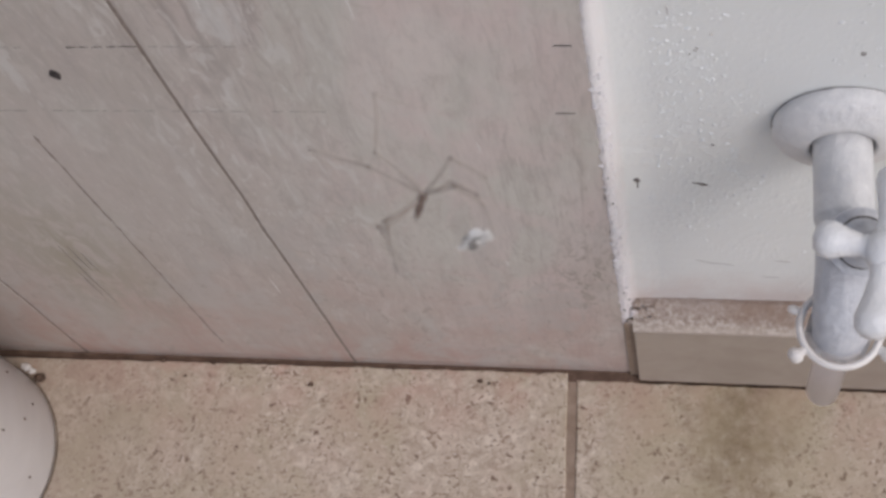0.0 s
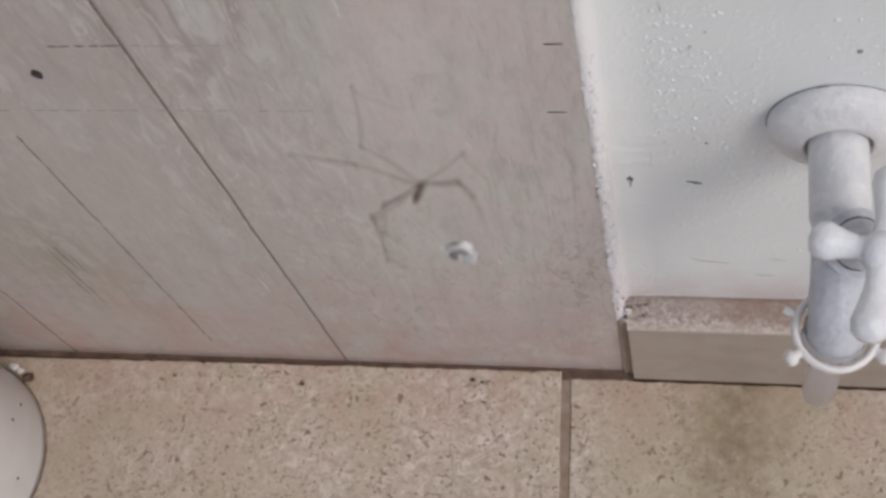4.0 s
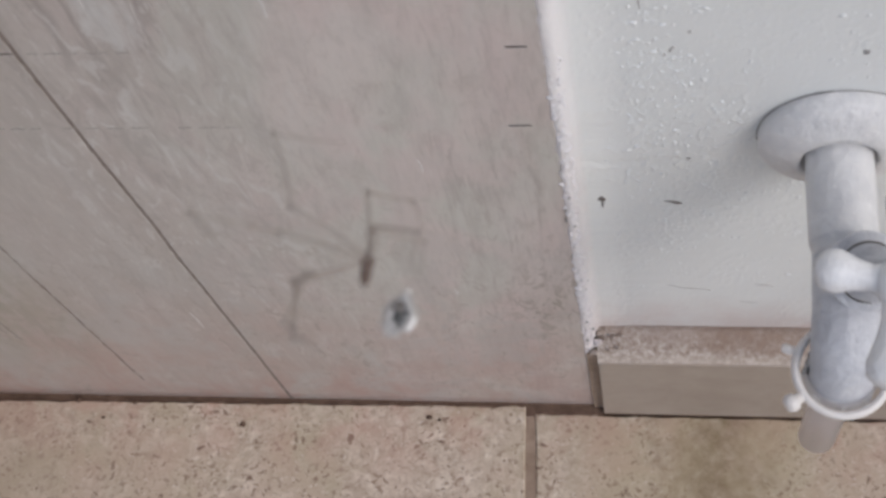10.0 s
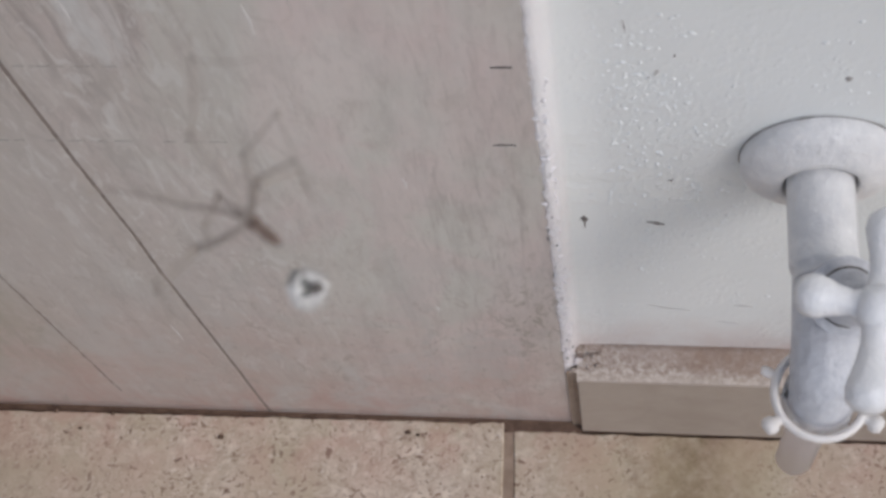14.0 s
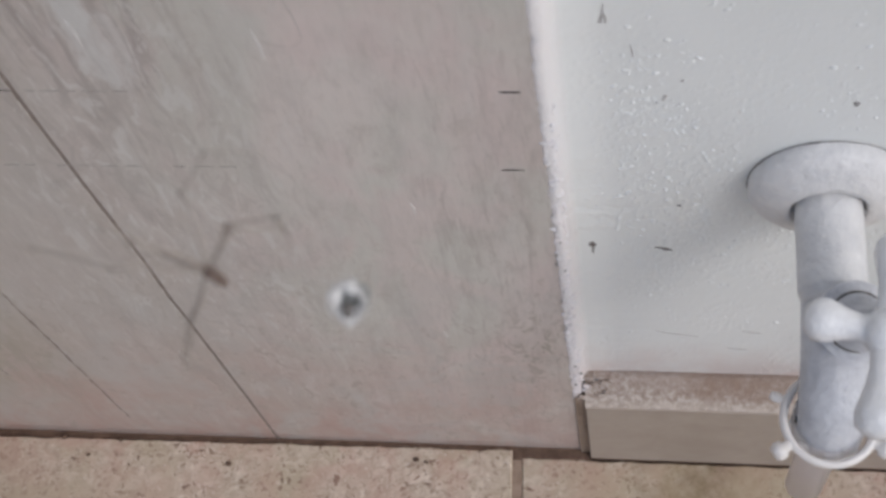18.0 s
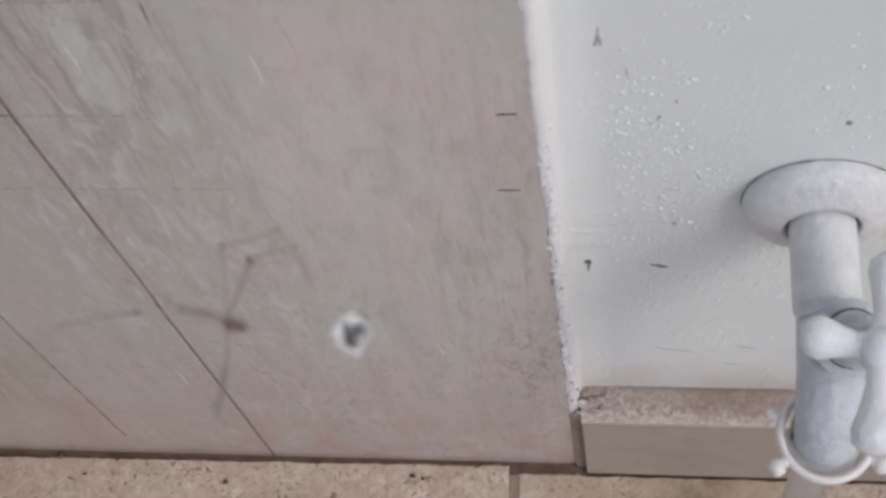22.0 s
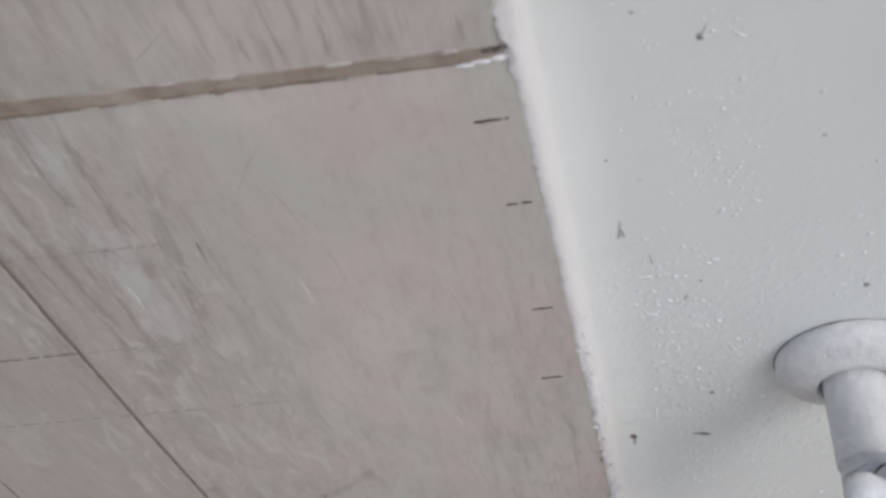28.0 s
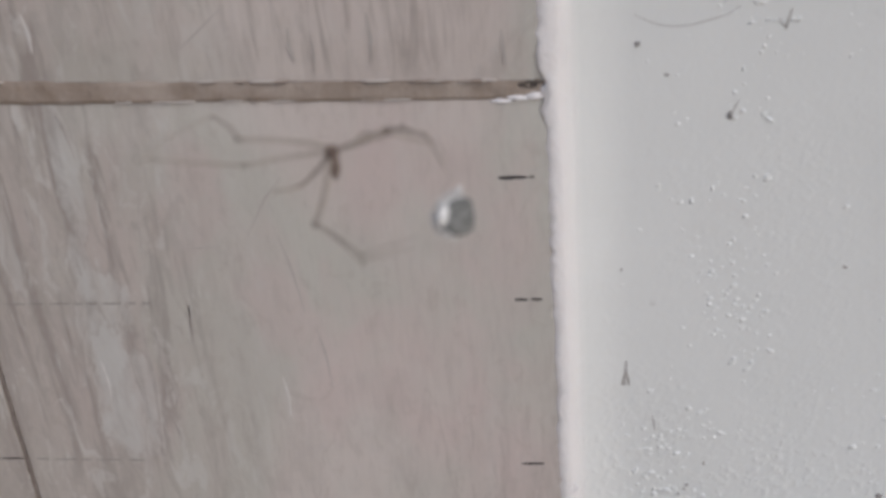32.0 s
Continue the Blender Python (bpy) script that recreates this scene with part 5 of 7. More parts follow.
    walk(legs["Atarsus"], [(0, pose(-0.00729, 0.01083, -0.01590, 81.9, -8.9, -4.7)), (1, pose(-0.01207, 0.00989, -0.01462, 62.2, -8.2, -2.6)), (2, pose(-0.01203, 0.01198, -0.01086, 94.1, -3.4, 20.2)), (5, pose(-0.01391, 0.01050, -0.00858, 86.0, -3.4, 22.9)), (6, pose(-0.01324, 0.01078, -0.00997, 102.8, -3.1, 18.8)), (7, pose(-0.01592, 0.00519, -0.01215, 72.9, -2.8, 27.4)), (8, pose(-0.01813, 0.00707, -0.00381, 45.1, -7.9, 18.8)), (9, pose(-0.01427, 0.00936, -0.01029, 81.9, -9.3, 16.1)), (10, pose(-0.01320, 0.01061, -0.01122, 90.6, -9.4, 14.0)), (11, pose(-0.01432, 0.00404, -0.01473, 59.9, -8.1, 19.0)), (11.5, pose(-0.01256, 0.00176, -0.01602, 105.3, -8.5, 15.9)), (12, pose(-0.01079, -0.00052, -0.01731, 150.6, -6.6, 13.5)), (13, pose(-0.01063, -0.00436, -0.01783, 80.0, -27.3, 56.8)), (14, pose(-0.00431, -0.00818, -0.01929, 71.0, -30.9, 41.0)), (17, pose(-0.00709, 0.00152, -0.02232, 130.8, -24.9, 6.7)), (18, pose(-0.00402, 0.00676, -0.02132, 113.0, -18.4, -4.4)), (19, pose(-0.00989, 0.00346, -0.01959, 127.6, -23.8, 5.4)), (20.5, pose(-0.00957, 0.00096, -0.02090, 141.7, -25.3, 7.1)), (22, pose(-0.00878, 0.00342, -0.01945, 126.4, -4.0, -15.2)), (24, pose(-0.01327, 0.00361, -0.01781, 121.5, -18.7, 6.7)), (27, pose(-0.01275, 0.00917, -0.01548, 111.9, -9.9, -11.3)), (28.4, pose(-0.01904, 0.00859, -0.00508, 162.3, -9.4, -11.7)), (29.3, pose(-0.01352, 0.01049, -0.00882, 133.2, 29.6, -35.9)), (29.7, pose(-0.01086, 0.01585, -0.01027, 92.3, 54.1, -104.5)), (30, pose(-0.01745, 0.00954, -0.00692, 95.9, 53.6, -91.8)), (31, pose(-0.01777, 0.00948, 0.00153, 73.4, 50.1, -147.0)), (32, pose(-0.01117, 0.01372, -0.00241, 72.7, 36.1, 155.3))])
    walk(legs["Bfemur"], [(0, pose(0.00069, 0.00040, -0.00222, 100.9, -0.2, -156.1)), (1, pose(-0.00004, 0.00047, -0.00155, 94.2, -0.8, -151.7)), (2, pose(0.00026, 0.00059, -0.00173, 91.4, -0.5, -157.5)), (5, pose(0.00010, 0.00050, -0.00159, 93.6, -0.4, -160.5)), (6, pose(0.00034, 0.00043, -0.00162, 90.4, -0.6, -154.9)), (7, pose(0.00038, 0.00064, -0.00248, 115.2, -1.6, -150.3)), (8, pose(-0.00007, 0.00053, -0.00161, 101.2, -0.1, -155.1)), (9, pose(0.00013, 0.00075, -0.00196, 98.9, 0.5, -158.5)), (10, pose(0.00024, 0.00074, -0.00202, 100.6, 1.0, -161.0)), (11, pose(0.00019, 0.00077, -0.00233, 128.6, -0.5, -157.8)), (12, pose(0.00077, 0.00012, -0.00240, 112.6, -4.1, -151.7)), (13, pose(0.00062, 0.00011, -0.00270, 116.6, -5.0, -149.7)), (14, pose(0.00053, -0.00000, -0.00280, 103.6, -7.7, -142.5)), (17, pose(-0.00026, 0.00059, -0.00173, 107.4, -4.7, -153.1)), (18, pose(-0.00021, 0.00063, -0.00175, 124.8, 3.9, -170.4)), (19, pose(-0.00035, 0.00067, -0.00193, 130.8, -4.8, -159.3)), (20.5, pose(-0.00065, 0.00038, -0.00194, 142.6, -7.3, -157.0)), (22, pose(-0.00036, 0.00050, -0.00169, 125.1, -5.7, -158.7)), (24, pose(-0.00031, 0.00059, -0.00175, 127.8, -9.0, -154.2)), (27, pose(-0.00021, 0.00056, -0.00167, 126.3, 3.4, -170.4)), (28.4, pose(-0.00031, 0.00061, -0.00179, 133.3, -15.1, -148.5)), (29.3, pose(-0.00053, 0.00054, -0.00247, 94.3, -18.5, -140.4)), (29.7, pose(-0.00006, 0.00067, -0.00177, 100.1, -11.9, 168.8)), (30, pose(-0.00016, 0.00060, -0.00170, 113.4, -14.6, 178.2)), (31, pose(-0.00014, 0.00030, -0.00147, 101.4, -16.6, -175.3)), (32, pose(-0.00014, 0.00037, -0.00151, 90.7, -16.0, 179.3))])
    walk(legs["Btibia"], [(0, pose(-0.00346, 0.00974, -0.00419, 84.9, -36.6, -140.0)), (1, pose(-0.00496, 0.00960, -0.00231, 61.7, -36.5, -139.5)), (2, pose(-0.00371, 0.01020, -0.00198, 68.7, -37.3, -141.5)), (5, pose(-0.00337, 0.01029, -0.00224, 66.7, -36.0, -137.6)), (6, pose(-0.00407, 0.00985, -0.00169, 59.3, -29.2, -122.0)), (7, pose(-0.00438, 0.00876, -0.00691, 74.5, -31.4, -128.0)), (8, pose(-0.00437, 0.00978, -0.00363, 70.6, -35.1, -142.1)), (9, pose(-0.00362, 0.01032, -0.00358, 79.3, -36.4, -147.9)), (10, pose(-0.00306, 0.01042, -0.00394, 99.9, -36.6, -173.9)), (11, pose(-0.00294, 0.00827, -0.00882, 114.8, -36.0, -176.3)), (12, pose(-0.00403, 0.00844, -0.00639, 114.8, -30.7, 170.2)), (13, pose(-0.00442, 0.00794, -0.00733, 123.2, -37.8, -174.4)), (14, pose(-0.00589, 0.00781, -0.00522, 129.0, -36.6, -176.5)), (17, pose(-0.00498, 0.00933, -0.00483, 131.9, -36.0, -177.4)), (18, pose(-0.00123, 0.00911, -0.00768, 108.9, -43.6, -160.5)), (19, pose(-0.00366, 0.00784, -0.00870, 121.6, -42.2, -164.6)), (20.5, pose(-0.00409, 0.00578, -0.01013, 105.3, -39.0, -174.4)), (22, pose(-0.00400, 0.00821, -0.00764, 89.0, -40.2, -162.3)), (24, pose(-0.00478, 0.00756, -0.00805, 106.0, -38.7, -176.5)), (27, pose(-0.00125, 0.00889, -0.00781, 132.5, -25.5, 156.2)), (28.4, pose(-0.00584, 0.00610, -0.00867, 151.8, -23.1, 154.2)), (29.3, pose(-0.00733, 0.00837, -0.00320, 171.8, -36.5, 159.2)), (29.7, pose(0.00156, 0.01079, -0.00356, 120.1, -47.9, 169.6)), (30, pose(-0.00091, 0.01018, -0.00570, 133.8, -39.0, 153.4)), (31, pose(-0.00157, 0.01041, -0.00344, 111.1, -47.2, 170.8)), (32, pose(-0.00004, 0.01077, -0.00162, 110.8, -46.6, 168.9))])
    walk(legs["Btarsus"], [(0, pose(-0.01006, 0.01850, -0.00340, 30.6, 46.0, -46.1)), (1, pose(-0.00889, 0.01898, 0.00188, 24.8, 31.1, -56.1)), (2, pose(-0.00819, 0.01973, 0.00120, 29.4, 74.1, -21.8)), (5, pose(-0.00829, 0.01947, 0.00127, 11.8, 64.4, -32.0)), (6, pose(-0.01063, 0.01718, 0.00322, 21.5, 70.6, -27.2)), (7, pose(-0.01180, 0.01648, -0.00440, 119.9, 85.9, 96.2)), (8, pose(-0.00908, 0.01926, -0.00064, 172.4, 61.5, 149.6)), (9, pose(-0.00834, 0.02012, -0.00193, 25.6, 86.1, -6.8)), (10, pose(-0.00533, 0.02107, -0.00546, 32.4, 87.3, 5.3)), (11, pose(-0.00629, 0.01806, -0.01255, 174.5, 77.7, 144.7)), (12, pose(-0.00466, 0.01868, -0.01036, 4.5, 63.0, -32.7)), (13, pose(-0.00900, 0.01674, -0.01209, -178.6, 76.1, 165.3)), (14, pose(-0.01054, 0.01609, -0.01079, -177.2, 60.2, 163.7)), (17, pose(-0.00965, 0.01732, -0.01077, -177.7, 32.5, 161.9)), (18, pose(-0.00701, 0.01811, -0.01025, -170.3, 35.3, 162.3)), (19, pose(-0.00987, 0.01584, -0.01297, -146.1, 40.9, 165.1)), (20.5, pose(-0.00695, 0.01616, -0.01239, 160.3, 46.1, 166.0)), (22, pose(-0.00723, 0.01873, -0.00750, 172.9, 32.4, 170.3)), (24, pose(-0.00732, 0.01799, -0.01041, -170.2, 24.8, 170.1)), (27, pose(-0.00091, 0.01760, -0.01452, -154.6, 27.7, 171.1)), (28.4, pose(-0.00699, 0.01244, -0.01759, -159.4, 29.6, 172.0)), (29.3, pose(-0.01283, 0.01214, -0.01195, 177.2, 28.7, 171.8)), (29.7, pose(-0.00075, 0.02089, -0.00726, 159.6, 68.3, 159.8)), (30, pose(-0.00164, 0.01942, -0.01161, 160.0, 62.3, 165.1)), (31, pose(-0.00279, 0.02100, -0.00613, 156.6, 52.4, 172.4)), (32, pose(-0.00084, 0.02141, -0.00430, 159.3, 57.6, 168.7))])
    walk(legs["Cfemur"], [(0, pose(-0.00012, 0.00024, -0.00145, -19.1, -39.6, -63.7)), (1, pose(-0.00006, 0.00015, -0.00142, -20.2, -45.1, -61.1)), (2, pose(-0.00013, 0.00011, -0.00142, -39.7, -48.2, -58.5)), (5, pose(-0.00016, 0.00011, -0.00142, -41.4, -44.4, -63.2)), (6, pose(-0.00018, 0.00003, -0.00142, -29.8, -33.9, -72.9)), (7, pose(-0.00008, 0.00048, -0.00156, -2.1, -37.5, -71.6)), (8, pose(-0.00011, 0.00024, -0.00145, -53.3, -64.3, -49.8)), (9, pose(-0.00015, 0.00030, -0.00147, -67.0, -67.1, -38.0)), (10, pose(-0.00021, 0.00023, -0.00146, -50.8, -66.6, -39.9)), (11, pose(-0.00014, 0.00066, -0.00177, -142.4, -61.1, 46.8)), (12, pose(0.00003, 0.00067, -0.00176, -121.9, -68.0, 29.2)), (13, pose(0.00008, 0.00072, -0.00186, -68.5, -68.2, 22.2)), (14, pose(-0.00012, 0.00077, -0.00200, -85.0, -67.5, 14.6)), (17, pose(-0.00011, 0.00047, -0.00156, -24.1, -35.2, -49.4)), (18, pose(-0.00016, 0.00045, -0.00156, -34.0, -32.9, -51.0)), (19, pose(-0.00012, 0.00045, -0.00155, -45.9, -38.9, -44.8)), (20.5, pose(-0.00013, 0.00048, -0.00158, -43.2, -40.3, -43.0)), (22, pose(-0.00007, 0.00043, -0.00153, -50.1, -24.9, -62.2)), (24, pose(-0.00006, 0.00048, -0.00156, -46.9, -32.8, -51.9)), (27, pose(-0.00010, 0.00051, -0.00160, -51.9, -39.9, -41.8)), (28.4, pose(-0.00014, 0.00052, -0.00161, -50.2, -36.7, -46.8)), (29.3, pose(-0.00017, 0.00053, -0.00163, -36.5, -32.4, -51.7)), (29.7, pose(-0.00018, 0.00040, -0.00153, -22.9, -50.8, -37.8)), (30, pose(-0.00011, 0.00027, -0.00146, -7.1, -30.5, -44.9)), (31, pose(-0.00002, 0.00027, -0.00145, -50.7, -20.9, -50.8)), (32, pose(-0.00003, 0.00023, -0.00143, -41.0, -8.4, -64.1))])
    walk(legs["Ctibia"], [(0, pose(0.00012, 0.00641, 0.00510, -35.7, 29.0, -99.1)), (1, pose(-0.00024, 0.00689, 0.00455, -57.4, 9.5, -77.6)), (2, pose(0.00207, 0.00751, 0.00320, -93.7, 17.7, -109.2)), (5, pose(0.00302, 0.00702, 0.00339, -96.4, 18.7, -96.6)), (6, pose(0.00282, 0.00551, 0.00506, -102.8, 17.5, -104.2)), (7, pose(-0.00149, 0.00578, 0.00557, -93.2, 18.5, -97.0)), (8, pose(0.00227, 0.00860, 0.00089, -85.9, 18.3, -82.7)), (9, pose(0.00240, 0.00882, -0.00010, -74.3, 20.0, -92.9)), (10, pose(0.00026, 0.00893, 0.00079, -80.8, 16.8, -77.8)), (11, pose(0.00014, 0.00896, -0.00521, -104.2, 16.2, -93.1)), (12, pose(0.00014, 0.00949, -0.00354, -97.4, 20.9, -67.5)), (13, pose(-0.00592, 0.00731, -0.00063, -94.6, 17.5, -100.3)), (14, pose(-0.00309, 0.00926, -0.00170, -112.7, 24.4, -70.8)), (17, pose(-0.00040, 0.00647, 0.00515, -109.2, 14.4, -98.1)), (18, pose(0.00120, 0.00677, 0.00470, -117.9, 13.4, -100.3)), (19, pose(0.00164, 0.00781, 0.00332, -128.3, 15.2, -97.5)), (20.5, pose(0.00098, 0.00788, 0.00343, -145.5, 7.6, -104.7)), (22, pose(0.00490, 0.00581, 0.00370, -144.2, 3.3, -107.8)), (24, pose(0.00306, 0.00715, 0.00361, -136.9, 1.1, -109.6)), (27, pose(0.00196, 0.00817, 0.00267, -119.4, 7.0, -102.0)), (28.4, pose(0.00255, 0.00776, 0.00301, -129.7, 8.9, -99.2)), (29.3, pose(0.00164, 0.00689, 0.00448, -120.3, 8.3, -100.1)), (29.7, pose(-0.00312, 0.00711, 0.00371, -79.6, 13.9, -68.4)), (30, pose(-0.00255, 0.00426, 0.00624, -74.6, 18.2, -87.7)), (31, pose(0.00409, 0.00626, 0.00387, -91.7, 19.8, -101.9)), (32, pose(0.00485, 0.00370, 0.00529, -69.4, 23.8, -126.9))])
    walk(legs["Ctarsus"], [(0, pose(0.00382, 0.00295, 0.01022, -97.0, -18.1, -108.9)), (1, pose(0.00582, 0.00756, 0.00837, -97.6, -24.4, -158.2)), (2, pose(0.00890, 0.00528, 0.00276, -70.9, -21.0, 166.5)), (5, pose(0.01016, 0.00645, 0.00264, -48.7, -13.6, 153.1)), (6, pose(0.00974, 0.00425, 0.00354, -65.5, -18.8, 161.5)), (7, pose(0.00566, 0.00502, 0.00520, -38.5, -4.9, 143.5)), (8, pose(0.00941, 0.00936, 0.00138, -38.3, -15.4, 151.9)), (9, pose(0.00929, 0.00781, 0.00173, -51.4, -2.5, 139.1)), (10, pose(0.00728, 0.01011, 0.00189, -46.6, -7.2, 144.4)), (11, pose(0.00713, 0.00908, -0.00691, -8.5, 14.7, 133.2)), (12, pose(0.00661, 0.01252, -0.00441, -14.2, 50.2, 124.9)), (13, pose(0.00117, 0.00619, -0.00119, -9.1, 24.0, 131.6)), (14, pose(0.00280, 0.01252, -0.00423, 1.7, 42.9, 130.1)), (17, pose(0.00642, 0.00609, 0.00285, -0.6, 11.2, 129.8)), (18, pose(0.00760, 0.00640, 0.00142, -8.4, -12.0, 131.6)), (19, pose(0.00740, 0.00823, -0.00099, 6.4, -15.3, 131.7)), (20.5, pose(0.00512, 0.00761, -0.00246, 26.2, 13.4, 139.9)), (22, pose(0.00901, 0.00484, -0.00213, 13.8, 13.8, 140.1)), (24, pose(0.00773, 0.00559, -0.00164, 16.3, 13.0, 139.9)), (27, pose(0.00819, 0.00728, -0.00084, 12.6, -17.6, 132.1)), (28.4, pose(0.00813, 0.00757, -0.00153, 22.3, 11.3, 141.0)), (29.3, pose(0.00785, 0.00632, 0.00088, 7.5, 7.5, 140.0)), (29.7, pose(0.00358, 0.00942, 0.00497, -53.9, -15.7, 149.9)), (30, pose(0.00442, 0.00394, 0.00805, -55.2, -7.1, 137.6)), (31, pose(0.01115, 0.00485, 0.00367, -75.1, -32.5, -169.0)), (32, pose(0.00962, -0.00117, 0.00761, -103.7, -32.4, -171.6))])
    walk(legs["Dfemur"], [(0, pose(0.00070, 0.00021, -0.00251, -160.9, -14.5, -74.6)), (1, pose(0.00040, -0.00018, -0.00287, 143.2, -49.2, -68.3)), (2, pose(0.00041, 0.00018, -0.00286, 123.6, -46.5, -72.6)), (5, pose(0.00049, 0.00010, -0.00282, 107.4, -55.3, -44.1)), (6, pose(0.00050, 0.00021, -0.00279, 128.6, -39.8, -85.2)), (7, pose(0.00059, -0.00004, -0.00273, 102.3, -51.5, -51.3)), (8, pose(0.00049, -0.00048, -0.00261, 99.3, -52.6, -41.2)), (9, pose(0.00045, 0.00011, -0.00285, 115.1, -42.9, -85.8)), (10, pose(0.00051, 0.00019, -0.00279, 118.3, -36.9, -101.2)), (11, pose(0.00041, -0.00038, -0.00277, 124.8, -34.1, -106.7)), (12, pose(0.00068, -0.00034, -0.00245, 123.6, -28.7, -116.0)), (13, pose(0.00049, -0.00041, -0.00268, 111.1, -38.3, -94.1)), (14, pose(0.00042, -0.00049, -0.00267, 110.3, -36.8, -99.0)), (17, pose(-0.00027, -0.00036, -0.00286, 97.2, -37.9, -93.7)), (18, pose(0.00012, -0.00029, -0.00294, 135.7, -30.8, -110.7)), (19, pose(-0.00006, -0.00044, -0.00287, 119.6, -46.0, -86.0)), (20.5, pose(-0.00051, -0.00038, -0.00268, 130.0, -48.6, -80.5)), (22, pose(-0.00021, -0.00041, -0.00285, 111.4, -47.4, -83.6)), (24, pose(-0.00025, -0.00043, -0.00283, 108.6, -47.6, -82.6)), (27, pose(-0.00026, -0.00045, -0.00281, 106.9, -48.7, -77.3)), (28.4, pose(-0.00038, -0.00049, -0.00271, 108.4, -49.4, -74.0)), (29.3, pose(-0.00059, -0.00012, -0.00249, 133.3, -42.8, -89.8)), (29.7, pose(0.00045, -0.00042, -0.00271, 118.2, -37.1, -100.2)), (30, pose(0.00028, -0.00013, -0.00281, 117.9, -38.7, -96.3)), (31, pose(-0.00032, -0.00025, -0.00198, 82.2, -42.9, -65.9)), (32, pose(0.00005, -0.00071, -0.00183, 62.7, -37.4, -43.4))])
    walk(legs["Dtibia"], [(0, pose(0.00403, -0.00103, -0.01056, 72.9, 22.1, -1.2)), (1, pose(-0.00253, -0.00709, -0.00747, 44.0, 26.8, 7.2)), (2, pose(-0.00553, -0.00539, -0.00621, 60.7, 21.0, -1.0)), (5, pose(-0.00379, -0.00744, -0.00432, 42.9, 16.3, -7.3)), (6, pose(-0.00606, -0.00386, -0.00701, 78.3, 21.3, 2.1)), (7, pose(-0.00520, -0.00656, -0.00390, 63.6, 12.8, -23.4)), (8, pose(-0.00438, -0.00776, -0.00347, 30.9, 25.3, -9.0)), (9, pose(-0.00731, -0.00301, -0.00559, 63.5, 26.0, -8.2)), (10, pose(-0.00758, -0.00077, -0.00612, 65.1, 19.9, -22.1)), (11, pose(-0.00732, -0.00101, -0.00693, 66.5, 12.0, -40.2)), (12, pose(-0.00693, 0.00076, -0.00673, 113.5, 12.0, -21.5)), (13, pose(-0.00784, -0.00179, -0.00517, 125.6, -4.8, 7.5)), (14, pose(-0.00801, -0.00101, -0.00511, 103.5, -1.1, -0.6)), (17, pose(-0.00903, -0.00049, -0.00373, 125.9, 2.8, -9.2)), (18, pose(-0.00678, -0.00113, -0.00834, 126.8, 0.3, -5.8)), (19, pose(-0.00748, -0.00409, -0.00588, 98.6, -11.7, 22.3)), (20.5, pose(-0.00646, -0.00568, -0.00642, 108.8, -14.6, 34.7)), (22, pose(-0.00809, -0.00367, -0.00502, 83.0, -11.9, 8.1)), (24, pose(-0.00826, -0.00355, -0.00472, 92.3, -12.3, -3.8)), (27, pose(-0.00805, -0.00417, -0.00449, 75.8, -12.0, 0.1)), (28.4, pose(-0.00782, -0.00482, -0.00451, 77.3, -10.2, 7.8)), (29.3, pose(-0.00698, -0.00424, -0.00691, 101.8, -10.2, 6.3)), (29.7, pose(-0.00762, -0.00151, -0.00603, 138.9, -28.7, 38.9)), (30, pose(-0.00773, -0.00184, -0.00603, 165.7, -22.2, 35.1)), (31, pose(-0.00861, -0.00306, -0.00110, 178.1, -30.6, 36.4)), (32, pose(-0.00710, -0.00471, 0.00137, 118.5, -24.9, 32.5))])
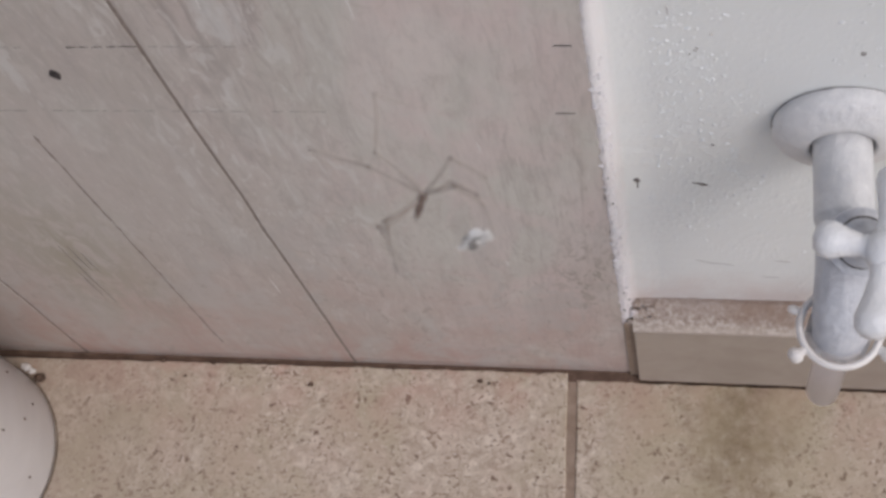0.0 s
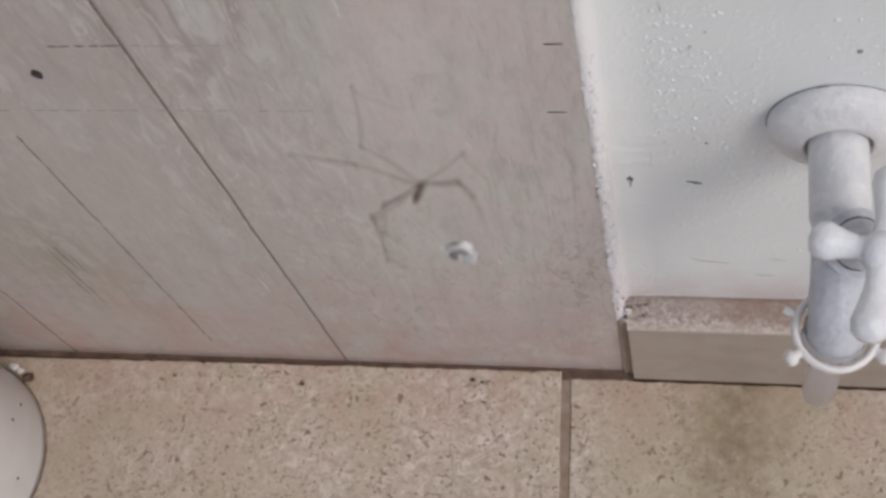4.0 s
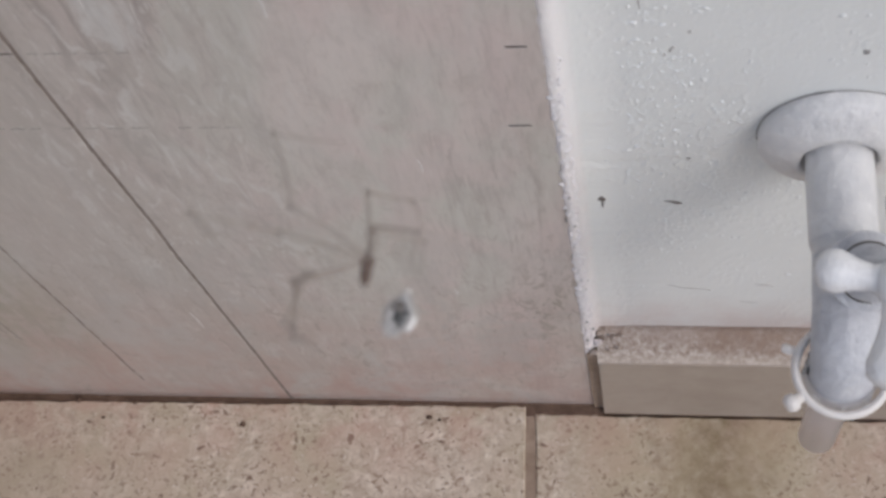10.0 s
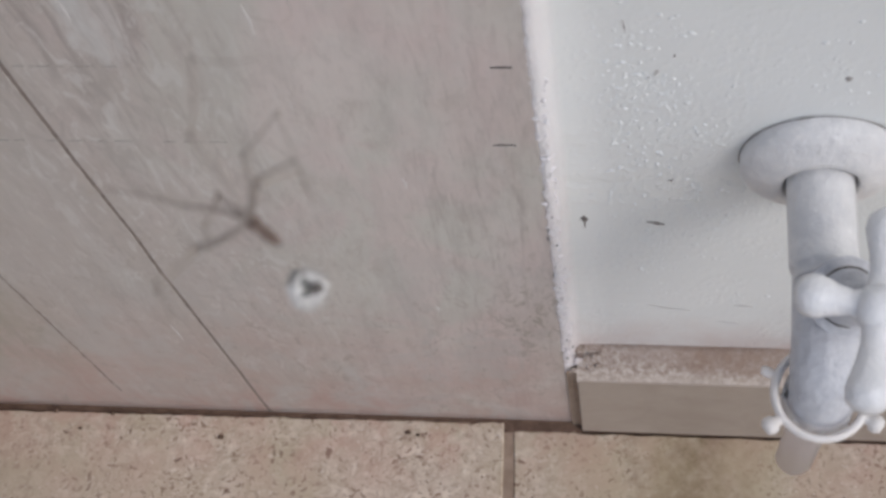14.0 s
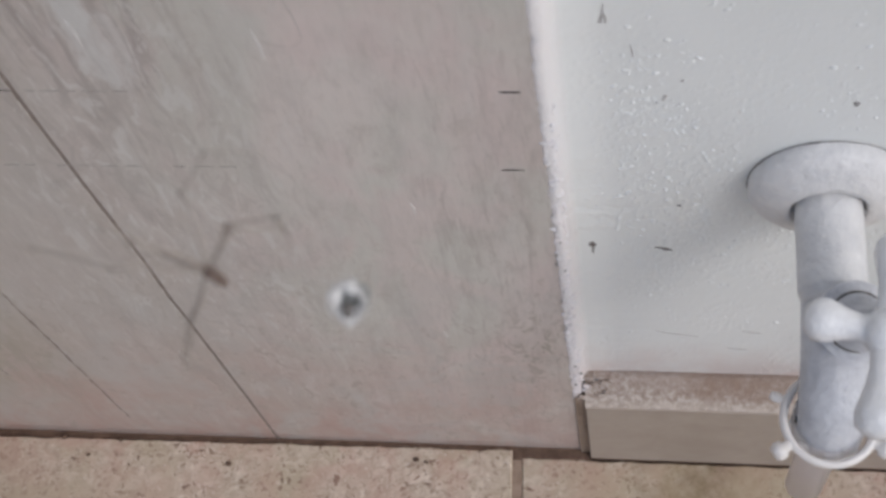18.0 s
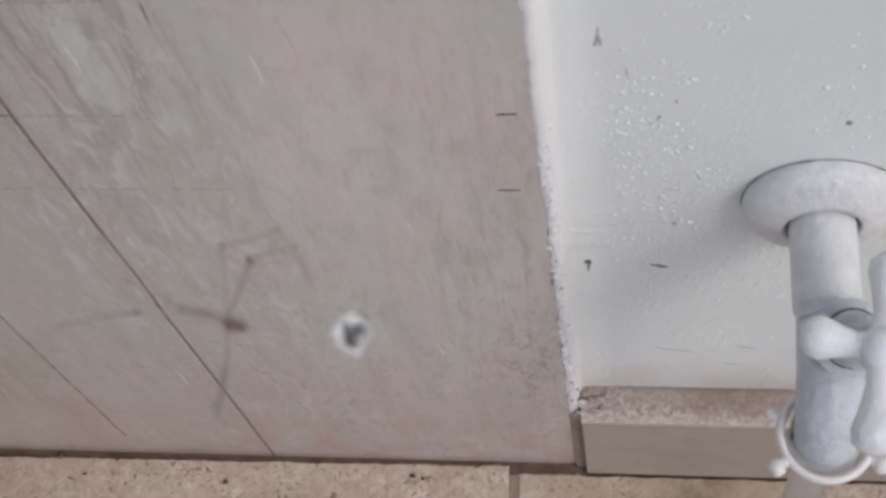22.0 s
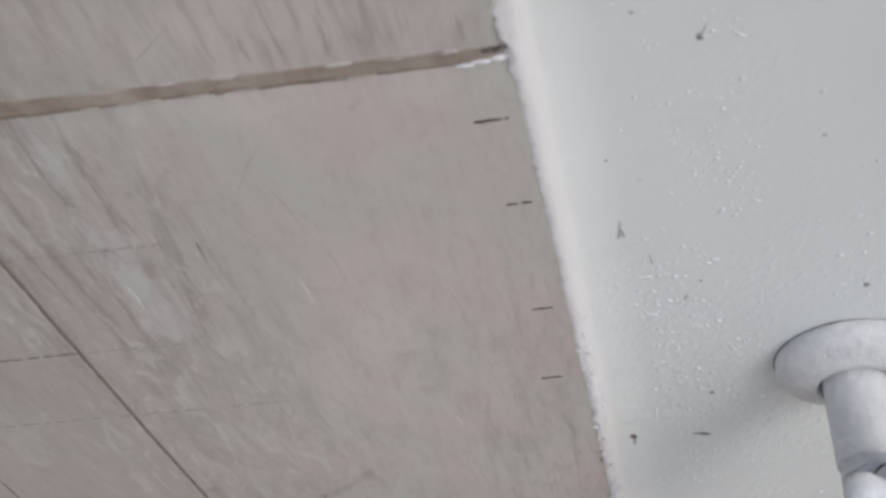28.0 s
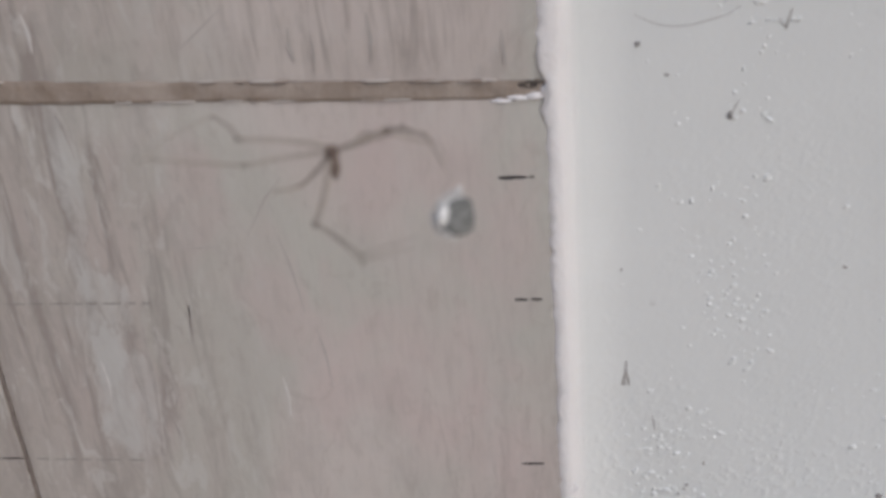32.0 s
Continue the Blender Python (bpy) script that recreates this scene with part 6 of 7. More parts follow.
    walk(legs["Dtarsus"], [(0, pose(0.00468, -0.00793, -0.00860, 12.0, 30.4, -65.1)), (1, pose(0.00041, -0.01176, -0.00284, -5.5, 28.0, -65.3)), (2, pose(-0.00438, -0.01169, -0.00293, -42.5, 44.0, -74.1)), (5, pose(-0.00295, -0.01249, 0.00074, -39.5, 35.8, -64.8)), (6, pose(-0.00528, -0.01089, -0.00566, -36.0, 42.0, -71.0)), (7, pose(-0.00711, -0.01276, -0.00078, -83.2, 49.7, -89.6)), (8, pose(-0.00235, -0.01182, 0.00211, -118.4, 47.5, -106.9)), (9, pose(-0.00683, -0.00959, -0.00270, -90.3, 51.2, -85.1)), (10, pose(-0.00908, -0.00721, -0.00328, -108.4, 49.6, -100.4)), (11, pose(-0.01113, -0.00644, -0.00413, -111.2, 38.1, -142.4)), (12, pose(-0.00991, -0.00516, -0.00954, -36.4, 38.3, -143.3)), (13, pose(-0.00673, -0.00755, -0.00935, 30.5, -1.2, -141.2)), (14, pose(-0.00806, -0.00801, -0.00680, 18.1, -22.0, -150.7)), (17, pose(-0.01017, -0.00621, -0.00795, -17.1, -25.7, -150.7)), (18, pose(-0.00738, -0.00687, -0.01265, -60.7, -2.4, -169.8)), (19, pose(-0.00457, -0.01059, -0.00694, -111.1, -7.4, -107.2)), (20.5, pose(-0.00210, -0.01095, -0.00867, -130.3, -3.3, -100.3)), (22, pose(-0.00726, -0.01077, -0.00417, -124.2, -6.8, -104.9)), (24, pose(-0.00867, -0.01074, -0.00501, -116.7, -9.4, -109.4)), (27, pose(-0.00840, -0.01115, -0.00277, -105.0, -11.5, -115.1)), (28.4, pose(-0.00714, -0.01182, -0.00295, -113.9, -12.0, -116.6)), (29.3, pose(-0.00595, -0.01122, -0.00836, -99.7, -7.8, -102.5)), (29.7, pose(-0.00262, -0.00356, -0.01079, -105.3, -9.6, -110.7)), (30, pose(-0.00455, -0.00178, -0.01249, -126.0, 1.0, -88.9)), (31, pose(-0.00552, -0.00109, -0.00730, -138.4, 9.1, -79.9)), (32, pose(-0.00248, -0.00927, -0.00174, -96.1, -11.0, -117.4))])
    walk(legs["Efemur"], [(0, pose(0.00072, 0.00020, -0.00248, 98.5, -18.4, -39.9)), (1, pose(0.00038, -0.00049, -0.00198, 77.5, -17.7, -18.6)), (2, pose(0.00052, 0.00016, -0.00279, 77.5, -20.5, -31.8)), (5, pose(0.00062, 0.00004, -0.00271, 70.6, -16.4, -16.8)), (6, pose(0.00058, 0.00020, -0.00271, 89.5, -20.6, -41.4)), (7, pose(0.00066, -0.00008, -0.00265, 70.5, -19.3, -33.5)), (8, pose(0.00026, -0.00046, -0.00160, 73.2, -14.0, -16.9)), (9, pose(0.00053, 0.00018, -0.00277, 76.6, -22.3, -48.6)), (10, pose(0.00058, 0.00010, -0.00274, 76.8, -27.3, -71.3)), (11, pose(0.00041, -0.00038, -0.00277, 85.9, -29.9, -90.6)), (12, pose(0.00069, -0.00035, -0.00239, 86.6, -30.0, -92.9)), (13, pose(0.00049, -0.00041, -0.00268, 77.7, -29.0, -84.4)), (14, pose(0.00042, -0.00053, -0.00263, 84.8, -30.1, -92.9)), (17, pose(-0.00038, -0.00047, -0.00202, 46.4, -13.5, -55.0)), (18, pose(0.00023, -0.00063, -0.00264, 64.4, -22.2, -68.2)), (19, pose(-0.00002, -0.00050, -0.00282, 66.9, -20.7, -64.5)), (20.5, pose(-0.00030, -0.00052, -0.00272, 53.0, -6.5, -39.6)), (22, pose(-0.00016, -0.00050, -0.00281, 79.4, -12.4, -53.2)), (24, pose(-0.00021, -0.00058, -0.00271, 74.6, -13.9, -60.1)), (27, pose(-0.00046, -0.00063, -0.00237, 51.2, -15.3, -62.9)), (28.4, pose(-0.00017, -0.00075, -0.00243, 71.1, -6.6, -46.8)), (29.3, pose(-0.00015, -0.00078, -0.00226, 70.3, -7.2, -48.6)), (29.7, pose(0.00042, -0.00061, -0.00250, 90.3, -8.6, -56.6)), (30, pose(0.00033, -0.00061, -0.00260, 86.1, -8.3, -47.5)), (31, pose(-0.00003, -0.00064, -0.00172, 78.5, -10.9, -66.9)), (32, pose(0.00008, -0.00065, -0.00174, 84.3, -5.3, -30.6))])
    walk(legs["Etibia"], [(0, pose(-0.00395, -0.00595, -0.00358, -96.6, -18.0, -109.5)), (1, pose(-0.00254, -0.00754, -0.00038, -114.4, -12.9, -90.2)), (2, pose(-0.00400, -0.00600, -0.00120, -121.0, -14.6, -93.7)), (5, pose(-0.00222, -0.00678, -0.00022, -113.4, -14.1, -92.5)), (6, pose(-0.00460, -0.00563, -0.00264, -119.4, -18.4, -101.7)), (7, pose(-0.00412, -0.00574, -0.00020, -111.5, -26.1, -118.9)), (8, pose(-0.00243, -0.00745, 0.00058, -122.0, -11.3, -88.9)), (9, pose(-0.00561, -0.00433, -0.00111, -112.6, -18.8, -103.8)), (10, pose(-0.00687, -0.00156, -0.00115, -115.8, -27.7, -125.0)), (11, pose(-0.00737, -0.00002, -0.00229, -105.6, -29.5, -130.6)), (12, pose(-0.00707, 0.00027, -0.00199, -73.3, -29.5, -139.0)), (13, pose(-0.00717, -0.00035, -0.00122, -76.5, -31.2, -131.5)), (14, pose(-0.00732, 0.00022, -0.00202, -93.3, -29.1, -158.9)), (17, pose(-0.00573, -0.00268, 0.00321, -106.4, -26.6, -142.9)), (18, pose(-0.00677, -0.00206, 0.00048, -93.3, -29.3, -160.6)), (19, pose(-0.00696, -0.00262, 0.00004, -80.6, -29.1, -165.6)), (20.5, pose(-0.00468, -0.00498, 0.00194, -116.1, -24.7, -133.0)), (22, pose(-0.00648, -0.00484, -0.00141, -105.3, -32.1, -155.1)), (24, pose(-0.00697, -0.00390, -0.00070, -94.8, -32.5, -157.8)), (27, pose(-0.00646, -0.00226, 0.00235, -99.9, -32.3, -155.9)), (28.4, pose(-0.00575, -0.00559, 0.00008, -81.3, -32.3, -153.0)), (29.3, pose(-0.00588, -0.00539, 0.00035, -93.7, -32.4, -149.8)), (29.7, pose(-0.00609, -0.00491, -0.00254, -76.6, -32.1, -153.7)), (30, pose(-0.00546, -0.00581, -0.00207, -90.7, -35.4, -119.2)), (31, pose(-0.00717, -0.00337, -0.00019, -101.5, -35.3, -117.4)), (32, pose(-0.00393, -0.00730, -0.00098, -108.8, -34.7, -114.8))])
    walk(legs["Etarsus"], [(0, pose(0.00271, -0.00858, -0.00436, -55.6, 4.8, -96.3)), (1, pose(0.00402, -0.00823, -0.00327, -19.0, 7.0, -98.0)), (2, pose(0.00210, -0.00733, -0.00479, -25.5, 28.4, -107.1)), (5, pose(0.00435, -0.00777, -0.00300, -12.7, 17.5, -103.0)), (6, pose(0.00132, -0.00800, -0.00600, -33.6, 39.8, -113.8)), (7, pose(0.00118, -0.01000, -0.00256, -14.3, 18.1, -102.9)), (8, pose(0.00369, -0.00808, -0.00316, -11.1, 6.9, -100.3)), (9, pose(0.00063, -0.00679, -0.00372, -15.2, 8.6, -100.7)), (10, pose(-0.00240, -0.00647, -0.00392, -3.7, -7.3, -98.1)), (11, pose(-0.00273, -0.00526, -0.00398, -1.4, -17.7, -97.6)), (12, pose(-0.00178, -0.00427, -0.00019, 17.5, -10.5, -96.5)), (13, pose(-0.00135, -0.00433, 0.00021, 5.2, -18.6, -98.2)), (14, pose(-0.00492, -0.00656, -0.00238, 21.9, -28.9, -100.9)), (17, pose(-0.00229, -0.00874, 0.00139, -12.4, -22.0, -100.3)), (18, pose(-0.00457, -0.00890, 0.00012, 14.6, -17.8, -100.2)), (19, pose(-0.00464, -0.00936, 0.00107, -10.7, -17.7, -100.2)), (20.5, pose(-0.00085, -0.01036, -0.00093, -9.3, -29.1, -98.0)), (22, pose(-0.00447, -0.01157, -0.00301, -20.0, -25.0, -99.2)), (24, pose(-0.00456, -0.01066, -0.00120, -75.1, -37.4, -83.6)), (27, pose(-0.00416, -0.00900, 0.00130, -105.4, -37.5, -126.1)), (28.4, pose(-0.00200, -0.01166, 0.00100, -111.0, -24.1, -81.3)), (29.3, pose(-0.00247, -0.01173, -0.00004, -107.5, -27.6, -92.4)), (29.7, pose(-0.00219, -0.01079, -0.00113, -63.7, -25.2, -126.2)), (30, pose(0.00080, -0.00936, -0.00214, -60.2, -31.4, -113.0)), (31, pose(-0.00129, -0.00735, -0.00137, -68.5, -36.3, -100.8)), (32, pose(0.00171, -0.01136, -0.00288, -81.9, -36.2, -101.6))])
    walk(legs["Ffemur"], [(0, pose(-0.00012, 0.00024, -0.00145, -18.5, -41.1, -63.6)), (1, pose(-0.00005, 0.00027, -0.00145, -12.2, -49.4, -60.3)), (2, pose(-0.00013, 0.00011, -0.00142, -12.3, -36.9, -64.1)), (5, pose(-0.00013, 0.00020, -0.00144, -15.5, -41.0, -62.7)), (6, pose(-0.00016, 0.00008, -0.00142, -32.0, -31.3, -68.0)), (7, pose(-0.00000, 0.00053, -0.00160, -8.6, -38.7, -64.7)), (8, pose(-0.00011, 0.00029, -0.00146, -55.2, -68.3, -34.8)), (9, pose(-0.00012, 0.00041, -0.00152, -46.6, -64.5, -46.3)), (10, pose(-0.00016, 0.00036, -0.00150, -54.9, -68.2, -35.1)), (11, pose(-0.00016, 0.00061, -0.00171, -143.3, -61.5, 46.2)), (12, pose(0.00003, 0.00067, -0.00176, -98.5, -68.0, 21.3)), (13, pose(0.00050, -0.00013, -0.00281, -108.6, -62.2, 74.5)), (14, pose(0.00043, -0.00036, -0.00277, -116.4, -61.2, 79.3)), (17, pose(-0.00060, 0.00025, -0.00267, -57.7, -59.5, 18.2)), (18, pose(-0.00022, 0.00070, -0.00252, -70.1, -61.6, 27.0)), (19, pose(-0.00036, 0.00013, -0.00291, -43.3, -54.4, 6.4)), (20.5, pose(-0.00042, -0.00031, -0.00280, -72.8, -65.3, 40.3)), (22, pose(-0.00059, -0.00020, -0.00270, -72.2, -62.3, 19.0)), (24, pose(-0.00060, 0.00048, -0.00197, -81.5, -63.6, 30.8)), (25.5, pose(-0.00031, 0.00043, -0.00174, -46.7, -43.6, -31.4)), (27, pose(-0.00003, 0.00038, -0.00150, -47.2, -15.4, -64.7)), (27.7, pose(-0.00031, 0.00046, -0.00183, -30.2, -46.6, -36.5)), (28.4, pose(-0.00060, 0.00053, -0.00217, -53.7, -79.7, 22.6)), (29.3, pose(-0.00031, 0.00065, -0.00186, -77.0, -79.4, 18.7)), (29.5, pose(-0.00021, 0.00037, -0.00164, -12.6, -44.8, -45.8)), (29.7, pose(-0.00011, 0.00009, -0.00141, -5.6, -3.8, -52.8)), (30, pose(-0.00011, 0.00027, -0.00145, -3.8, -31.8, -50.4)), (31, pose(-0.00002, 0.00027, -0.00145, -25.2, -24.5, -52.6)), (32, pose(-0.00004, 0.00028, -0.00145, -6.9, -37.3, -48.3))])
    walk(legs["Ftibia"], [(0, pose(-0.00006, 0.00528, 0.00370, -74.6, -7.9, -84.7)), (1, pose(-0.00138, 0.00567, 0.00313, -110.0, -6.6, -52.1)), (2, pose(-0.00059, 0.00458, 0.00421, -103.5, -15.7, -82.3)), (5, pose(-0.00051, 0.00513, 0.00380, -102.2, -14.4, -76.5)), (6, pose(0.00219, 0.00445, 0.00380, -100.3, -14.8, -78.3)), (7, pose(-0.00094, 0.00501, 0.00395, -101.5, -16.6, -87.8)), (8, pose(0.00013, 0.00732, 0.00006, -121.3, -6.1, -61.1)), (9, pose(0.00058, 0.00725, 0.00061, -79.6, -9.8, -81.2)), (10, pose(0.00007, 0.00739, 0.00004, -80.1, -12.9, -63.5)), (11, pose(0.00024, 0.00725, -0.00447, -121.0, -9.5, -44.5)), (12, pose(-0.00165, 0.00766, -0.00215, -74.5, -17.4, -99.6)), (13, pose(-0.00553, 0.00365, -0.00388, -100.8, -18.0, -83.0)), (14, pose(-0.00538, 0.00360, -0.00431, -103.8, -19.8, -91.3)), (15.5, pose(-0.00552, 0.00430, -0.00251, -148.6, -8.4, -75.4)), (17, pose(-0.00565, 0.00500, -0.00072, 170.6, 10.4, -71.8)), (18, pose(-0.00522, 0.00575, -0.00135, 163.9, 43.5, -80.1)), (19, pose(-0.00514, 0.00456, 0.00014, 156.7, 42.0, -79.4)), (20.5, pose(-0.00635, 0.00368, -0.00191, 174.9, -5.1, -67.2)), (22, pose(-0.00466, 0.00565, -0.00168, 163.1, 21.6, -72.4)), (24, pose(-0.00507, 0.00610, -0.00150, 166.6, -4.0, -65.5)), (27, pose(0.00419, 0.00382, 0.00322, -144.8, -39.6, -72.7)), (28.4, pose(-0.00670, 0.00427, -0.00141, 159.3, 11.8, -66.2)), (29.3, pose(-0.00406, 0.00679, -0.00156, -170.6, -7.8, -64.3)), (29.5, pose(-0.00195, 0.00385, 0.00209, -133.1, -35.8, -80.2)), (29.7, pose(0.00015, 0.00090, 0.00574, -75.3, -44.0, -120.4)), (30, pose(-0.00215, 0.00349, 0.00465, -56.7, -44.1, -119.9)), (31, pose(0.00078, 0.00428, 0.00448, -61.9, -46.9, -113.3)), (32, pose(-0.00228, 0.00408, 0.00424, -130.3, -39.0, -31.2))])
    walk(legs["Ftarsus"], [(0, pose(0.00740, 0.00625, 0.00575, -91.5, -12.7, -98.7)), (1, pose(0.00460, 0.00993, 0.00048, -108.3, -10.4, -85.5)), (2, pose(0.00699, 0.00510, 0.00245, -125.6, -17.7, -100.2)), (5, pose(0.00700, 0.00651, 0.00221, -122.3, -18.6, -101.7)), (6, pose(0.00977, 0.00565, 0.00245, -125.5, -14.1, -94.7)), (7, pose(0.00672, 0.00486, 0.00246, -116.3, -15.8, -97.6)), (8, pose(0.00617, 0.01017, -0.00397, -113.8, -8.7, -82.2)), (9, pose(0.00813, 0.00866, 0.00199, -128.0, -16.1, -94.8)), (10, pose(0.00681, 0.01109, 0.00135, -117.3, -17.5, -97.1)), (11, pose(0.00540, 0.01155, -0.00843, -102.8, -23.8, -115.4)), (12, pose(0.00587, 0.00702, -0.00016, -63.0, -24.0, -113.6)), (13, pose(0.00213, 0.00413, -0.00527, -98.8, -25.5, -103.8)), (14, pose(0.00218, 0.00280, -0.00606, -88.7, -25.4, -103.3)), (15.5, pose(-0.00256, 0.00435, -0.00717, -134.6, -22.8, -96.2)), (17, pose(-0.00730, 0.00591, -0.00828, -178.6, -16.4, -93.2)), (18, pose(-0.00823, 0.01046, -0.00679, 171.5, -12.0, -93.5)), (19, pose(-0.00905, 0.00870, -0.00518, 166.6, -12.2, -93.4)), (20.5, pose(-0.00671, 0.00278, -0.00965, 167.9, -29.0, -89.4)), (22, pose(-0.00766, 0.00758, -0.00862, 145.8, 7.8, -105.0)), (24, pose(-0.00650, 0.00487, -0.00907, 153.3, -10.6, -94.3)), (27, pose(0.00969, 0.00127, -0.00169, -133.4, -14.6, -95.0)), (28.4, pose(-0.00983, 0.00453, -0.00855, 167.2, -16.5, -95.6)), (29.3, pose(-0.00246, 0.00641, -0.00919, -157.9, -13.7, -95.4)), (29.7, pose(0.00736, -0.00174, 0.00716, -108.2, -44.8, -131.8)), (30, pose(0.00499, 0.00282, 0.00772, -95.7, -42.0, -113.7)), (31, pose(0.00816, 0.00401, 0.00699, -78.8, -39.7, -171.4)), (31.5, pose(0.00584, 0.00577, 0.00365, -108.0, -36.8, -115.0)), (32, pose(0.00353, 0.00752, 0.00032, -121.8, -17.3, -70.4))])
    walk(legs["Gfemur"], [(0, pose(-0.00021, 0.00005, -0.00143, -19.1, -34.7, -65.2)), (1, pose(-0.00005, 0.00003, -0.00140, -26.2, -42.2, -61.2)), (2, pose(-0.00014, -0.00000, -0.00141, -40.9, -43.2, -60.4)), (5, pose(-0.00016, 0.00003, -0.00142, -42.6, -39.7, -64.4)), (6, pose(-0.00019, -0.00007, -0.00143, -31.6, -29.6, -73.7)), (7, pose(-0.00013, 0.00031, -0.00147, -9.9, -35.3, -71.1)), (8, pose(-0.00010, 0.00016, -0.00142, -56.0, -58.3, -49.7)), (9, pose(-0.00016, 0.00020, -0.00144, -57.8, -59.7, -45.6)), (10, pose(-0.00022, 0.00015, -0.00145, -51.8, -61.5, -40.6)), (11, pose(-0.00017, 0.00054, -0.00164, -132.4, -59.9, 32.9)), (12, pose(-0.00012, 0.00060, -0.00168, -110.2, -65.3, 13.7)), (13, pose(-0.00004, 0.00063, -0.00171, -63.2, -65.4, 14.8)), (14, pose(-0.00017, 0.00072, -0.00189, -80.7, -64.3, 7.1)), (17, pose(-0.00008, 0.00045, -0.00154, -27.2, -33.5, -51.0)), (18, pose(-0.00015, 0.00042, -0.00153, -37.8, -30.4, -53.4)), (19, pose(-0.00010, 0.00043, -0.00153, -49.9, -36.3, -46.5)), (20.5, pose(-0.00009, 0.00046, -0.00155, -47.1, -38.2, -43.8)), (22, pose(-0.00005, 0.00041, -0.00152, -57.0, -24.1, -64.7)), (24, pose(-0.00004, 0.00046, -0.00154, -51.6, -31.2, -53.6)), (27, pose(-0.00007, 0.00049, -0.00157, -56.6, -37.5, -43.1)), (28.4, pose(-0.00011, 0.00050, -0.00158, -56.2, -34.7, -48.2)), (29.3, pose(-0.00014, 0.00050, -0.00159, -40.8, -30.1, -54.4)), (29.7, pose(-0.00017, 0.00036, -0.00151, -66.4, -25.2, -61.9)), (30, pose(-0.00010, 0.00022, -0.00144, -59.0, -20.0, -72.8)), (31, pose(0.00000, 0.00023, -0.00143, -46.2, -27.9, -61.6)), (32, pose(-0.00001, 0.00019, -0.00142, -38.9, -14.7, -74.5))])
    walk(legs["Gtibia"], [(0, pose(0.00044, 0.00568, 0.00556, -33.1, 25.4, -95.2)), (1, pose(0.00081, 0.00670, 0.00458, -59.6, 9.7, -78.2)), (2, pose(0.00268, 0.00695, 0.00355, -82.5, 19.5, -106.8)), (5, pose(0.00351, 0.00648, 0.00368, -85.3, 18.0, -92.5)), (6, pose(0.00327, 0.00489, 0.00524, -92.7, 18.2, -101.6)), (7, pose(-0.00033, 0.00566, 0.00576, -87.6, 18.2, -95.4)), (8, pose(0.00282, 0.00825, 0.00121, -67.9, 14.4, -77.5)), (9, pose(0.00239, 0.00849, 0.00097, -61.0, 20.4, -90.6)), (10, pose(0.00066, 0.00871, 0.00121, -73.3, 14.6, -76.2)), (11, pose(0.00063, 0.00898, -0.00468, -100.3, 15.3, -89.3)), (12, pose(0.00062, 0.00947, -0.00298, -94.3, 18.4, -64.2)), (13, pose(-0.00566, 0.00746, -0.00002, -91.8, 16.7, -97.6)), (14, pose(-0.00257, 0.00937, -0.00126, -108.7, 22.5, -64.5)), (17, pose(0.00035, 0.00647, 0.00513, -105.2, 13.8, -93.8)), (18, pose(0.00214, 0.00659, 0.00460, -114.8, 12.7, -97.0)), (19, pose(0.00253, 0.00766, 0.00314, -125.1, 14.7, -93.4)), (20.5, pose(0.00173, 0.00784, 0.00326, -143.1, 7.7, -100.7)), (22, pose(0.00592, 0.00544, 0.00296, -141.9, 3.4, -104.1)), (24, pose(0.00392, 0.00697, 0.00324, -134.8, 1.1, -106.0)), (27, pose(0.00286, 0.00804, 0.00236, -116.2, 7.0, -97.8)), (28.4, pose(0.00357, 0.00761, 0.00253, -127.0, 8.9, -94.7)), (29.3, pose(0.00266, 0.00670, 0.00430, -117.7, 7.4, -97.1)), (29.7, pose(0.00638, 0.00560, 0.00175, -78.5, 11.4, -69.0)), (30, pose(0.00680, 0.00402, 0.00292, -73.8, 15.8, -87.1)), (31, pose(0.00432, 0.00589, 0.00407, -82.9, 17.5, -95.9)), (32, pose(0.00496, 0.00341, 0.00535, -49.9, 27.1, -119.3))])
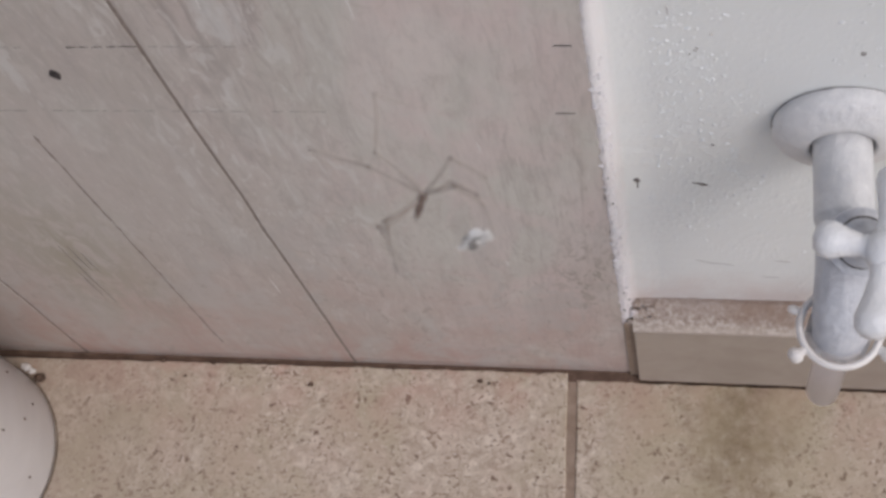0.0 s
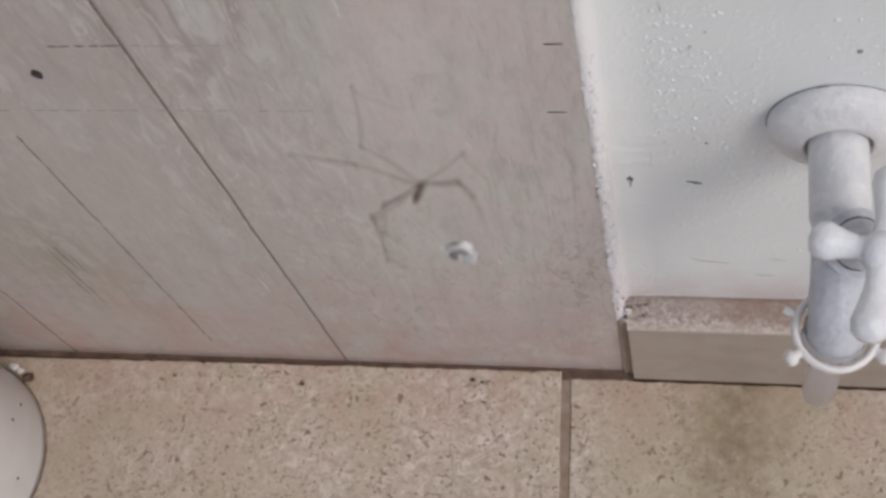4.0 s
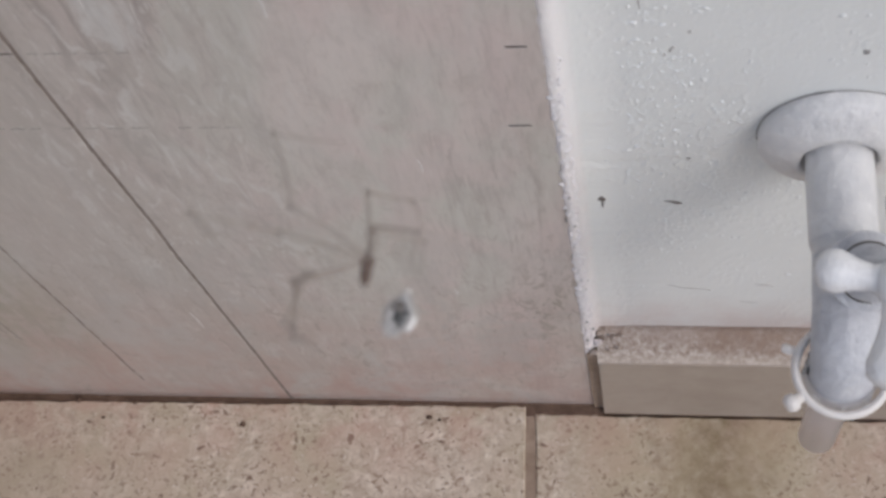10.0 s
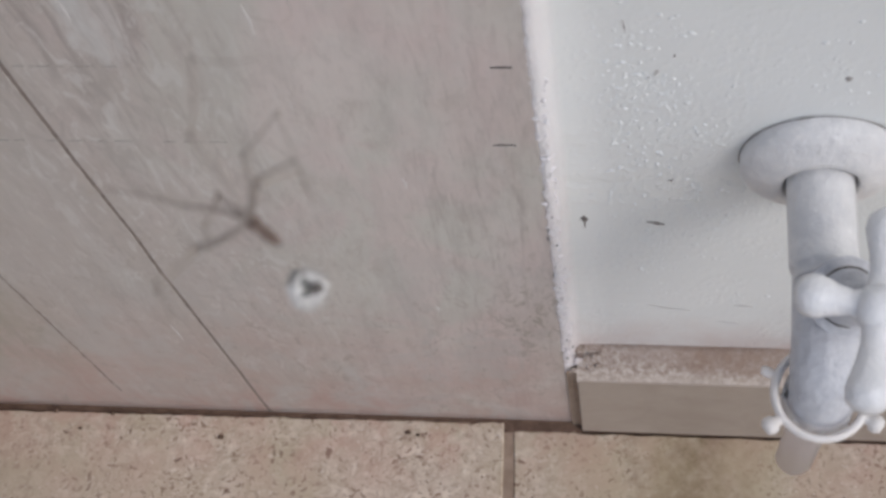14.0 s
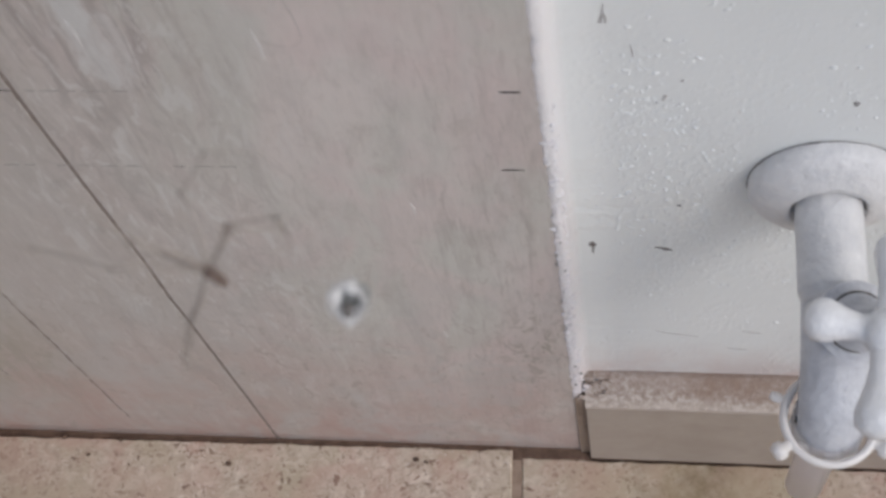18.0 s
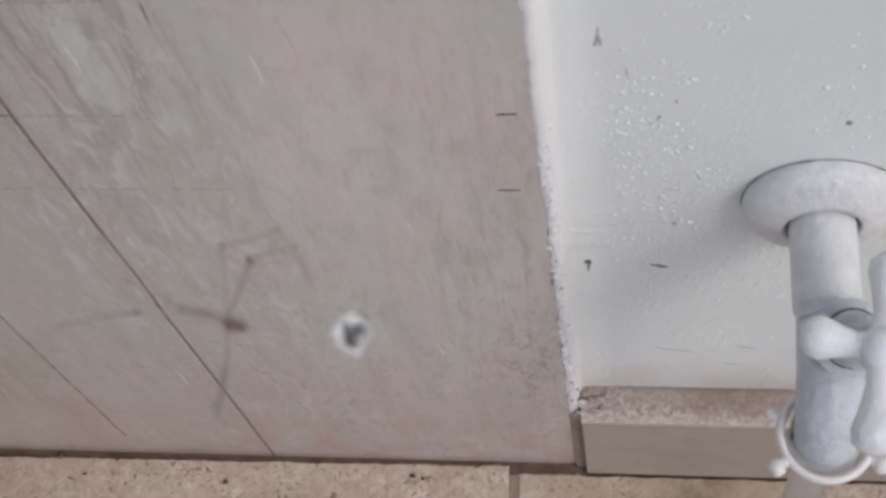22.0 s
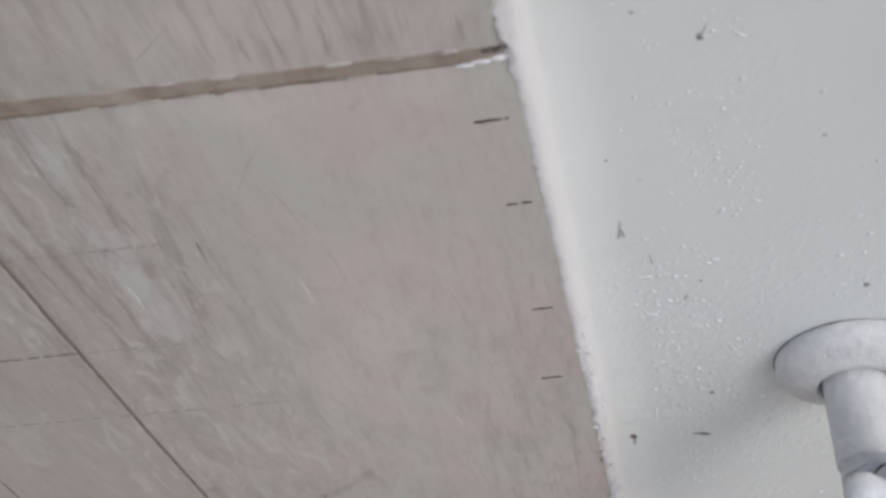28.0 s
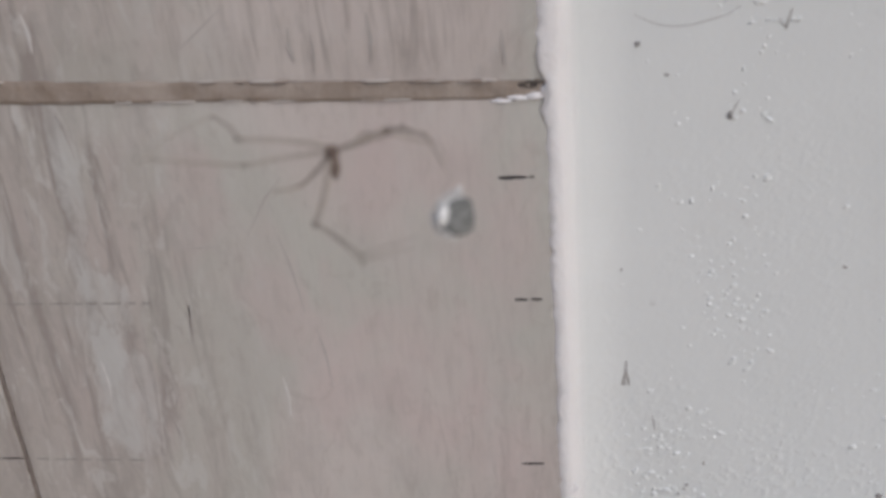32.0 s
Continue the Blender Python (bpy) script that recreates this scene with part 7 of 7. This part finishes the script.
    walk(legs["Gtarsus"], [(0, pose(0.00413, 0.00275, 0.01101, -84.4, -9.8, -119.0)), (1, pose(0.00701, 0.00737, 0.00817, -93.1, -9.0, -154.1)), (2, pose(0.00943, 0.00460, 0.00444, -119.4, -2.5, -132.0)), (5, pose(0.01067, 0.00598, 0.00424, -117.3, 5.3, -117.5)), (6, pose(0.01033, 0.00355, 0.00492, -116.1, 5.9, -116.3)), (7, pose(0.00683, 0.00489, 0.00605, -107.9, 8.5, -110.0)), (8, pose(0.00948, 0.00904, 0.00384, -122.9, 1.3, -125.1)), (9, pose(0.00867, 0.00721, 0.00425, -135.0, 6.8, -118.2)), (10, pose(0.00748, 0.00984, 0.00322, -117.6, 7.0, -118.0)), (11, pose(0.00771, 0.00941, -0.00592, -109.3, 5.4, -121.7)), (12, pose(0.00701, 0.01276, -0.00349, -80.0, 6.8, -105.3)), (13, pose(0.00148, 0.00656, -0.00023, -83.1, 8.1, -114.1)), (14, pose(0.00321, 0.01310, -0.00338, -88.8, 8.3, -117.3)), (17, pose(0.00731, 0.00646, 0.00330, -124.4, 1.5, -139.9)), (18, pose(0.00871, 0.00646, 0.00165, -91.0, 2.7, -136.1)), (19, pose(0.00847, 0.00836, -0.00087, -90.2, 2.7, -130.6)), (20.5, pose(0.00613, 0.00780, -0.00244, -132.9, 5.3, -124.0)), (22, pose(0.01031, 0.00468, -0.00269, -134.4, -1.1, -130.8)), (24, pose(0.00885, 0.00566, -0.00183, -131.5, -3.3, -133.1)), (27, pose(0.00932, 0.00754, -0.00080, -96.3, -2.9, -132.3)), (28.4, pose(0.00936, 0.00780, -0.00175, -120.1, 0.3, -122.5)), (29.3, pose(0.00904, 0.00634, 0.00098, -101.5, 3.3, -114.6)), (29.7, pose(0.01307, 0.00785, 0.00316, -69.1, 6.2, -148.7)), (30, pose(0.01373, 0.00382, 0.00485, -91.9, 2.4, -126.6)), (31, pose(0.01140, 0.00488, 0.00493, -75.3, 5.9, -157.0)), (32, pose(0.00874, -0.00113, 0.00948, -98.7, 7.0, -178.0))])
    walk(legs["Hfemur"], [(0, pose(0.00072, 0.00020, -0.00248, -126.8, -24.6, -90.6)), (1, pose(0.00038, -0.00049, -0.00198, -154.1, -35.9, -101.4)), (2, pose(0.00052, 0.00016, -0.00279, -150.8, -22.2, -93.3)), (5, pose(0.00062, 0.00004, -0.00271, -133.8, -35.0, -104.4)), (6, pose(0.00058, 0.00020, -0.00271, -149.8, -14.2, -86.7)), (7, pose(0.00066, -0.00008, -0.00265, -135.6, -30.9, -100.3)), (8, pose(0.00026, -0.00046, -0.00160, -143.6, -43.7, -113.9)), (9, pose(0.00053, 0.00018, -0.00277, -156.7, -12.6, -94.1)), (10, pose(0.00058, 0.00010, -0.00274, -155.7, 5.5, -86.2)), (11, pose(0.00041, -0.00038, -0.00277, -177.1, -20.2, -92.4)), (12, pose(0.00069, -0.00035, -0.00239, -118.2, -40.0, -106.8)), (13, pose(0.00049, -0.00041, -0.00268, -138.8, -38.5, -104.2)), (14, pose(0.00042, -0.00053, -0.00263, -141.6, -44.5, -110.9)), (17, pose(-0.00038, -0.00047, -0.00202, -154.2, -53.8, -119.8)), (18, pose(0.00023, -0.00063, -0.00264, -160.8, -43.0, -113.1)), (19, pose(-0.00002, -0.00050, -0.00282, -170.0, -53.6, -117.2)), (20.5, pose(-0.00030, -0.00052, -0.00272, -147.0, -72.2, -133.1)), (22, pose(-0.00016, -0.00050, -0.00281, -171.3, -70.8, -131.4)), (24, pose(-0.00021, -0.00058, -0.00271, -174.4, -67.7, -130.3)), (27, pose(-0.00046, -0.00063, -0.00237, -160.7, -57.2, -125.3)), (28.4, pose(-0.00017, -0.00075, -0.00243, -143.0, -74.6, -147.8)), (29.3, pose(-0.00015, -0.00078, -0.00226, -147.2, -62.4, -124.9)), (29.7, pose(0.00042, -0.00061, -0.00250, -119.8, -55.7, -111.2)), (30, pose(0.00033, -0.00061, -0.00260, -128.3, -51.9, -101.8)), (31, pose(-0.00003, -0.00064, -0.00172, -151.3, -24.1, -72.8)), (32, pose(0.00008, -0.00065, -0.00174, -145.4, -56.5, -98.3))])
    walk(legs["Htibia"], [(0, pose(0.00694, -0.00181, -0.00674, 67.5, 19.2, -14.7)), (1, pose(0.00290, -0.00519, -0.00766, 32.8, 25.5, -6.7)), (2, pose(0.00417, -0.00263, -0.00909, 48.7, 14.3, -16.8)), (5, pose(0.00530, -0.00435, -0.00713, 37.8, 12.1, -19.0)), (6, pose(0.00460, -0.00124, -0.00924, 68.2, 18.6, -10.1)), (7, pose(0.00551, -0.00387, -0.00744, 58.3, 15.7, -16.0)), (8, pose(0.00273, -0.00630, -0.00615, 23.0, 11.9, -19.4)), (9, pose(0.00349, -0.00161, -0.00976, 44.6, 14.5, -17.7)), (10, pose(0.00375, 0.00099, -0.00981, 67.2, 16.5, -14.6)), (11, pose(0.00069, -0.00309, -0.01008, 27.0, -1.6, -34.0)), (12, pose(0.00659, -0.00460, -0.00521, 36.4, -26.0, -49.2)), (13, pose(0.00457, -0.00522, -0.00728, 16.1, -13.1, -42.5)), (14, pose(0.00341, -0.00626, -0.00699, 46.8, -26.8, -51.3)), (17, pose(-0.00024, -0.00707, -0.00617, 17.2, 6.8, -30.6)), (18, pose(0.00063, -0.00625, -0.00803, 38.3, 6.6, -30.7)), (19, pose(-0.00165, -0.00662, -0.00738, 33.5, 16.7, -23.2)), (20.5, pose(-0.00145, -0.00797, -0.00473, 7.2, 9.2, -26.1)), (22, pose(-0.00408, -0.00674, -0.00535, 29.4, 9.6, -26.0)), (24, pose(-0.00428, -0.00655, -0.00566, 25.9, 15.3, -22.9)), (27, pose(-0.00193, -0.00717, -0.00636, 19.9, 6.6, -26.6)), (28.4, pose(-0.00275, -0.00792, -0.00408, 20.3, 24.2, -20.0)), (29.3, pose(-0.00001, -0.00797, -0.00529, 34.9, 7.0, -29.3)), (29.7, pose(0.00558, -0.00604, -0.00468, 59.3, 2.5, -34.1)), (30, pose(0.00554, -0.00559, -0.00558, 51.7, -2.4, -41.3)), (31, pose(0.00437, -0.00221, -0.00797, 45.6, 10.6, -26.5)), (32, pose(0.00370, -0.00659, -0.00529, 54.8, 8.6, -29.1))])
    walk(legs["Htarsus"], [(0, pose(0.00613, -0.00847, -0.00414, -32.3, 24.6, -94.1)), (1, pose(0.00503, -0.00937, -0.00220, -29.6, 13.9, -87.4)), (2, pose(0.00374, -0.00814, -0.00448, -41.3, 31.8, -101.0)), (5, pose(0.00499, -0.00891, -0.00156, -23.7, 21.0, -93.4)), (6, pose(0.00427, -0.00797, -0.00671, -60.2, 36.6, -109.2)), (7, pose(0.00481, -0.01004, -0.00379, -62.4, 27.6, -90.0)), (8, pose(0.00309, -0.00941, 0.00034, -101.0, 27.8, -91.8)), (9, pose(0.00318, -0.00681, -0.00480, -75.6, 27.5, -80.9)), (10, pose(0.00284, -0.00563, -0.00713, -72.1, 23.0, -63.7)), (11, pose(-0.00129, -0.00570, -0.00367, -90.1, 27.2, -92.6)), (12, pose(0.00170, -0.00546, -0.00000, -43.7, 22.1, -79.5)), (13, pose(0.00206, -0.00563, -0.00054, -64.3, 24.7, -83.5)), (14, pose(-0.00207, -0.00780, -0.00259, -76.9, 28.5, -95.6)), (17, pose(-0.00063, -0.00931, 0.00066, -110.6, 27.6, -111.8)), (18, pose(-0.00110, -0.01042, -0.00241, -116.7, 25.5, -117.2)), (19, pose(-0.00163, -0.01095, -0.00163, -102.0, 27.4, -111.0)), (20.5, pose(-0.00081, -0.00929, 0.00232, -127.6, 24.9, -117.2)), (22, pose(-0.00469, -0.01037, 0.00084, -107.2, 29.9, -106.3)), (24, pose(-0.00393, -0.01011, 0.00059, -75.9, 30.8, -68.9)), (27, pose(-0.00233, -0.00971, 0.00037, -97.4, 34.5, -135.8)), (28.4, pose(-0.00099, -0.01121, 0.00207, -102.1, 40.6, -93.6)), (29.3, pose(-0.00140, -0.01191, 0.00057, -101.7, 38.4, -107.2)), (29.7, pose(0.00224, -0.01126, -0.00100, -52.6, 35.6, -92.2)), (30, pose(0.00167, -0.00971, -0.00113, -50.8, 26.9, -79.3)), (31, pose(0.00291, -0.00722, -0.00301, -61.0, 25.5, -77.1)), (32, pose(0.00137, -0.01203, -0.00119, -72.3, 30.8, -91.1))])
    walk(prey, [(0, pose(-0.00179, -0.13150, 0.45554, -98.2, 1.8, -157.0)),
        (0.12, pose(-0.00225, -0.13150, 0.45344, 86.4, -167.2, -1.1)),
        (0.25, pose(-0.00272, -0.13150, 0.45134, -82.6, -23.9, 151.9)),
        (0.38, pose(-0.00319, -0.13150, 0.44924, -66.4, -28.7, 121.0)),
        (0.5, pose(-0.00365, -0.13150, 0.44714, -49.8, -25.2, 89.8)),
        (0.75, pose(-0.00344, -0.13150, 0.44963, 28.9, -34.1, 32.4)),
        (1, pose(-0.00324, -0.13150, 0.45211, 83.6, 8.9, 5.5)),
        (1.17, pose(-0.00288, -0.13150, 0.45188, 72.9, 66.4, -2.8)),
        (1.33, pose(-0.00252, -0.13150, 0.45165, 92.6, 125.3, 18.7)),
        (1.5, pose(-0.00216, -0.13150, 0.45142, -94.4, -3.0, -165.6)),
        (2, pose(-0.00202, -0.13150, 0.45245, -96.9, -1.0, -160.9)),
        (2.17, pose(-0.00161, -0.13150, 0.45398, -79.2, -31.6, 152.2)),
        (2.33, pose(-0.00120, -0.13150, 0.45552, -37.4, -34.5, 86.9)),
        (2.5, pose(-0.00079, -0.13150, 0.45705, -15.3, -6.2, 37.2)),
        (3.17, pose(-0.00135, -0.13150, 0.45598, -37.1, -33.8, 87.0)),
        (3.83, pose(-0.00190, -0.13150, 0.45491, -77.7, -31.1, 151.5)),
        (4.5, pose(-0.00246, -0.13150, 0.45384, -95.2, -1.2, -161.4)),
        (5, pose(-0.00141, -0.13150, 0.45181, -95.0, -0.7, -158.9)),
        (5.17, pose(-0.00149, -0.13150, 0.45126, 94.0, 123.1, 30.5)),
        (5.33, pose(-0.00157, -0.13150, 0.45071, 64.7, 63.0, 1.6)),
        (5.5, pose(-0.00165, -0.13150, 0.45016, 76.4, 5.6, 13.7)),
        (6, pose(-0.00129, -0.13150, 0.45342, 54.7, 6.5, 24.4)),
        (6.5, pose(-0.00006, -0.13150, 0.45775, 70.6, -0.2, 22.9)),
        (7, pose(-0.00118, -0.13150, 0.45129, 7.3, -37.2, 47.2)),
        (7.5, pose(-0.00196, -0.13150, 0.45284, -35.0, -18.1, 70.5)),
        (7.75, pose(-0.00326, -0.13150, 0.45026, 20.0, -17.8, 34.4)),
        (8, pose(-0.00456, -0.13150, 0.44769, 65.4, 9.0, 12.9)),
        (8.5, pose(-0.00019, -0.13150, 0.45901, 66.5, -15.5, 7.7)),
        (8.75, pose(-0.00126, -0.13150, 0.45730, 17.2, -26.2, 34.1)),
        (9, pose(-0.00232, -0.13150, 0.45558, -31.5, -14.2, 59.8)),
        (9.5, pose(-0.00421, -0.13150, 0.45363, -29.9, -12.7, 61.6)),
        (10, pose(-0.00372, -0.13150, 0.45407, -28.6, -11.5, 63.5)),
        (10.5, pose(-0.00316, -0.13150, 0.45824, -31.4, -6.5, 58.5)),
        (11, pose(-0.00402, -0.13150, 0.45083, -36.9, 0.5, 52.0)),
        (11.5, pose(-0.00522, -0.13150, 0.45113, -16.9, 6.6, 39.7)),
        (12, pose(-0.00203, -0.13150, 0.45879, -13.1, 20.1, -15.1)),
        (12.5, pose(-0.00650, -0.13150, 0.46325, 6.4, 48.1, 19.8)),
        (13, pose(-0.01066, -0.13150, 0.47058, 42.9, 41.2, 54.8)),
        (13.5, pose(-0.01059, -0.13150, 0.47318, 44.6, 43.0, 51.3)),
        (14, pose(-0.01084, -0.13150, 0.47156, 43.4, 47.4, 44.2)),
        (14.5, pose(-0.01188, -0.13150, 0.47046, 44.4, 45.2, 48.5)),
        (16.5, pose(-0.00759, -0.13150, 0.47364, 49.1, 36.4, 56.8)),
        (17, pose(-0.00628, -0.13150, 0.47484, 44.9, 41.3, 50.1)),
        (17.25, pose(-0.00578, -0.13150, 0.47395, 28.5, 62.0, -16.9)),
        (17.5, pose(-0.00529, -0.13150, 0.47306, -14.7, 55.4, -108.1)),
        (18, pose(-0.00647, -0.13150, 0.47374, -6.7, 56.2, -97.9)),
        (18.5, pose(-0.00602, -0.13150, 0.47448, -15.1, 55.2, -108.3)),
        (19, pose(-0.00681, -0.13150, 0.47636, -18.0, 56.6, -115.6)),
        (19.5, pose(-0.00767, -0.13150, 0.47626, -18.0, 56.5, -115.8)),
        (20, pose(-0.00627, -0.13150, 0.47561, -22.1, 53.8, -125.0)),
        (20.5, pose(-0.00500, -0.13150, 0.47562, -8.5, 51.6, -124.6)),
        (21, pose(-0.00775, -0.13150, 0.47271, 4.5, 47.8, -125.6)),
        (21.5, pose(-0.00813, -0.13150, 0.47297, -22.7, 55.1, -118.8)),
        (22, pose(-0.00720, -0.13150, 0.47456, -13.3, 59.1, -86.6)),
        (22.5, pose(-0.00724, -0.13150, 0.47503, -11.4, 59.5, -90.7)),
        (23, pose(-0.00818, -0.13150, 0.47377, -8.7, 61.8, -94.8)),
        (23.5, pose(-0.00716, -0.13150, 0.47545, -17.0, 63.8, -100.9)),
        (24, pose(-0.00697, -0.13150, 0.47329, -28.1, 65.3, -109.9)),
        (24.5, pose(-0.00710, -0.13150, 0.47431, -24.1, 64.6, -117.2)),
        (26.5, pose(-0.00415, -0.13150, 0.47592, -14.0, 76.0, -132.3)),
        (27, pose(-0.00639, -0.13150, 0.47111, 56.2, 63.2, -68.7)),
        (27.3, pose(-0.00650, -0.13150, 0.47456, 1.9, 62.6, -109.1)),
        (28, pose(-0.00584, -0.13150, 0.46188, -10.2, 55.8, -111.3)),
        (28.4, pose(-0.00570, -0.13150, 0.47120, -17.8, 59.0, -113.1)),
        (28.6, pose(-0.00610, -0.13150, 0.47370, -2.4, 61.2, -99.7)),
        (28.8, pose(-0.00551, -0.13150, 0.47826, -3.2, 63.0, -103.3)),
        (29, pose(-0.00980, -0.13150, 0.47034, 35.4, 67.6, -83.6)),
        (29.1, pose(-0.00869, -0.13150, 0.47023, 46.8, 119.8, -75.3)),
        (29.2, pose(-0.00758, -0.13150, 0.47012, -134.1, 8.4, 99.8)),
        (29.3, pose(-0.00647, -0.13150, 0.47001, -129.9, -43.3, 94.0)),
        (29.7, pose(-0.00711, -0.13150, 0.47549, 41.5, -121.6, -88.0)),
        (30, pose(-0.00672, -0.13150, 0.47233, 38.9, -124.4, -96.8)),
        (30.4, pose(-0.00988, -0.13150, 0.47361, -131.1, -50.2, 69.6)),
        (31, pose(-0.00785, -0.13150, 0.47135, -121.0, -42.5, 54.3)),
        (32, pose(-0.00716, -0.13150, 0.47216, -129.3, -61.3, 60.0))])


motions()
